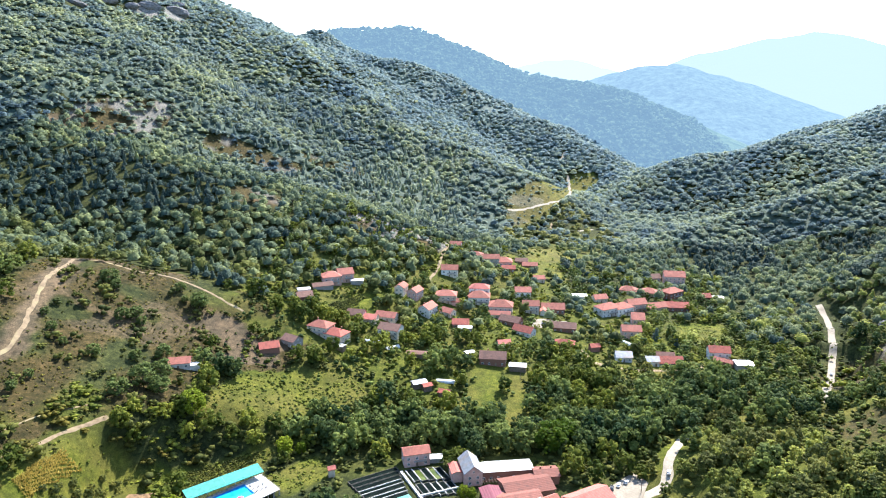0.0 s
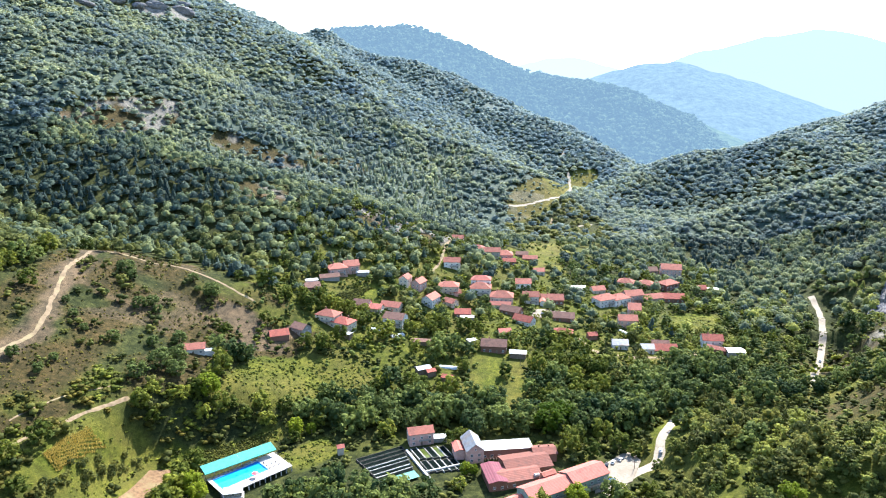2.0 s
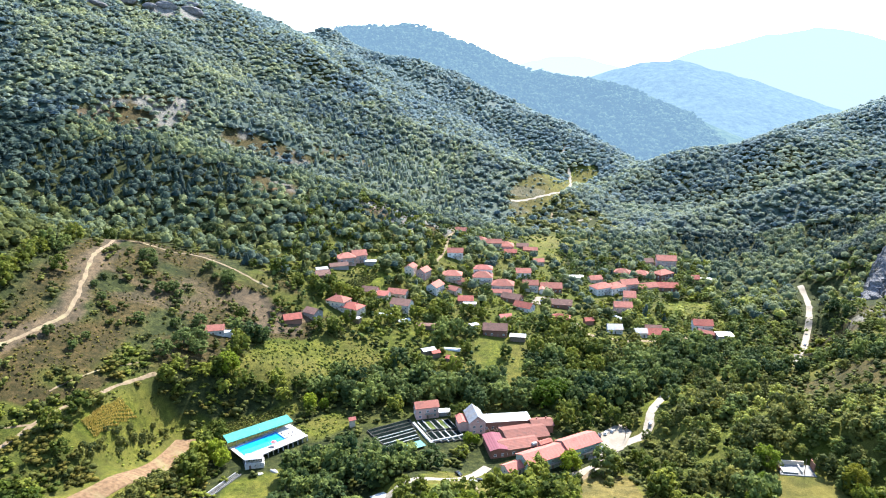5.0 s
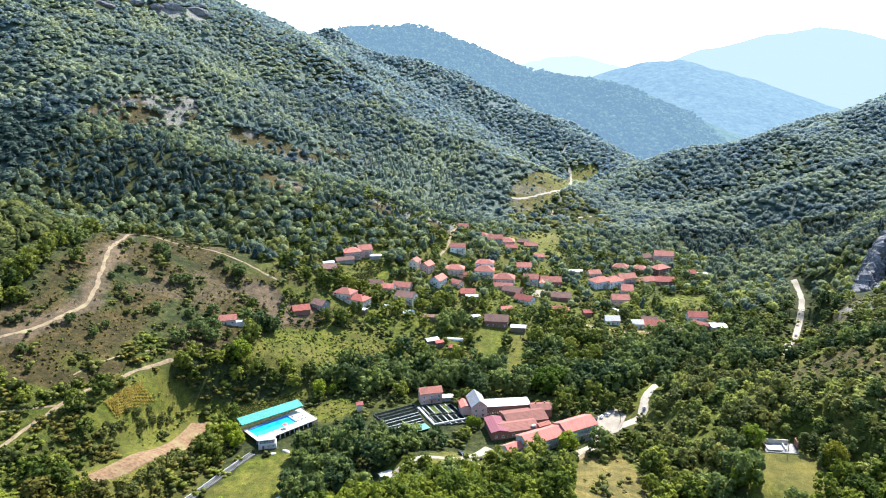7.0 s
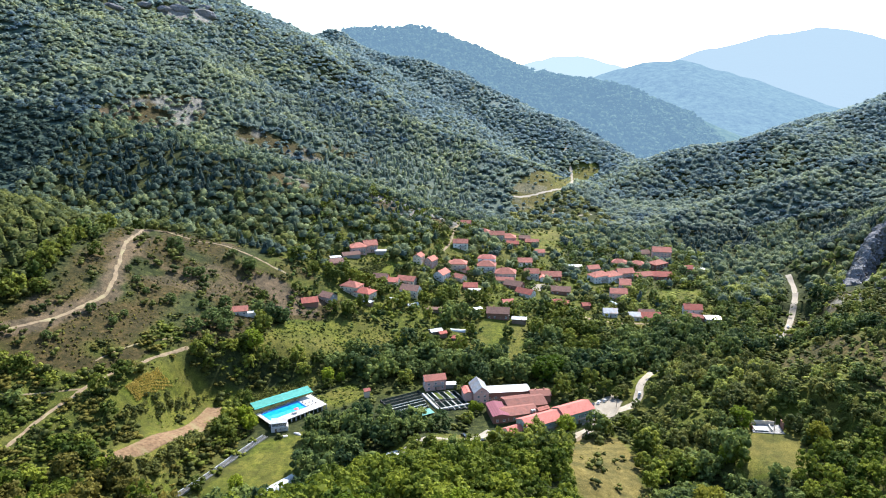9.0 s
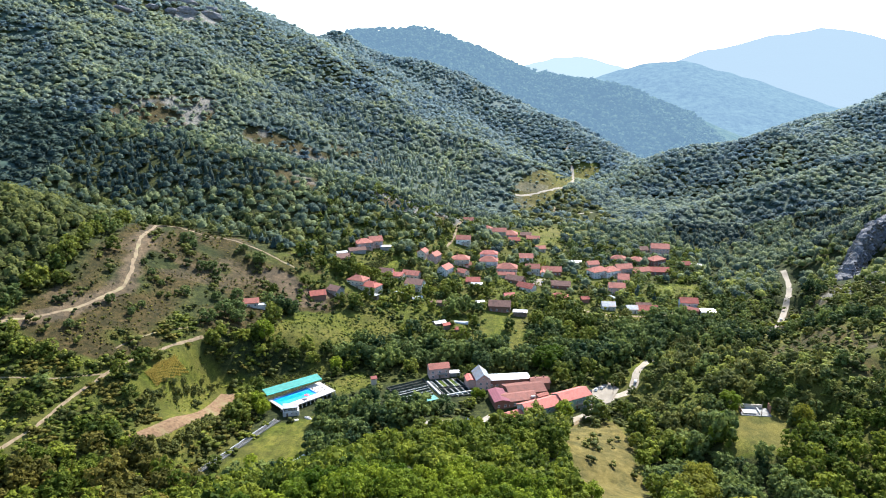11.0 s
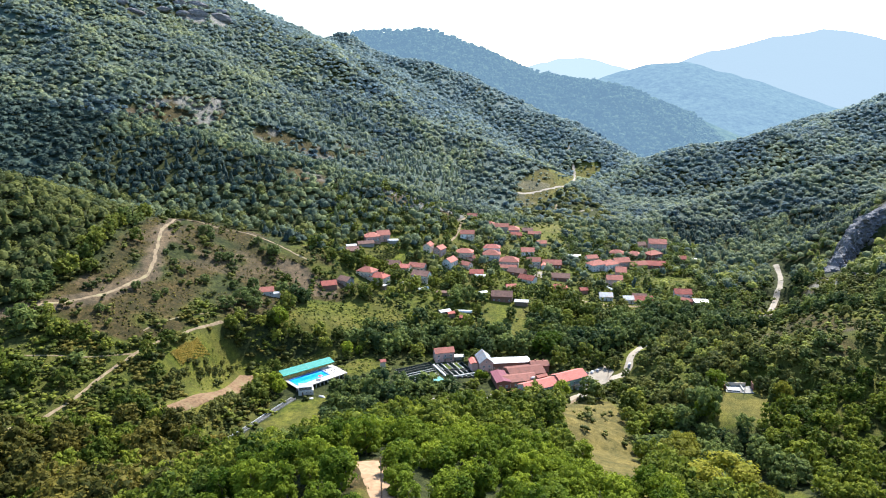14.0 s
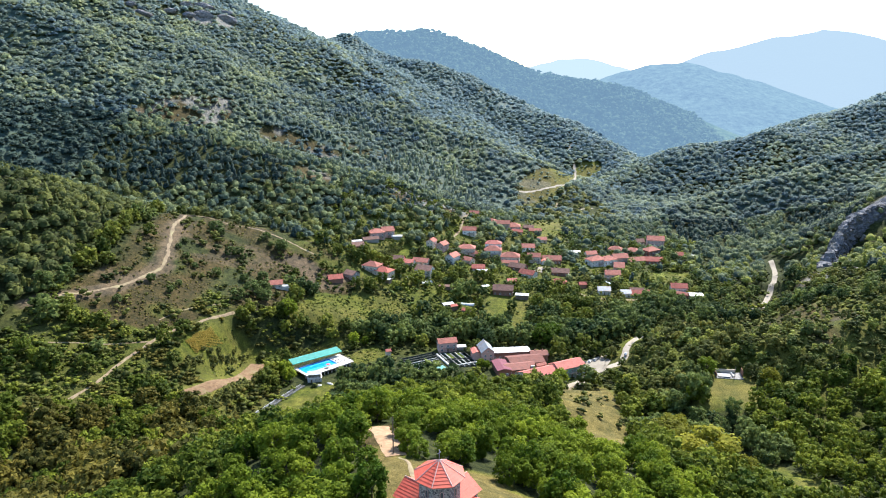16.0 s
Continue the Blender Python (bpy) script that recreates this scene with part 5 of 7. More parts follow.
def boat(x, y, turn, label):
    """An upturned hull under a white cover."""
    ob = root("covered_boat", x, y, float(ground(x, y)), turn, label, "boat")
    bm = bmesh.new()
    bmesh.ops.create_uvsphere(bm, u_segments=16, v_segments=8, radius=1.0, matrix=Matrix.Diagonal((2.8, 1.2, 0.9, 1)))
    bmesh.ops.bisect_plane(bm, geom=bm.verts[:] + bm.edges[:] + bm.faces[:], plane_co=(0, 0, 0), plane_no=(0, 0, -1), clear_outer=True)
    part("cover", bm, WHITE_PAINT, ob)
    part("keel", bx(0, 0, 0.9, 3.6, 0.1, 0.12), WOOD, ob)


boat(-93, 268.5, 25, "white covered boat on the grass below the pool")
boat(-85.5, 271.5, -35, "white sheeted heap beside the pool")


def build_ramp():
    """The long concrete ramp with white side walls that leads down to the pool."""
    pts = [(-132, 212), (-124, 226), (-116.5, 241), (-109.5, 256), (-103, 269)]
    ob = root("pool_ramp", -116.5, 241, 0, 0, "long concrete ramp with white kerb walls", "ramp")
    fine = [((ax + (cx - ax) * s / 6), (ay + (cy - ay) * s / 6)) for (ax, ay), (cx, cy) in zip(pts, pts[1:]) for s in range(6)] + [pts[-1]]
    for off, wd, hh, mat, nm in ((0, 3.6, 0.12, OLD_CONCRETE, "ramp_slab"), (-1.8, 0.28, 0.7, CONCRETE, "kerb_wall"),
                                 (1.8, 0.28, 0.7, WHITE_PAINT, "kerb_wall"), (0.6, 0.2, 0.5, CONCRETE, "middle_wall"), (-0.6, 0.2, 0.45, CONCRETE, "middle_wall")):
        bm, rows = bmesh.new(), []
        for i, (x, y) in enumerate(fine):
            (ax, ay), (cx, cy) = fine[max(0, i - 1)], fine[min(len(fine) - 1, i + 1)]
            n = math.hypot(cx - ax, cy - ay)
            nx, ny = -(cy - ay) / n, (cx - ax) / n
            z = float(ground(x, y))
            rows.append([bm.verts.new((x + nx * (off + e) + 116.5, y + ny * (off + e) - 241, z + zz)) for e, zz in ((-wd / 2, -0.4), (wd / 2, -0.4), (wd / 2, hh), (-wd / 2, hh))])
        for p, q in zip(rows, rows[1:]):
            for j in range(4):
                bm.faces.new((p[j], p[(j + 1) % 4], q[(j + 1) % 4], q[j]))
        bm.faces.new(rows[0])
        bm.faces.new(rows[-1][::-1])
        part(nm, bm, mat, ob)
    for x, y in pts:
        KEEP_CLEAR.append((x, y, 8))


build_ramp()
# gaps in the trees so that the camera sees the polytunnel
KEEP_CLEAR.extend([(-62, 130, 7), (-66, 146, 8), (-71, 165, 9), (-75, 182, 9), (-76, 207, 12), (-70, 195, 11), (-84, 222, 12)])
polytunnel(-86, 218, 50, 24, 6.0, "long torn white polytunnel at the lawn's edge")

# ---- fish farm: concrete raceways ----
DARK_WATER = Mat("pond_water", 0.35)
DARK_WATER.b.inputs["Specular IOR Level"].default_value = 0.0
DARK_WATER.colour(DARK_WATER.ramp(DARK_WATER.noise(0.4, 3, DARK_WATER.coords()), [(0.3, (0.003, 0.005, 0.005)), (0.7, (0.010, 0.016, 0.014))]))
DARK_WATER.bump(DARK_WATER.noise(1.5, 3, DARK_WATER.coords()), 0.1, 0.02)
ALGAE_WATER = Mat("algae_water", 0.1)
ALGAE_WATER.b.inputs["Specular IOR Level"].default_value = 0.12
ALGAE_WATER.colour(ALGAE_WATER.ramp(ALGAE_WATER.noise(0.5, 4, ALGAE_WATER.coords()), [(0.3, (0.03, 0.05, 0.01)), (0.7, (0.10, 0.12, 0.03))]))
TANK_NET = speckled("pale_green_net", (0.05, 0.16, 0.14), (0.09, 0.24, 0.20), 0.6, 0.7)


def raceway(x, y, turn, length, width, water, label, wall=WHITE_PAINT):
    """One long fish tank: four walls, a floor and its water."""
    ob = root("fish_tank", x, y, float(ground(x, y)), turn, label, "fish tank", "fish tanks")
    for s in (-1, 1):
        part("side_wall", bx(0, s * width / 2, 0.3, length, 0.26, 1.4), wall, ob)
        part("end_wall", bx(s * (length / 2 - 0.2), 0, 0.32, 0.4, width - 0.5, 1.36), OLD_CONCRETE, ob)
    part("water", bx(0, 0, 0.25, length - 0.8, width - 0.5, 0.9), water, ob)
    return ob


def build_farm():
    g = random.Random(5)
    # long tanks west of the gangway
    u = (math.cos(radians(29)), math.sin(radians(29)))
    v = (-u[1], u[0])
    for k in range(8):
        mid = (-24.5 + k * 1.55, 312.5 - k * 3.3 + 6.5)
        raceway(mid[0] - 5, mid[1] - 2.6, 29, 27 - 1.2 * k, 3.0, DARK_WATER.m, "long dark fish tank with pale concrete walls", WHITE_PAINT if k in (3, 5) else OLD_CONCRETE)
    ob = root("tank_cover", -17.5, 292.5, float(ground(-17, 293)) + 1.2, 29, "pale green net stretched over fish tanks", "net")
    part("net", bx(0, 0, 0, 18, 6.5, 0.08), TANK_NET, ob)
    for k in range(5):
        part("pole", bx(-8 + 4 * k, 0, 0.06, 0.08, 6.6, 0.08), STEEL, ob)
    # short tanks east of the gangway
    for k in range(5):
        for r in range(2):
            x, y = -9.5 + k * 3.7 + r * 5.4, 316.5 + k * 0.5 - r * 12.6
            raceway(x, y, -64, 11.5, 3.2, ALGAE_WATER.m if (k + r) % 2 and r == 0 else DARK_WATER.m, "short fish tank with pale walls", CONCRETE if (k + r) % 3 else WHITE_PAINT)
    ob = root("gangway", -9.5, 306.5, float(ground(-9, 306)), -65, "white concrete gangway between the fish tanks", "gangway")
    part("slab", bx(0, 0, 0.6, 30, 1.1, 1.2), WHITE_PAINT, ob)
    part("rail", bx(0, 0.5, 1.6, 30, 0.06, 0.06), STEEL, ob)
    for k in range(7):
        part("rail_post", bx(-14 + k * 4.7, 0.5, 1.4, 0.06, 0.06, 0.9), STEEL, ob)
    ob = root("weir_wall", 4, 302, float(ground(4, 302)), 20, "white crossing wall of the fish farm", "wall")
    part("wall", bx(0, 0, 0.7, 20, 0.6, 1.5), WHITE_PAINT, ob)
    KEEP_CLEAR.extend([(-42, 296, 11), (-24, 288, 13), (-6, 290, 11), (-30, 305, 14), (-18, 310, 17), (-4, 308, 18), (6, 304, 14), (-34, 308, 12)])


build_farm()
house(-8.5, 330, 13, 13.5, 8, 2, "gable", "salmon", "pink", 0, label="fish farm hut with a weathered pink roof", name="hut", group="", h=7.0, rise=2.2)
house(-51, 318, 20, 3.2, 3.0, 1, "gable", "orange", "cream", 0, label="tiny kiln hut with an orange roof", name="hut", group="", windows=False, h=4.4, rise=1.0)
house(2.5, 331, 5, 7, 4, 1, "gable", "white", "grey", 0, label="low shed with a pale sheet roof", name="shed", group="", windows=False, h=2.6, rise=0.5)

# ---- restaurant buildings ----
house(19.5, 315, 100, 15, 9, 2, "gable", "grey", "pink", 0, label="pink gabled house with a grey metal roof", name="guest_house", group="", h=7.2, rise=3.6)
house(12.0, 315.5, 100, 9, 5, 1, "gable", "orange", "pink", 0, label="small annex with a bright orange roof", name="annex", group="", h=5.2, rise=0.8, windows=False)
house(37, 317, 6, 27, 9, 1, "gable", "white", "brick", 0, label="long dining hall under a white metal roof", name="dining_hall", group="", h=5.2, rise=0.7)
house(46, 302, 14, 24, 15, 1, "gable", "rust", "brick", 0, label="wide restaurant under a faded brown roof", name="restaurant", group="", h=4.4, rise=2.0, windows=False)
house(41, 292, 14, 21, 13, 1, "gable", "rust", "brick", 0, label="lower restaurant roof stepping to the yard", name="restaurant", group="", h=3.9, rise=1.6)
house(57, 312, 6, 12, 9, 1, "gable", "rust", "brick", 2, label="brick kitchen with chimneys and a brown roof", name="kitchen", group="", h=4.6, rise=1.4, windows=False)
# brick walls are a dark stand-in for the shaded open space under this roof
house(29, 291, 100, 17, 9, 1, "gable", "purple", "brick", 0, label="terrace wing under a plum sheet roof", name="terrace", group="", h=4.6, rise=0.9)
house(52.5, 276, 27.5, 25, 12, 2, "gable", "orange", "green", 0, label="long pale green building with an orange-pink roof", name="guest_house", group="", h=6.3, rise=2.6)
house(73, 286.5, 27.5, 21, 12, 2, "gable", "orange", "green", 0, label="pale green building end with a higher orange-pink roof", name="guest_house", group="", h=7.0, rise=2.6)
house(36, 269, 30, 9, 7, 1, "gable", "orange", "cream", 0, label="low cream store with an orange tiled roof", name="store_house", group="", h=3.4, rise=1.8)
house(55, 286, 27.5, 7, 3, 1, "gable", "salmon", "brick", 0, label="brick stair tower beside the green building", name="stair_tower", group="", h=7.2, rise=0.8, windows=False)
for bx_, by_, r_ in ((40, 300, 26), (60, 285, 20), (30, 312, 20), (55, 305, 20), (74, 288, 15), (32, 266, 13)):
    KEEP_CLEAR.append((bx_, by_, r_ * 0.8))


def water_tank(x, y, z):
    ob = root("water_tank", x, y, z, 20, "white cylindrical water tank on the roof edge", "tank")
    bm = bmesh.new()
    bmesh.ops.create_cone(bm, cap_ends=True, segments=14, radius1=0.9, radius2=0.9, depth=2.6, matrix=Matrix.Translation((0, 0, 1.2)) @ Matrix.Rotation(radians(90), 4, "Y"))
    part("drum", bm, WHITE_PAINT, ob)
    for lx in (-0.8, 0.8):
        part("cradle", bx(lx, 0, 0.3, 0.2, 1.4, 0.6), STEEL, ob)


water_tank(50, 288.5, 4.2)


def pergola(x, y, turn, w, d, z, label):
    """Dark beams over a terrace."""
    ob = root("pergola", x, y, z, turn, label, "pergola")
    for sx in (-1, 1):
        for sy in (-1, 1):
            part("post", bx(sx * w / 2, sy * d / 2, 1.4, 0.18, 0.18, 2.8), WOOD, ob)
    for k in range(7):
        part("beam", bx(-w / 2 + k * w / 6, 0, 2.9, 0.14, d + 0.8, 0.2), WOOD, ob)


pergola(27, 308, 8, 9, 4, float(ground(27, 308)), "wooden pergola between the restaurant roofs")


def pole(x, y, h, label, arm=True):
    ob = root("utility_pole", x, y, float(ground(x, y)), 20, label, "pole", "utility poles")
    bm = bmesh.new()
    tube(bm, 0, 0, -0.5, h, 0.17, 0.11, 8)
    part("post", bm, WOOD, ob)
    if arm:
        part("crossarm", bx(0, 0, h - 0.5, 1.8, 0.12, 0.14), WOOD, ob)
        for k in (-0.75, 0, 0.75):
            bm = bmesh.new()
            tube(bm, k, 0, h - 0.43, h - 0.2, 0.06, n=6)
            part("insulator", bm, WHITE_PAINT, ob)


pole(-21.5, 10, 10.5, "tall timber pole beside the chapel path", False)
pole(78, 272, 8, "timber pole by the green building")
pole(102, 300, 8, "timber pole at the car park")
pole(20, 213, 7, "timber pole on the sandy track")
pole(58, 420, 9, "timber pole behind the brick barn")
pole(160, 226, 8, "dark pole beside the ruin", False)


# ---- ruin on the terrace ----
def build_ruin():
    z = float(ground(158, 229))
    ob = root("ruined_foundation", 158, 230, z, -8, "pale roofless foundation with a few standing walls", "ruin")
    part("floor_slab", bx(0, 0, 0.15, 15, 9, 0.5), CONCRETE, ob)
    part("back_wall", bx(-1, 4.3, 1.3, 12, 0.4, 2.2), WALLS["cream"], ob)
    part("side_wall", bx(-7.2, 1, 1.2, 0.4, 6.5, 1.9), WALLS["brick"], ob)
    part("end_wall", bx(8.0, 2, 2.0, 0.5, 4.5, 3.6), WALLS["brick"], ob)
    part("inner_wall", bx(2.0, 0, 0.9, 0.35, 6, 1.2), WALLS["white"], ob)
    part("table_slab", bx(-3, -1.5, 1.0, 6.5, 4.0, 0.2), WHITE_PAINT, ob)
    for sx in (-6, 0):
        for sy in (-3.2, 0.2):
            part("leg", bx(sx, sy, 0.6, 0.3, 0.3, 0.8), CONCRETE, ob)
    KEEP_CLEAR.append((158, 229, 12))


build_ruin()
house(-28, 243, 30, 9, 5, 1, "gable", "white", "grey", 0, label="white tarpaulin-covered shelter in the hollow", name="shelter", group="", windows=False, h=2.2, rise=0.6)
house(-52, 226, 10, 5, 3, 1, "gable", "white", "grey", 0, label="small white-roofed hutch under trees", name="shed", group="", windows=False, h=2.0, rise=0.4)


# ---- chapel on the hill ----
STONE = Mat("rubble_stone", 0.9)
_v = STONE.node("ShaderNodeTexVoronoi", Scale=2.6)
_e = STONE.node("ShaderNodeTexVoronoi", Scale=2.6)
_e.feature = "DISTANCE_TO_EDGE"
_p = STONE.coords()
STONE.link(_p, _v.inputs["Vector"])
STONE.link(_p, _e.inputs["Vector"])
_s = STONE.t.nodes.new("ShaderNodeSeparateColor")
STONE.link(_v.outputs["Color"], _s.inputs["Color"])
_c = STONE.ramp(_s.outputs[0], [(0.0, (0.07, 0.07, 0.08)), (0.5, (0.20, 0.19, 0.18)), (1.0, (0.42, 0.40, 0.37))])
_c = STONE.mix(STONE.ramp(_e.outputs["Distance"], [(0.02, (1, 1, 1)), (0.07, (0, 0, 0))]), _c, (0.42, 0.40, 0.36))
STONE.colour(STONE.mix(0.4, _c, STONE.ramp(STONE.noise(9.0, 5, _p), [(0.3, (0.5, 0.5, 0.5)), (0.7, (1.3, 1.3, 1.3))]), "MULTIPLY"))
STONE.bump(_e.outputs["Distance"], 0.8, 0.12)
ROOF_RED = speckled("glossy_red_roof_tiles", (0.42, 0.058, 0.032), (0.52, 0.10, 0.06), 1.4, 0.55, 0.0, 0.1, stain=(0.38, 0.08, 0.05))
FLASH = speckled("pale_ridge_caps", (0.38, 0.24, 0.21), (0.48, 0.33, 0.30), 2.0, 0.5)


def roof_facet(a, b, c, d, rows, step=0.07, thick=0.10):
    """One roof plane as overlapping courses of pressed tile, from the eave a-b up to c-d (d over a)."""
    a, b, c, d = (Vector(v) for v in (a, b, c, d))
    n = (b - a).cross(d - a).normalized()
    if n.z < 0:
        n = -n
    bm = bmesh.new()
    for i in range(rows):
        s, t = i / rows, (i + 1) / rows
        lo, hi = (a.lerp(d, s), b.lerp(c, s)), (a.lerp(d, t), b.lerp(c, t))
        up = n * (thick + step)
        quad = [lo[0] + up, lo[1] + up, hi[1] + n * thick, hi[0] + n * thick]
        low = [lo[0], lo[1], hi[1], hi[0]]
        q = [bm.verts.new(v) for v in quad]
        w = [bm.verts.new(v) for v in low]
        bm.faces.new(q)
        for j in range(4):
            k = (j + 1) % 4
            if (quad[j] - quad[k]).length > 1e-3:
                bm.faces.new((q[j], w[j], w[k], q[k]))
    bmesh.ops.remove_doubles(bm, verts=bm.verts[:], dist=1e-4)
    return bm


def arched_window(parent, x, y, z, turn, w=0.55, h=1.5):
    bm = bmesh.new()
    out = [(-w / 2, -h / 2), (w / 2, -h / 2)] + [(math.cos(t) * w / 2, h / 2 - w / 2 + math.sin(t) * w / 2) for t in np.linspace(0, math.pi, 7)]
    prism(bm, out, -0.06, 0.06)
    ob = part("window", bm, GLASS, parent, "narrow arched window", at=(x, y, z), turn=turn)
    bm = bmesh.new()
    for (ax, az), (cx, cz) in zip(out, out[1:] + out[:1]):
        rod(bm, (ax * 1.12, -0.06, az * 1.08), (cx * 1.12, -0.06, cz * 1.08), 0.06, 6)
    part("frame", bm, FLASH, ob)


def build_chapel():
    X, Y, Z = -9.2, -31.0, 110.0
    ob = root("chapel", X, Y, Z, 52.0, "small stone chapel with red tiled octagonal dome roof", "chapel")
    r, eave, apex = 4.1, 14.2, 17.2
    # drum
    bm = bmesh.new()
    bmesh.ops.create_cone(bm, cap_ends=True, segments=8, radius1=r, radius2=r, depth=eave - 4.0,
                          matrix=Matrix.Translation((0, 0, (eave + 4.0) / 2)) @ Matrix.Rotation(radians(22.5), 4, "Z"))
    drum = part("drum", bm, STONE.m, ob, "rubble stone octagonal drum")
    R = 5.05
    ring = [(R * math.cos(radians(45 * i + 22.5)), R * math.sin(radians(45 * i + 22.5)), eave) for i in range(8)]
    top = (0, 0, apex)
    for i in range(8):
        a, b = ring[i], ring[(i + 1) % 8]
        t0 = Vector(a).lerp(Vector(top), 0.985)
        t1 = Vector(b).lerp(Vector(top), 0.985)
        part("dome_facet", roof_facet(a, b, t1, t0, 8), ROOF_RED, ob)
        bm = bmesh.new()
        rod(bm, Vector(a) + Vector((0, 0, 0.17)), Vector(top) + Vector((0, 0, 0.15)), 0.10, 6)
        part("ridge_cap", bm, FLASH, ob)
    bm = bmesh.new()
    bmesh.ops.create_cone(bm, cap_ends=True, segments=8, radius1=R - 0.15, radius2=R - 0.15, depth=0.25,
                          matrix=Matrix.Translation((0, 0, eave - 0.05)) @ Matrix.Rotation(radians(22.5), 4, "Z"))
    part("cornice", bm, FLASH, ob)
    for i in range(8):
        t = radians(45 * i)
        d = r * math.cos(radians(22.5)) + 0.02
        arched_window(ob, d * math.cos(t), d * math.sin(t), eave - 2.2, 45 * i + 90)
    # four arms
    for k in range(4):
        t = 90 * k
        L, w, h, rise = 8.2, 6.2, 8.2, 2.1
        rot = Matrix.Rotation(radians(t), 4, "Z")
        bm = bmesh.new()
        out = [(-w / 2, -3.0), (w / 2, -3.0), (w / 2, h), (0, h + rise), (-w / 2, h)]
        prism(bm, out, 0.5, L)
        bmesh.ops.transform(bm, verts=bm.verts[:], matrix=rot)
        part("arm_wall", bm, STONE.m, ob, "rubble stone wall")
        e, ov = w / 2 + 0.6, L + 0.6
        zl = h - 0.6 * rise / (w / 2)
        for s in (-1, 1):
            a, b = Vector((s * e, 0.5, zl)), Vector((s * e, ov, zl))
            c, d = Vector((0, ov, h + rise)), Vector((0, 0.5, h + rise))
            part("arm_roof", roof_facet(rot @ a, rot @ b, rot @ c, rot @ d, 7), ROOF_RED, ob)
        bm = bmesh.new()
        rod(bm, rot @ Vector((0, 0.5, h + rise + 0.16)), rot @ Vector((0, ov, h + rise + 0.16)), 0.12, 6)
        part("ridge_cap", bm, FLASH, ob)
        p = rot @ Vector((0, L + 0.02, 4.2))
        arched_window(ob, p.x, p.y, p.z, t, 0.8, 2.0)
    # corner rooms between the arms
    for k in range(4):
        rot = Matrix.Rotation(radians(90 * k + 45), 4, "Z")
        p = rot @ Vector((0, 6.0, 0))
        part("corner_room", bx(p.x, p.y, 2.0, 5.0, 5.0, 10.0, 90 * k), STONE.m, ob)
        rr = [(p.x + 2.9 * a, p.y + 2.9 * b, 7.0) for a, b in ((-1, -1), (1, -1), (1, 1), (-1, 1))]
        for i in range(4):
            a, b = rr[i], rr[(i + 1) % 4]
            q = Vector((p.x * 0.8, p.y * 0.8, 8.4))
            part("corner_roof", roof_facet(a, b, q.lerp(Vector(b), 0.02), q.lerp(Vector(a), 0.02), 5), ROOF_RED, ob)
    # cross
    bm = bmesh.new()
    box(bm, 0, 0, apex + 1.1, 0.11, 0.11, 2.2)
    box(bm, 0, 0, apex + 1.55, 0.95, 0.11, 0.11)
    tube(bm, 0, 0, apex - 0.1, apex + 0.25, 0.22, 0.10, 8)
    part("cross", bm, STEEL, ob, "grey metal cross")
    KEEP_CLEAR.append((X, Y, 18))


build_chapel()


# ---- crags above the river road ----
CRAG = Mat("grey_crag", 0.95)
_p = CRAG.position()
_c = CRAG.ramp(CRAG.noise(0.25, 8, _p, 0.75), [(0.3, (0.07, 0.072, 0.082)), (0.55, (0.16, 0.16, 0.17)), (0.75, (0.33, 0.31, 0.29))])
CRAG.colour(CRAG.mix(CRAG.ramp(CRAG.noise(0.09, 3, _p), [(0.5, (0, 0, 0)), (0.7, (0.6, 0.6, 0.6))]), _c, (0.10, 0.085, 0.05)))
CRAG.bump(CRAG.noise(0.7, 8, _p, 0.8), 1.0, 1.2)


def crag(x, y, sx, sy, sz, turn, seed, sink=0.3, label="dark grey broken crag above the river road"):
    """A broken rock face: a blocky body split by ledges."""
    g = np.random.default_rng(seed)
    bm = bmesh.new()
    bmesh.ops.create_icosphere(bm, subdivisions=3, radius=1.0)
    cuts = g.normal(size=(70, 3)) * (1, 1, 0.8)
    cuts /= np.linalg.norm(cuts, axis=1)[:, None]
    deep = 0.62 + 0.33 * g.random(70)
    k2, ph2 = g.normal(size=(9, 3)) * 9.0, g.random(9) * 6.3
    for v in bm.verts:
        p = np.array(v.co)
        for n, d in zip(cuts, deep):
            over = p @ n - d
            if over > 0:
                p = p - n * over * 0.95
        v.co = Vector(p * (1 + 0.05 * np.abs(np.sin(k2 @ p + ph2)).sum() / 3 + 0.03 * g.normal() + 0.05 * math.floor((p[2] * 5.0 + p[0]) % 2)))
    me = bpy.data.meshes.new("crag")
    bm.to_mesh(me)
    bm.free()
    me.materials.append(CRAG.m)
    ob = new("crag", me)
    ob.matrix_basis = Matrix.LocRotScale((x, y, float(ground(x, y)) + sz * (1 - 2 * sink) * 0.5), Euler((0.1 * g.normal(), 0.1 * g.normal(), radians(turn))), (sx, sy, sz))
    KEEP_CLEAR.append((x, y - 3, max(sx, sy) * 0.85))
    return tagged(ob, label, "crag", "crags")


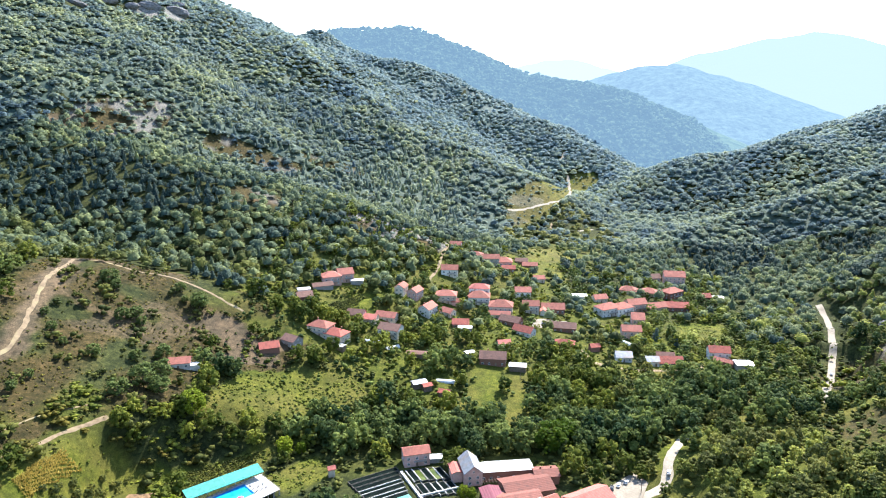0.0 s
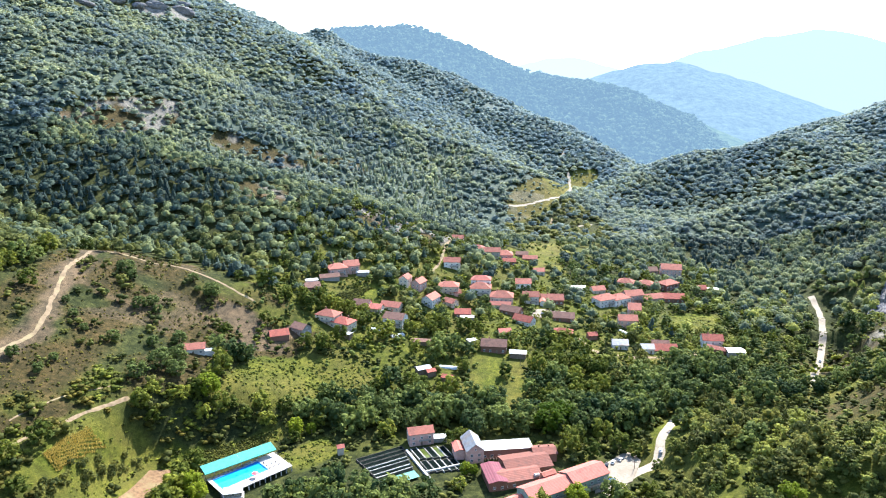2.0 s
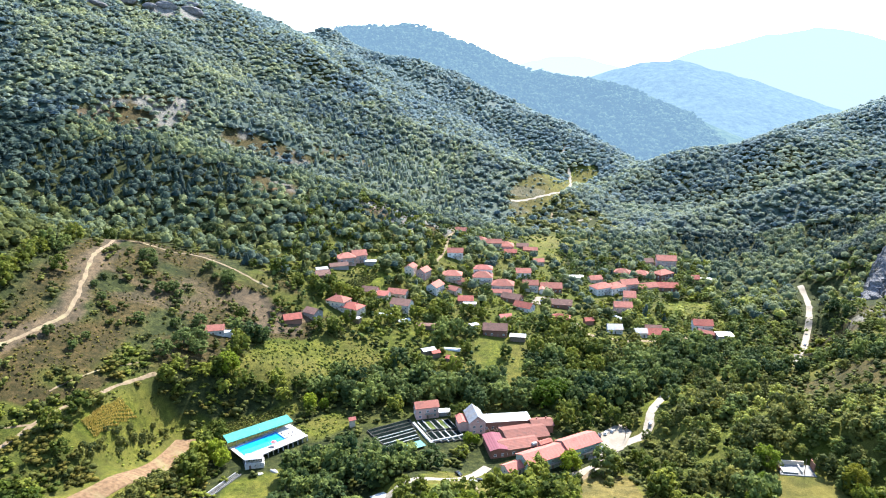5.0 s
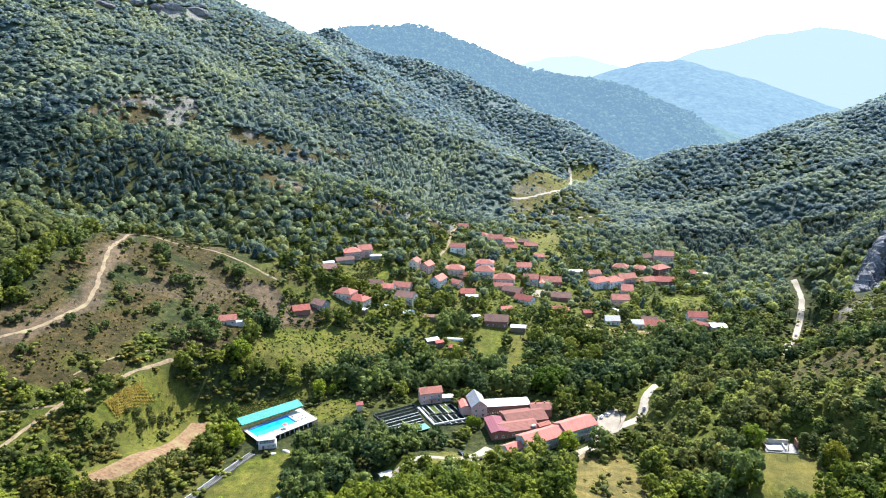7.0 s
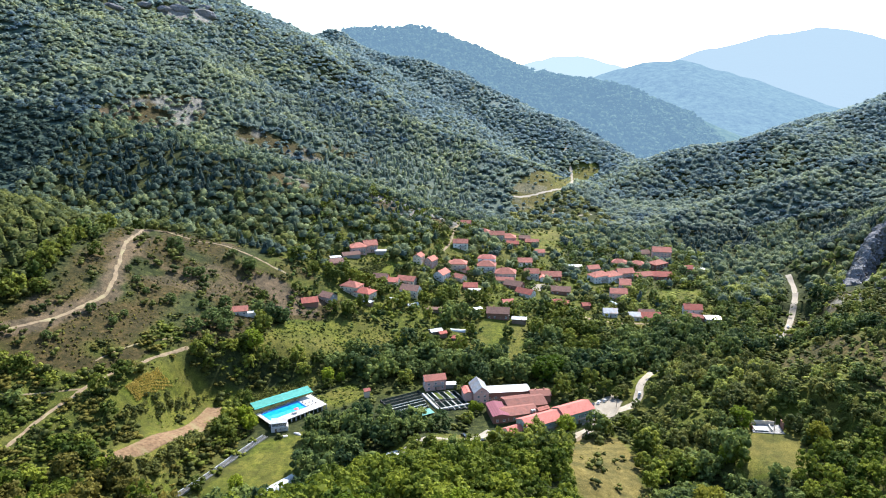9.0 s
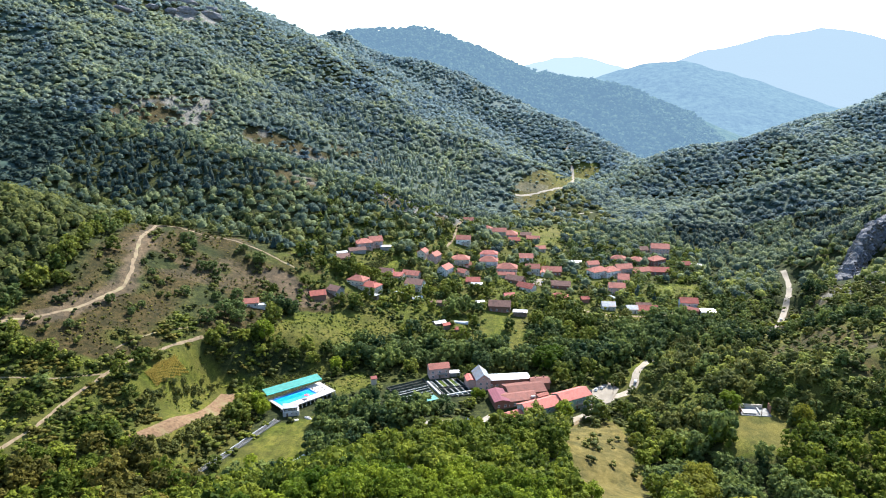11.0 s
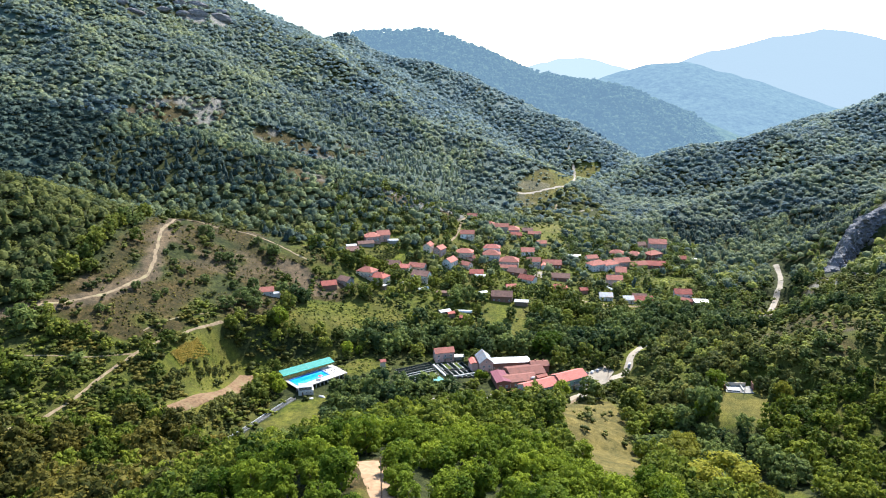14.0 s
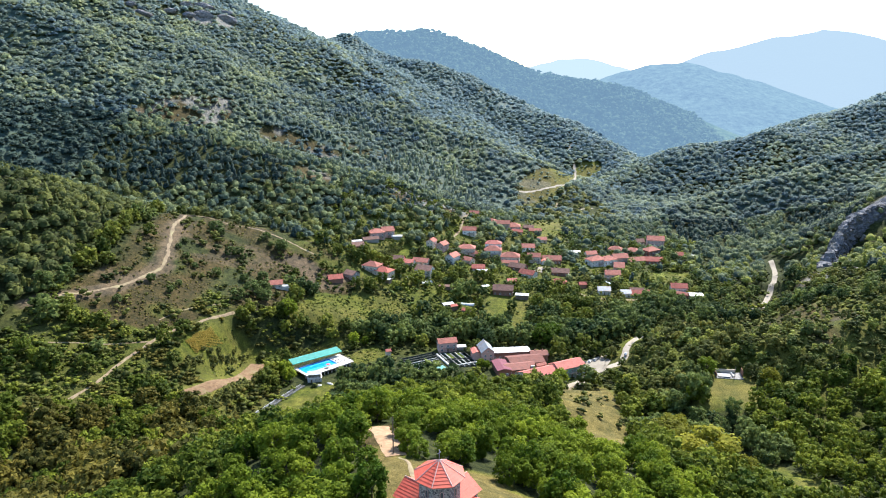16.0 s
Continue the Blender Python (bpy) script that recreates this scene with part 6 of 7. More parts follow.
def build_cliff():
    """A rib of rock: a broken steep face, a narrow crest and a rough back."""
    nodes = np.array([(338, 470, 10), (350, 482, 22), (362, 494, 32), (378, 512, 43), (390, 527, 55), (407, 540, 60), (424, 548, 62), (446, 556, 71), (478, 562, 88)], float)
    u = np.linspace(0, len(nodes) - 1.001, 90)
    k = u.astype(int)
    line = nodes[k] + (nodes[k + 1] - nodes[k]) * (u - k)[:, None]
    profile = [(-5 + 6 * (v / 21) ** 0.7, v / 21) for v in range(22)] + [(3.5, 1.0), (7, 0.93)] + [(7 + 11 * v / 10, 0.93 - 1.0 * v / 10) for v in range(1, 11)]
    g = np.random.default_rng(9)
    rows = []
    for j, (back, rise) in enumerate(profile):
        x, y = line[:, 0] - back * 0.45, line[:, 1] + back
        low = ground(x, y) - 1.5
        crest = line[:, 2] + 3.5 * vnoise(u * 9, u * 0 + 3, 3.0) + 1.5 * vnoise(u * 30, u * 0 + 8, 3.0)
        z = low + (np.maximum(crest, low + 2) - low) * max(rise, 0) * smooth(0, 0.9, u)
        rough = 3.4 * np.abs(vnoise(u * 12 + rise * 3, rise * 14 - u * 4, 3.0)) + 1.8 * vnoise(u * 30, rise * 30, 2.5) + 0.8 * g.normal(size=len(u)) + 1.4 * ((rise * 9 + u * 2.2) % 1.0 > 0.6)
        rows.append(np.stack([x + rough * 0.4, y - rough, z + 0.5 * g.normal(size=len(u))], -1))
    v = np.stack(rows, 1)
    n, m = v.shape[:2]
    i = np.arange(n * m).reshape(n, m)
    f = np.stack([i[:-1, :-1].ravel(), i[1:, :-1].ravel(), i[1:, 1:].ravel(), i[:-1, 1:].ravel()], 1)
    tagged(new("cliff", mesh_from("cliff", v.reshape(-1, 3), f, CRAG.m)), "shaded grey cliff rib above the river road", "cliff")
    for x, y, _ in nodes:
        KEEP_CLEAR.append((float(x), float(y) - 4, 8))
        KEEP_CLEAR.append((float(x) - 6, float(y) - 15, 9))
        KEEP_CLEAR.append((float(x), float(y) + 8, 8))


def build_crags():
    """Ledges and outcrops round the foot of the cliff."""
    g = random.Random(4)
    for k in range(14):
        x, y = g.uniform(338, 376), g.uniform(468, 500)
        crag(x, y, g.uniform(4, 7), g.uniform(3, 4), g.uniform(2.5, 4.5), g.uniform(20, 60), k + 1)
    for x, y in ((352, 452), (338, 428), (344, 438), (410, 528), (440, 542), (470, 548)):
        crag(x, y, g.uniform(5, 8), g.uniform(3, 5), g.uniform(3, 5), g.uniform(0, 70), int(x))
    for x, y in ((-550, 1135), (-536, 1229), (-483, 1263), (-462, 1338), (-521, 1281), (-575, 1149), (-505, 1245), (-448, 1290), (-500, 1320)):
        crag(x, y, g.uniform(14, 26), g.uniform(6, 10), g.uniform(6, 10), g.uniform(-10, 40), int(-x), label="weathered grey outcrop high on the mountainside")


build_cliff()
build_crags()


# ---- trees ----
def trunk_mesh(seed):
    """A tapered trunk with a few limbs, for a tree about 1 high."""
    g = random.Random(seed)
    bm = bmesh.new()
    pts, p = [], Vector((0, 0, -0.06))
    for i in range(6):
        pts.append(p.copy())
        p = p + Vector((g.uniform(-0.015, 0.015), g.uniform(-0.015, 0.015), 0.12))
    for i, (a, b) in enumerate(zip(pts, pts[1:])):
        m = Matrix.Translation((a + b) / 2) @ (b - a).to_track_quat("Z", "Y").to_matrix().to_4x4()
        bmesh.ops.create_cone(bm, cap_ends=False, segments=7, radius1=0.030 - 0.004 * i, radius2=0.026 - 0.004 * i, depth=(b - a).length * 1.04, matrix=m)
    for i in range(6):
        a = pts[2 + i % 3]
        t = i * 1.05 + g.random()
        b = a + Vector((math.cos(t) * 0.22, math.sin(t) * 0.22, 0.20 + 0.1 * g.random()))
        m = Matrix.Translation((a + b) / 2) @ (b - a).to_track_quat("Z", "Y").to_matrix().to_4x4()
        bmesh.ops.create_cone(bm, cap_ends=False, segments=5, radius1=0.014, radius2=0.005, depth=(b - a).length, matrix=m)
    me = bpy.data.meshes.new("trunk")
    bm.to_mesh(me)
    bm.free()
    me.materials.append(BARK)
    return me


def crown_mesh(seed, leaves, leaf, material, clumps):
    me = mesh_from("crown", *leafy(leaves, leaf, seed, clumps), material)
    me.attributes.new("tone", "FLOAT", "POINT").data.foreach_set("value", np.full(len(me.vertices), 0.5, np.float32))
    return me


TRUNKS = [trunk_mesh(s) for s in range(4)]
CROWNS = [crown_mesh(40 + s, 1250, 0.044, LEAF_NEAR, 30) for s in range(6)]
CROWNS_YELLOW = [crown_mesh(60 + s, 2400, 0.030, LEAF_YELLOW, 34) for s in range(3)]
CROWNS_DARK = [crown_mesh(50 + s, 900, 0.050, LEAF_DARK, 28) for s in range(4)]
PLACED = []


def tree(x, y, size, tall, crowns, label, g, group="trees on the chapel hill"):
    ob = new("tree")
    ob.empty_display_size = 0.5
    ob.matrix_basis = Matrix.LocRotScale((x, y, float(ground(x, y)) - 0.3), Euler((0, 0, g.random() * 6.28)), (size, size, size * tall))
    tagged(ob, label, "tree", group)
    part("trunk", TRUNKS[g.randrange(len(TRUNKS))], None, ob)
    part("crown", crowns[g.randrange(len(crowns))], None, ob)
    PLACED.append((x, y, size * 0.42))


def build_near_trees():
    g = random.Random(11)
    # single trees that stand out
    for x, y, s, yellow in ((90, 84, 27, 1), (93, 140, 24, 1), (108, 172, 17, 1), (102, 80, 13, 1), (45, 108, 10, 0), (66, 252, 5, 0),
                            (66, 270, 13, 0), (15, 298, 7, 0), (19, 297, 6, 0), (64, 340, 19, 0), (72, 346, 18, 0), (-118, 283, 12, 0),
                            (-113, 276, 10, 0), (-78, 336, 10, 0), (-70, 338, 7, 0), (-104, 216, 9, 0), (-128, 345, 16, 0), (146, 232, 13, 0),
                            (136, 214, 9, 0), (128, 205, 9, 0), (175, 214, 12, 1)):
        tree(x, y, s, 0.66 if s > 22 else 0.9 if s > 12 else 1.05, CROWNS_YELLOW if yellow else CROWNS,
             "broad walnut tree with yellowing leaves" if yellow else "leafy green tree standing alone", g, "single trees")
    for x, y, s in SPUR_TREES:
        tree(x, y, s, 0.85, CROWNS_DARK, "dark green oak standing on the dry spur", g, "trees on the spur")
    x, y, r, q = scatter(-250, 330, -70, 205, 7.6, 21)
    d = forest_density(x, y) * (np.abs(x) < 40 + 0.74 * (y + 110))
    ok = np.flatnonzero(r < d)
    # those nearest the chapel crest are trees of their own
    order = ok[np.argsort(np.hypot((x[ok] + 5) * 1.0, (y[ok] - 25) * 0.85))]
    count = 0
    rest = []
    for i in order:
        s = 5.8 + 4.4 * q.random()
        if any(math.hypot(x[i] - a, y[i] - b) < c for a, b, c in PLACED[:21]):
            continue
        if count < 270:
            tree(float(x[i]), float(y[i]), s, 0.85 + 0.35 * g.random(), CROWNS, "young oak with dense bright green leaves", g)
            count += 1
        else:
            rest.append(i)
    return x[rest], y[rest]


SPUR_TREES = [(-210, 441, 13), (-171, 457, 9), (-155, 445, 14), (-183, 413, 10), (-188, 405, 11), (-178, 408, 8), (-186, 362, 9), (-156, 351, 15),
              (-162, 335, 13), (-150, 362, 14), (-156, 382, 11), (-168, 372, 8), (-218, 320, 8), (-202, 328, 6), (-203, 315, 7), (-225, 282, 7),
              (-212, 371, 7), (-202, 362, 6), (-221, 382, 6), (-209, 406, 5), (-165, 447, 6), (-205, 436, 9), (-216, 446, 8), (-146, 348, 12)]


def tuft(seed, leaves=22, leaf=0.20, pointed=False):
    """A far tree: a loose crown of leaf sprays turned up to even out shading as haze would, or a pointed one for a
    conifer, about 1 wide and 1 high.
    """
    g = np.random.default_rng(seed)
    d = g.normal(size=(leaves, 3))
    d[:, 2] = np.abs(d[:, 2]) - 0.15
    d /= np.linalg.norm(d, axis=1)[:, None]
    if pointed:
        u = g.random((leaves, 1)) ** 1.4
        c = np.concatenate([d[:, :2] * 0.34 * (1 - 0.9 * u), 0.1 + 0.9 * u], 1)
    else:
        a = np.arctan2(d[:, 1], d[:, 0])
        lobe = 1 + 0.14 * np.cos(3 * a + g.random() * 6.3) + 0.10 * np.cos(2 * a + g.random() * 6.3)
        c = d * (0.42, 0.42, 0.46) * (lobe * (0.75 + 0.35 * g.random(leaves)))[:, None] + (0, 0, 0.46)
    n = 0.45 * d + (0, 0, 0.75) + 0.3 * g.normal(size=c.shape)
    n /= np.linalg.norm(n, axis=1)[:, None]
    t = np.cross(n, g.normal(size=c.shape))
    t /= np.linalg.norm(t, axis=1)[:, None]
    b = np.cross(n, t)
    s = leaf * (0.7 + 0.6 * g.random((leaves, 1)))
    spray = np.stack([c + t * s, c - t * s * 0.5 + b * s * 0.8, c - t * s * 0.5 - b * s * 0.8], 1).reshape(-1, 3)
    # the closed heart of the crown: a top and two rings of five
    a = np.arange(5) * 1.2566
    heart = [(0, 0, 0.98 if pointed else 0.86)]
    for r, z, turn in ((0.17, 0.55, 0.0), (0.30, 0.12, 0.63)) if pointed else ((0.30, 0.70, 0.0), (0.44, 0.40, 0.63)):
        rr = r * (0.85 + 0.3 * g.random(5))
        heart += list(zip(rr * np.cos(a + turn), rr * np.sin(a + turn), z + 0.05 * g.normal(size=5)))
    n0 = leaves * 3
    hf = [(n0, n0 + 1 + i, n0 + 1 + (i + 1) % 5) for i in range(5)]
    for i in range(5):
        p, q = n0 + 1 + i, n0 + 1 + (i + 1) % 5
        hf += [(p, p + 5, q), (q, p + 5, q + 5)]
    return np.concatenate([spray, np.array(heart)]), np.concatenate([np.arange(n0).reshape(-1, 3), np.array(hf)])


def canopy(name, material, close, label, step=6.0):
    """A filler between the far trees, darkened for the shade there: one lumpy sheet of leaves with clearings left open.
    """
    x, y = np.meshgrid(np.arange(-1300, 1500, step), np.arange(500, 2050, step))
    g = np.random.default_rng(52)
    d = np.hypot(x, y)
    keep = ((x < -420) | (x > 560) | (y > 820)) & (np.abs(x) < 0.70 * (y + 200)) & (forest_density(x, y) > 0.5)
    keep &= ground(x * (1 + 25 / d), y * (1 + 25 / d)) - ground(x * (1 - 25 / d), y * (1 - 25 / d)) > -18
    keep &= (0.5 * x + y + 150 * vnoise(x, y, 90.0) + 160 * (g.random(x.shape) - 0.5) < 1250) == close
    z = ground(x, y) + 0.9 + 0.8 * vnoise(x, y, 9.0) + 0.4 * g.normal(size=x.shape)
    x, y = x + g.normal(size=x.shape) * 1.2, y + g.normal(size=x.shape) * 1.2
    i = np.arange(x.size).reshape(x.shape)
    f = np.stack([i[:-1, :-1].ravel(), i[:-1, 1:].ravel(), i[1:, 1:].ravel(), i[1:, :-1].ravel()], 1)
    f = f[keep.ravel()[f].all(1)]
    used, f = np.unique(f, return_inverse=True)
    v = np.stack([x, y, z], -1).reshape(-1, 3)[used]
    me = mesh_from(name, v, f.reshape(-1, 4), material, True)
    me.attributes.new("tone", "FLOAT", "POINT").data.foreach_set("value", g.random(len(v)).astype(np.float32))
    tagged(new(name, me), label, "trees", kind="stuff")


def build_woods():
    nx, ny = build_near_trees()
    shapes = [leafy(350, 0.073, 80 + s, 18) for s in range(6)]
    big = [leafy(290, 0.078, 90 + s, 17) for s in range(6)]
    # trees in this mask get darker leaves in place of shade
    shade_mask = (blob(nx, ny, 118, 150, 34, 55) > 0.3) | (blob(nx, ny, -70, 178, 45, 30, 25) > 0.4) & (nx < -50)
    g = np.random.default_rng(3)
    west = (nx < -100 + 25 * vnoise(nx, ny, 30.0)) & (blob(nx, ny, -150, 120, 60, 75) > 0.2) & (vnoise(nx, ny, 16.0) < 0.35)
    for name, k, material, label in (("hill_wood", ~west & ~shade_mask, LEAF_HILL, "dense wood of young oaks on the hill"),
                                     ("hollow_wood", ~west & shade_mask, LEAF_DARK, "dark shaded trees in the hollow"),
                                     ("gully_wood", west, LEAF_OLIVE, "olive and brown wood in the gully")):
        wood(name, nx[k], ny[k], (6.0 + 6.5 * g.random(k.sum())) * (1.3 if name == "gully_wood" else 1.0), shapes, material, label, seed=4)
    # valley trees
    x, y, r, g = scatter(-260, 330, 205, 480, 7.4, 31)
    k = (r < forest_density(x, y) * 0.95)
    x, y = x[k], y[k]
    belt = (near_line(x, y, BELT) < 20) | (blob(x, y, -42, 266, 50, 22, 5) > 0.3) | (blob(x, y, -62, 240, 24, 38, 20) > 0.3) | (blob(x, y, 210, 400, 60, 60) > 0.3)
    belt |= vnoise(x, y, 26.0) > 0.45
    light = g.random(len(x)) < 0.68
    for name, m, lo, material, label in (("dark_trees", belt, 9.5, LEAF_DARK, "tall dark green trees along the stream and field edges"),
                                         ("valley_trees", ~belt & (x < 110), 7.5, LEAF_MID, "lighter green trees across the valley floor"),
                                         ("bank_trees", ~belt & (x >= 110) & ~light, 6.5, LEAF_OAK, "olive green trees on the eastern bank"),
                                         ("bank_bushes", ~belt & (x >= 110) & light, 4.5, LEAF_BANK, "bright low trees and bushes on the eastern bank")):
        wood(name, x[m], y[m], (lo + 6 * g.random(m.sum())) * np.where(x[m] > 190, 0.72, 1.0), big, material, label, seed=5)
    # slopes within half a kilometre
    x, y, r, g = scatter(-420, 560, 100, 820, 7.8, 41)
    inner = (x > -260) & (x < 330) & (y < 480) | ((x > -270) & (x < 190) & (y < 205))
    k = ~inner & (np.abs(x) < 0.75 * (y + 160)) & (r < forest_density(x, y) * 0.92)
    x, y = x[k], y[k]
    # the ovals darken shaded slopes by leaf colour; the noise patches are random
    shaded_pines = (blob(x, y, -340, 655, 150, 52, -12) > 0.4) | (blob(x, y, 350, 790, 60, 60) > 0.4) | (vnoise(x, y, 44.0) > 0.55)
    close = (y + 200 * (g.random(len(x)) - 0.5) < 520 + 30 * vnoise(x, y, 35.0)) & ~shaded_pines
    for name, m, material, label in (("flank_wood", close & (x < 150), LEAF_FLANK, "bright green oak wood on the flanks of the spur"), ("cliff_wood", close & (x >= 150), LEAF_BANK, "yellow-green wood on the slopes below the cliff"), ("slope_wood", ~shaded_pines & ~close, LEAF_WOOD, "mixed green wood on the valley slopes"), ("pine_wood", shaded_pines, LEAF_PINE_SHADE, "dark stands of pine on the shaded slopes")):
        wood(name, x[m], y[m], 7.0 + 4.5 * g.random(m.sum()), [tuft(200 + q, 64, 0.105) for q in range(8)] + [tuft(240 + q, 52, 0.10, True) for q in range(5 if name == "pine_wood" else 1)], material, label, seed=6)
    x, y, r, g = scatter(-1300, 1500, 500, 2050, 7.9, 51)
    out = ((x < -420) | (x > 560) | (y > 820)) & (np.abs(x) < 0.70 * (y + 200))
    d = np.hypot(x, y)
    falls = ground(x * (1 + 25 / d), y * (1 + 25 / d)) - ground(x * (1 - 25 / d), y * (1 - 25 / d)) < -14
    k = out & ~falls & (r < forest_density(x, y))
    x, y = x[k], y[k]
    west = x + 160 * vnoise(x, y, 190.0) + 420 * (g.random(len(x)) - 0.5) < 60
    pale = x * 0.15 + y + 420 * (g.random(len(x)) - 0.5) > 1300
    spare = (np.hypot(x, y) > 1500) & (g.random(len(x)) < 0.32)
    # darker leaf colour here in place of shade on the steep slope
    dark = (blob(x, y, -480, 670, 130, 85) > 0.4)
    floor_ = (blob(x, y, 165, 860, 70, 170, -15) > 0.3) & (g.random(len(x)) < 0.55)
    low = (np.hypot(x, y) + 420 * (g.random(len(x)) - 0.5) < 1010 + 60 * vnoise(x, y, 80.0)) & ~floor_ & ~dark
    west, pale, east = west & ~floor_ & ~low, pale & ~floor_ & ~low, ~west & ~floor_ & ~low
    # leaf colours turn bluer and paler with distance to imitate haze
    for name, m, material, label in (("far_pine_wood", dark, LEAF_PINE_SHADE, "dark pine stands on the steep far slopes"), ("high_wood", west & ~dark & ~pale, LEAF_HIGH_HAZE, "green woods covering the long western mountainside"), ("floor_wood", floor_ & ~dark, LEAF_OAK, "light green trees along the upper valley floor"), ("lower_wood", low, LEAF_LOWER_HAZE, "mixed green woods at the foot of the mountains"), ("far_wood", east & ~dark & ~pale, LEAF_FAR_HAZE, "blue-green woods covering the far mountain slopes"), ("crest_wood", pale & ~dark & ~spare, LEAF_DISTANT_HAZE, "pale woods along the far crests")):
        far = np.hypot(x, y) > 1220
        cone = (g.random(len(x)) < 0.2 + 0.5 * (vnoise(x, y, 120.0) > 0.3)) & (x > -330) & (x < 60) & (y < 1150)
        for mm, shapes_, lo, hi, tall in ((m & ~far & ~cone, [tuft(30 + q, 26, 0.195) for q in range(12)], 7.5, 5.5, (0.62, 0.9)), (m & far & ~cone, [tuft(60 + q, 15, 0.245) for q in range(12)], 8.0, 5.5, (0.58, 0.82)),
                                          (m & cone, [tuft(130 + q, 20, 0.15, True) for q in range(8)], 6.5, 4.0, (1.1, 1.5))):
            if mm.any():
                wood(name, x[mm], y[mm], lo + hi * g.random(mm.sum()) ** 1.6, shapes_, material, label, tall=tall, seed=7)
    x, y, r, g = scatter(85, 305, 900, 1275, 7.0, 57)
    k = in_poly(x, y, MEADOWS["far_meadow"]) & (r < 0.30 + 0.3 * vnoise(x, y, 24.0)) & (near_line(x, y, TRACKS["far_road"]) > 5)
    wood("far_bushes", x[k], y[k], 2.5 + 5.0 * g.random(k.sum()) ** 2, [tuft(90 + q, 14, 0.24) for q in range(6)], LEAF_FAR_HAZE, "scattered bushes on the far meadow", tall=(0.6, 0.9), seed=37, category="bushes")
    x, y, r, g = scatter(-470, 60, 590, 985, 6.0, 59)
    k = (cover(x, y)[0] > 0.35) & (r < 0.34 + 0.3 * vnoise(x, y, 21.0)) & (near_line(x, y, TRACKS["north_path"]) > 4)
    wood("clearing_scrub", x[k], y[k], 2.0 + 4.0 * g.random(k.sum()) ** 2, [tuft(100 + q, 16, 0.22) for q in range(6)], LEAF_LOWER_HAZE, "dark scrub dotted over the stony clearings", tall=(0.6, 0.95), seed=39, category="bushes")
    canopy("high_canopy", LEAF_GAP_SHADE, True, "closed leaf canopy of the nearer mountainsides")
    canopy("far_canopy", LEAF_GAP_SHADE_FAR, False, "closed leaf canopy of the far woods")
    # the wooded ridge behind
    xs, ys, zz = FAR_GRIDS["peak_ridge"]
    x, y, r, g = scatter(-700, 640, 1150, 2260, 10.5, 55)
    i, j = np.clip(np.searchsorted(xs, x), 0, len(xs) - 1), np.clip(np.searchsorted(ys, y), 0, len(ys) - 1)
    z = zz[j, i]
    k = (z > ground(x, y) - 4) & (r < 0.95)
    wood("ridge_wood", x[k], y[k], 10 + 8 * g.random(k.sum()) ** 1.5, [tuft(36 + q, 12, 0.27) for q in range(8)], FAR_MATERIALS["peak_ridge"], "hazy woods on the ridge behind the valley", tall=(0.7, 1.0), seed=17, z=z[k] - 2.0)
    # scrub on the bald spur and rough meadows
    x, y, r, g = scatter(-330, 120, 180, 520, 5.2, 61)
    dry, soil, rock, meadow = cover(x, y)
    near = np.minimum(near_line(x, y, TRACKS["spur_track"]), near_line(x, y, TRACKS["lower_track"]))
    k = (near > 3.0) & (r < 0.34 * ((dry > 0.3) & (x < -60)) * (1.0 + 1.2 * vnoise(x, y, 20.0)) + 0.5 * ((dry < 0.3) & (x < -110) & (y < 420)) + 0.24 * in_poly(x, y, MEADOWS["hill_strip"])) & (soil < 0.9)
    for bx_, by_, rr in KEEP_CLEAR:
        k &= np.hypot(x - bx_, y - by_) > rr * 0.8
    for n in ("lawn", "pool_field", "long_meadow", "side_lawn", "ploughed_field", "grass_strip"):
        k &= ~in_poly(x, y, MEADOWS[n])
    for p in SOIL.values():
        k &= ~in_poly(x, y, p)
    wood("scrub", x[k], y[k], 1.6 + 6.8 * g.random(k.sum()) ** 2.4, [mixed(3, 34, 0.11, 70 + s, 0.8) for s in range(4)], LEAF_SHRUB, "scattered scrub on dry slopes", tall=(0.6, 1.0), seed=8, category="bushes")
    # thicket under the valley trees and along the field edges
    x, y, r, g = scatter(-150, 350, 205, 560, 5.0, 67)
    d = forest_density(x, y)
    k = ((r < 0.75 * (d > 0.2)) | (r < 0.28 * clear_of(x, y))) & ((y < 420) | (x > 215))
    k |= (near_line(x, y, TRACKS["river_road"]) < 12) & (near_line(x, y, TRACKS["river_road"]) > 5) & (r < 0.6)
    wood("thicket", x[k], y[k], 2.0 + 3.0 * g.random(k.sum()), [clustered(3, 66 + s) for s in range(4)], LEAF_SHRUB, "brambles and bushes under the valley trees", tall=(0.6, 1.0), seed=18, category="bushes")
    x, y, r, g = scatter(150, 345, 180, 480, 4.6, 77)
    k = (r < 0.42 + 0.3 * vnoise(x, y, 15.0)) & clear_of(x, y)
    wood("bank_scrub", x[k], y[k], 2.0 + 3.4 * g.random(k.sum()) ** 1.5, [mixed(3, 30, 0.11, 166 + q, 0.85) for q in range(4)], LEAF_BANK, "yellow-green scrub on the sunny eastern bank", tall=(0.6, 0.95), seed=38, category="bushes")
    # brambles over the rough fields below the spur
    x, y, r, g = scatter(-262, -108, 150, 335, 3.7, 68)
    k = (r < 0.8 + 0.4 * vnoise(x, y, 18.0)) & (np.minimum(near_line(x, y, TRACKS["lower_track"]), near_line(x, y, TRACKS["side_track"])) > 2.2) & (cover(x, y)[0] < 0.4)
    k &= near_line(x, y, [(-160, 211), (-148, 248), (-140, 302)]) > 9
    k &= ~in_poly(x, y, [(-176, 260), (-168, 290), (-159, 292), (-166, 258)])
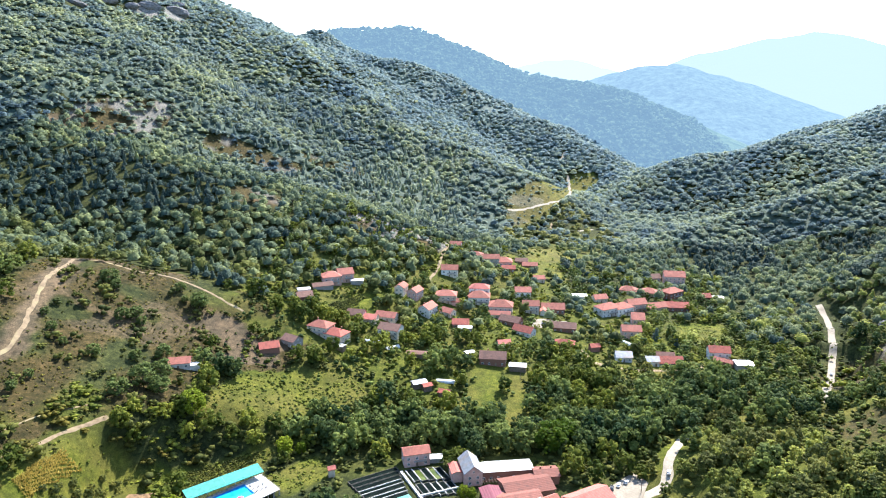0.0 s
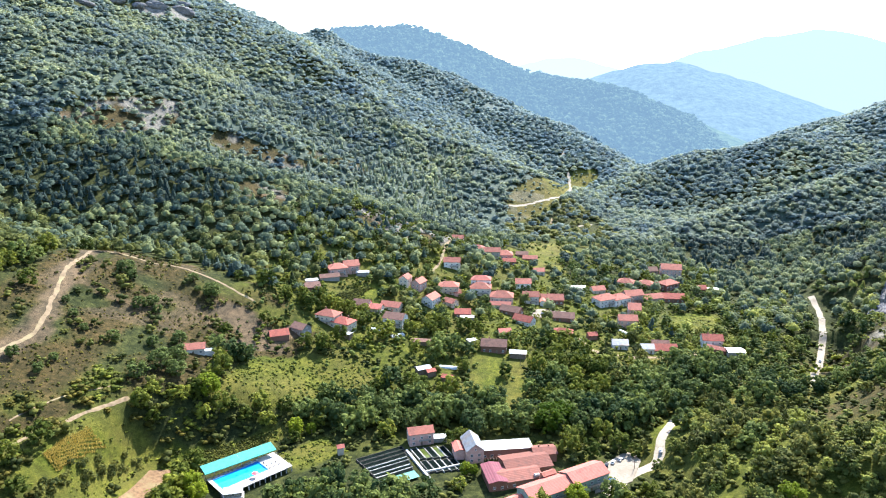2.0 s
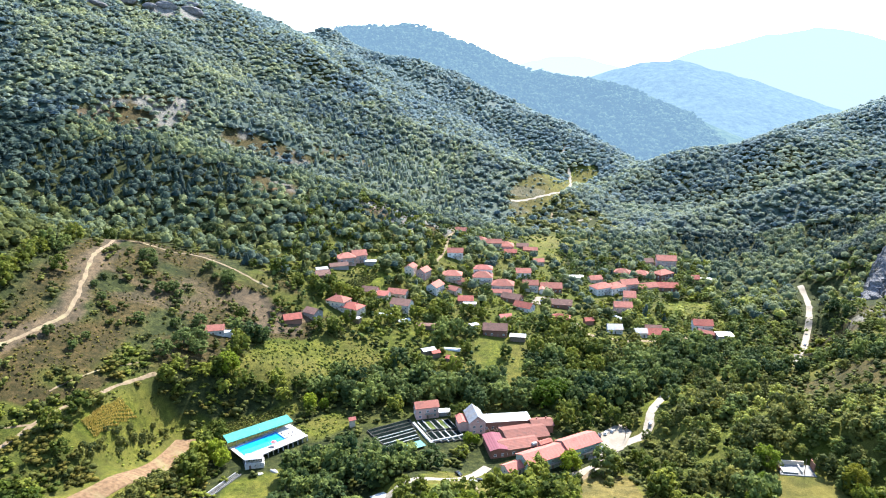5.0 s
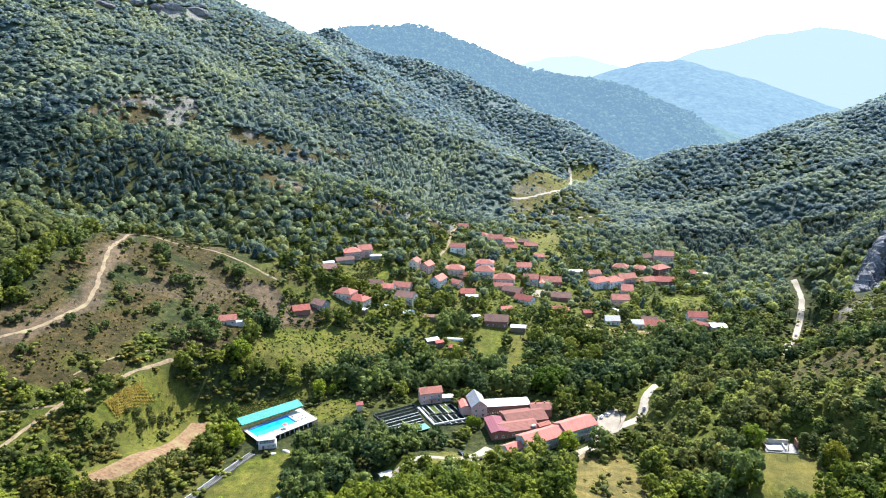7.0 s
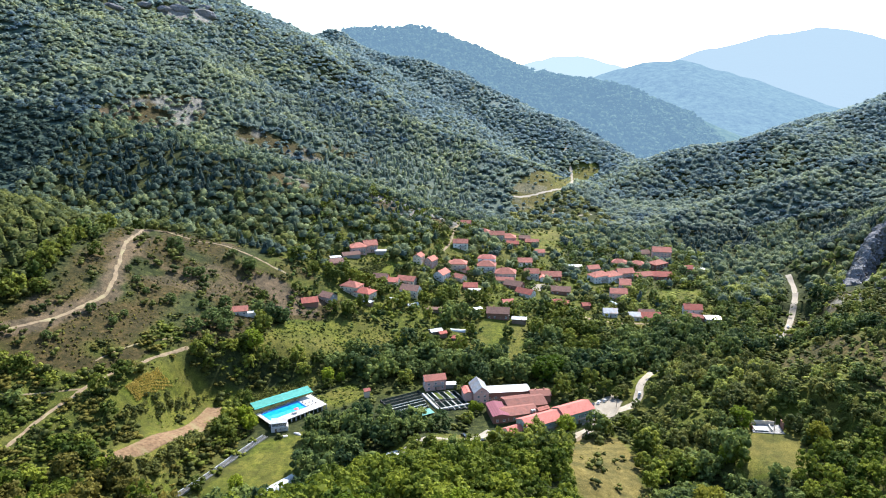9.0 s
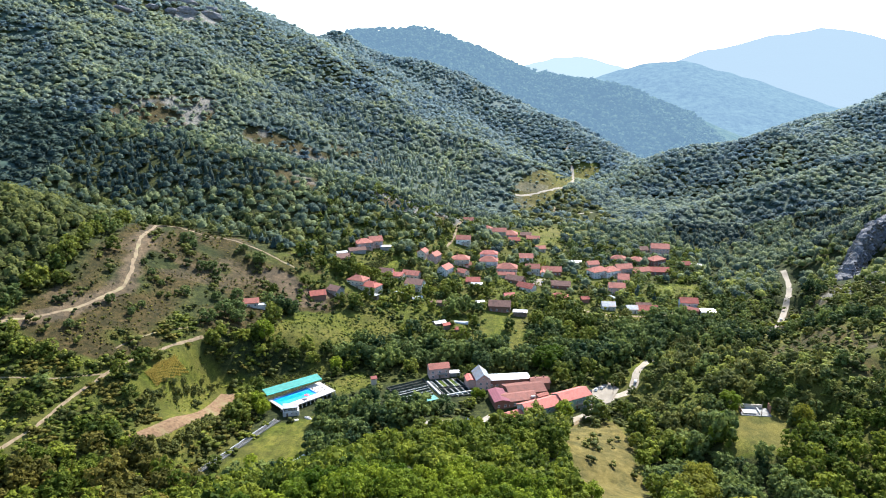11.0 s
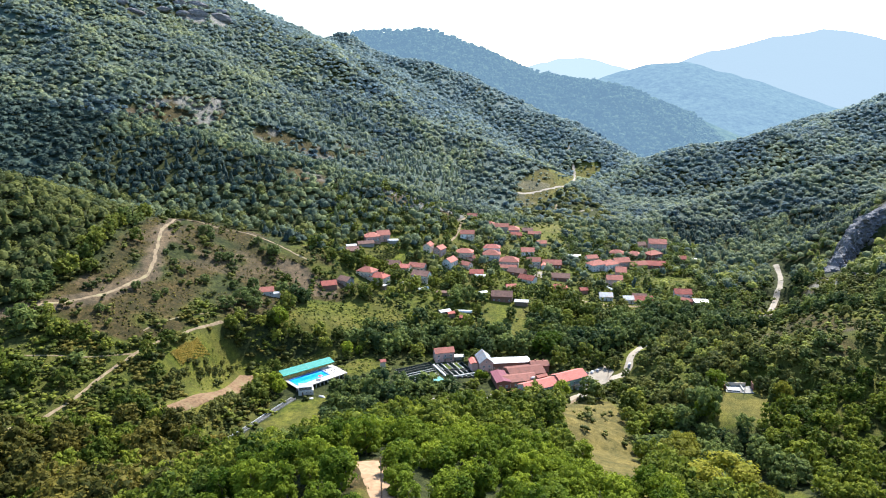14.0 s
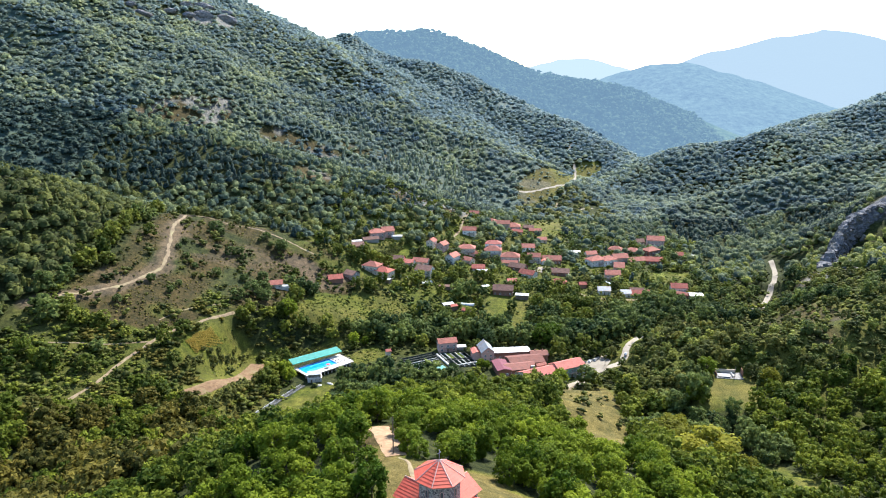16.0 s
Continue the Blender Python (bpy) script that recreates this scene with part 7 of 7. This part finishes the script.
    for n in ("lawn", "pool_field", "terrace_grass"):
        k &= ~in_poly(x, y, MEADOWS[n])
    for bx_, by_, rr in KEEP_CLEAR:
        k &= np.hypot(x - bx_, y - by_) > rr * 0.9
    green = vnoise(x + 5, y, 24.0) + 0.5 * (g.random(len(x)) - 0.5) > -0.15
    for name, m, material in (("brambles", k & ~green, LEAF_OLIVE), ("green_brambles", k & green, LEAF_MID)):
        wood(name, x[m], y[m], 2.8 + 4.6 * g.random(m.sum()) ** 1.6, [mixed(3, 32, 0.10, 86 + s, 0.9) for s in range(5)], material, "brambles and rough bushes over old terraces", tall=(0.35, 0.7), seed=28, category="bushes")
    # hedges on both sides of the ploughed strip
    for name, line, lo, n, label in (("hedge", [(-147, 214), (-138, 250), (-128, 298)], 4.5, 64, "thick hedge of bushes and young trees"), ("field_hedge", [(-170, 244), (-161, 274), (-151, 306)], 2.6, 46, "low hedge along the field edge")):
        g = np.random.default_rng(n)
        s = np.sort(g.random(n)) * 1.999
        a, b = np.array(line, float)[s.astype(int)], np.array(line, float)[s.astype(int) + 1]
        p = a + (b - a) * (s % 1)[:, None] + g.normal(size=(n, 2)) * 1.8
        wood(name, p[:, 0], p[:, 1], lo + 3.5 * g.random(n) ** 2, big, LEAF_OAK, label, tall=(0.7, 1.0), seed=n, category="hedge")
    # tufts in the meadows
    x, y, r, g = scatter(-140, 250, 180, 545, 3.0, 69)
    k = np.zeros(len(x), bool)
    for n, p in MEADOWS.items():
        if n not in ("lawn", "garden_meadow", "strip_meadow", "ploughed_field", "hill_strip", "golden_slope", "church_clearing", "ruin_field"):
            k |= in_poly(x, y, p) & (r < 0.55 + 0.5 * vnoise(x, y, 11.0))
    for p in TRACKS.values():
        k &= near_line(x, y, p) > 2.5
    wood("meadow_tufts", x[k], y[k], 1.4 + 2.6 * g.random(k.sum()) ** 2, [mixed(2, 16, 0.14, 96 + s, 0.8) for s in range(4)], LEAF_MID, "rank grass and weeds standing in the meadows", tall=(0.14, 0.30), seed=29, category="grass")
    # grown trees between the houses
    x, y, r, g = scatter(-125, 290, 415, 700, 8.6, 73)
    k = (r < 0.42 + 0.35 * vnoise(x, y, 31.0)) & clear_of(x, y) & ((y > 440) | (x > 70))
    light = g.random(len(x)) < 0.45
    for name, m, material, label in (("orchard_trees", k & light, LEAF_MID, "light green fruit trees among the village gardens"), ("village_trees", k & ~light, LEAF_DARK, "dark green walnut and plum trees among the houses")):
        wood(name, x[m], y[m], 5.0 + 5.5 * g.random(m.sum()), [leafy(130, 0.095, 140 + q, 12) for q in range(5)], material, label, tall=(0.8, 1.15), seed=19)
    # garden bushes between the houses
    x, y, r, g = scatter(-130, 290, 370, 820, 5.2, 71)
    k = (r < 0.55) & (near_line(x, y, TRACKS["village_road"]) > 3) & (y < 700)
    for bx_, by_, rr in KEEP_CLEAR:
        k &= np.hypot(x - bx_, y - by_) > rr * 0.75
    for p in MEADOWS.values():
        k &= ~in_poly(x, y, p) | (r < 0.03)
    k |= (r < 0.22) & (in_poly(x, y, MEADOWS["upper_gardens"]) | in_poly(x, y, MEADOWS["village_green"]))
    shade = g.random(len(x)) < 0.5
    for name, m, material in (("garden_bushes", k & ~shade, LEAF_MID), ("garden_shrubs", k & shade, LEAF_DARK)):
        wood(name, x[m], y[m], 1.8 + 4.8 * g.random(m.sum()) ** 1.4, [mixed(2, 18, 0.12, 75 + q, 0.85) for q in range(4)], material, "garden bushes and young fruit trees between houses", tall=(0.7, 1.1), seed=9, category="bushes")
    # low tufts over the dry spur and through the meadows
    x, y, r, g = scatter(-262, -95, 255, 490, 2.5, 79)
    dry, soil, rock, meadow = cover(x, y)
    k = (dry > 0.25) & (soil < 0.8) & (r < 0.55 + 0.6 * vnoise(x, y, 13.0)) & (np.minimum(near_line(x, y, TRACKS["spur_track"]), near_line(x, y, TRACKS["crest_track"])) > 1.8)
    wood("dry_tufts", x[k], y[k], 0.6 + 1.3 * g.random(k.sum()) ** 2, [tuft(300 + q, 7, 0.30) for q in range(5)], LEAF_OLIVE, "dry grass tussocks and low junipers on the spur", tall=(0.5, 0.9), seed=49, category="grass")
    x, y, r, g = scatter(-180, 62, 205, 470, 2.3, 81)
    k = np.zeros(len(x), bool)
    for n in ("long_meadow", "terrace_grass", "pool_field", "side_lawn"):
        k |= in_poly(x, y, MEADOWS[n]) & (r < 0.45 + 0.7 * vnoise(x + 31, y, 9.0))
    k &= near_line(x, y, [(-160, 211), (-148, 248), (-140, 302)]) > 8
    for bx_, by_, rr in KEEP_CLEAR:
        k &= np.hypot(x - bx_, y - by_) > rr * 0.8
    wood("weeds", x[k], y[k], 0.7 + 1.6 * g.random(k.sum()) ** 2, [tuft(320 + q, 7, 0.32) for q in range(5)], LEAF_MID, "tall weeds and rank grass across the fields", tall=(0.35, 0.7), seed=51, category="grass")


build_woods()


# ---- crops ----
CORN = foliage("ripe_maize", (0.38, 0.28, 0.06), (0.58, 0.45, 0.13), fine=2.0)


def rows_of(name, poly, step, gap, size, shapes, material, label, turn, seed, tall=(0.9, 1.2)):
    """Plants in straight rows inside an outline."""
    xs, ys = [p[0] for p in poly], [p[1] for p in poly]
    cx, cy, L = sum(xs) / len(xs), sum(ys) / len(ys), max(max(xs) - min(xs), max(ys) - min(ys))
    u, v = np.meshgrid(np.arange(-L, L, step), np.arange(-L, L, gap))
    c, s = math.cos(radians(turn)), math.sin(radians(turn))
    g = np.random.default_rng(seed)
    u = u + (g.random(u.shape) - 0.5) * step * 0.5
    x, y = (cx + u * c - v * s).ravel(), (cy + u * s + v * c).ravel()
    k = in_poly(x, y, poly)
    return wood(name, x[k], y[k], size * (0.8 + 0.4 * g.random(k.sum())), shapes, material, label, tall, seed, category="crops")


rows_of("maize", [(-175, 262), (-167, 288), (-161, 290), (-168, 260)], 0.8, 0.8, 1.0, [mixed(2, 12, 0.2, 90, 0.7)], CORN, "ripe yellow maize in a small plot", 70, 12, (1.6, 2.2))
rows_of("vines", [(-84, 478), (-56, 516), (-50, 512), (-66, 480)], 1.6, 2.4, 1.6, [clustered(3, 91)], LEAF_SHRUB, "rows of vines on the bank field", 55, 13)
rows_of("beans", [(-134, 304), (-132, 316), (-94, 337), (-90, 334), (-114, 306)], 1.4, 2.0, 1.5, [clustered(3, 92)], LEAF_SHRUB, "rows of beans above the pool", 35, 14)
rows_of("potatoes", [(-10, 430), (-14, 446), (14, 452), (16, 436)], 1.2, 2.0, 1.4, [clustered(3, 93)], LEAF_MID, "vegetable rows before the village", 10, 15, (0.6, 0.9))
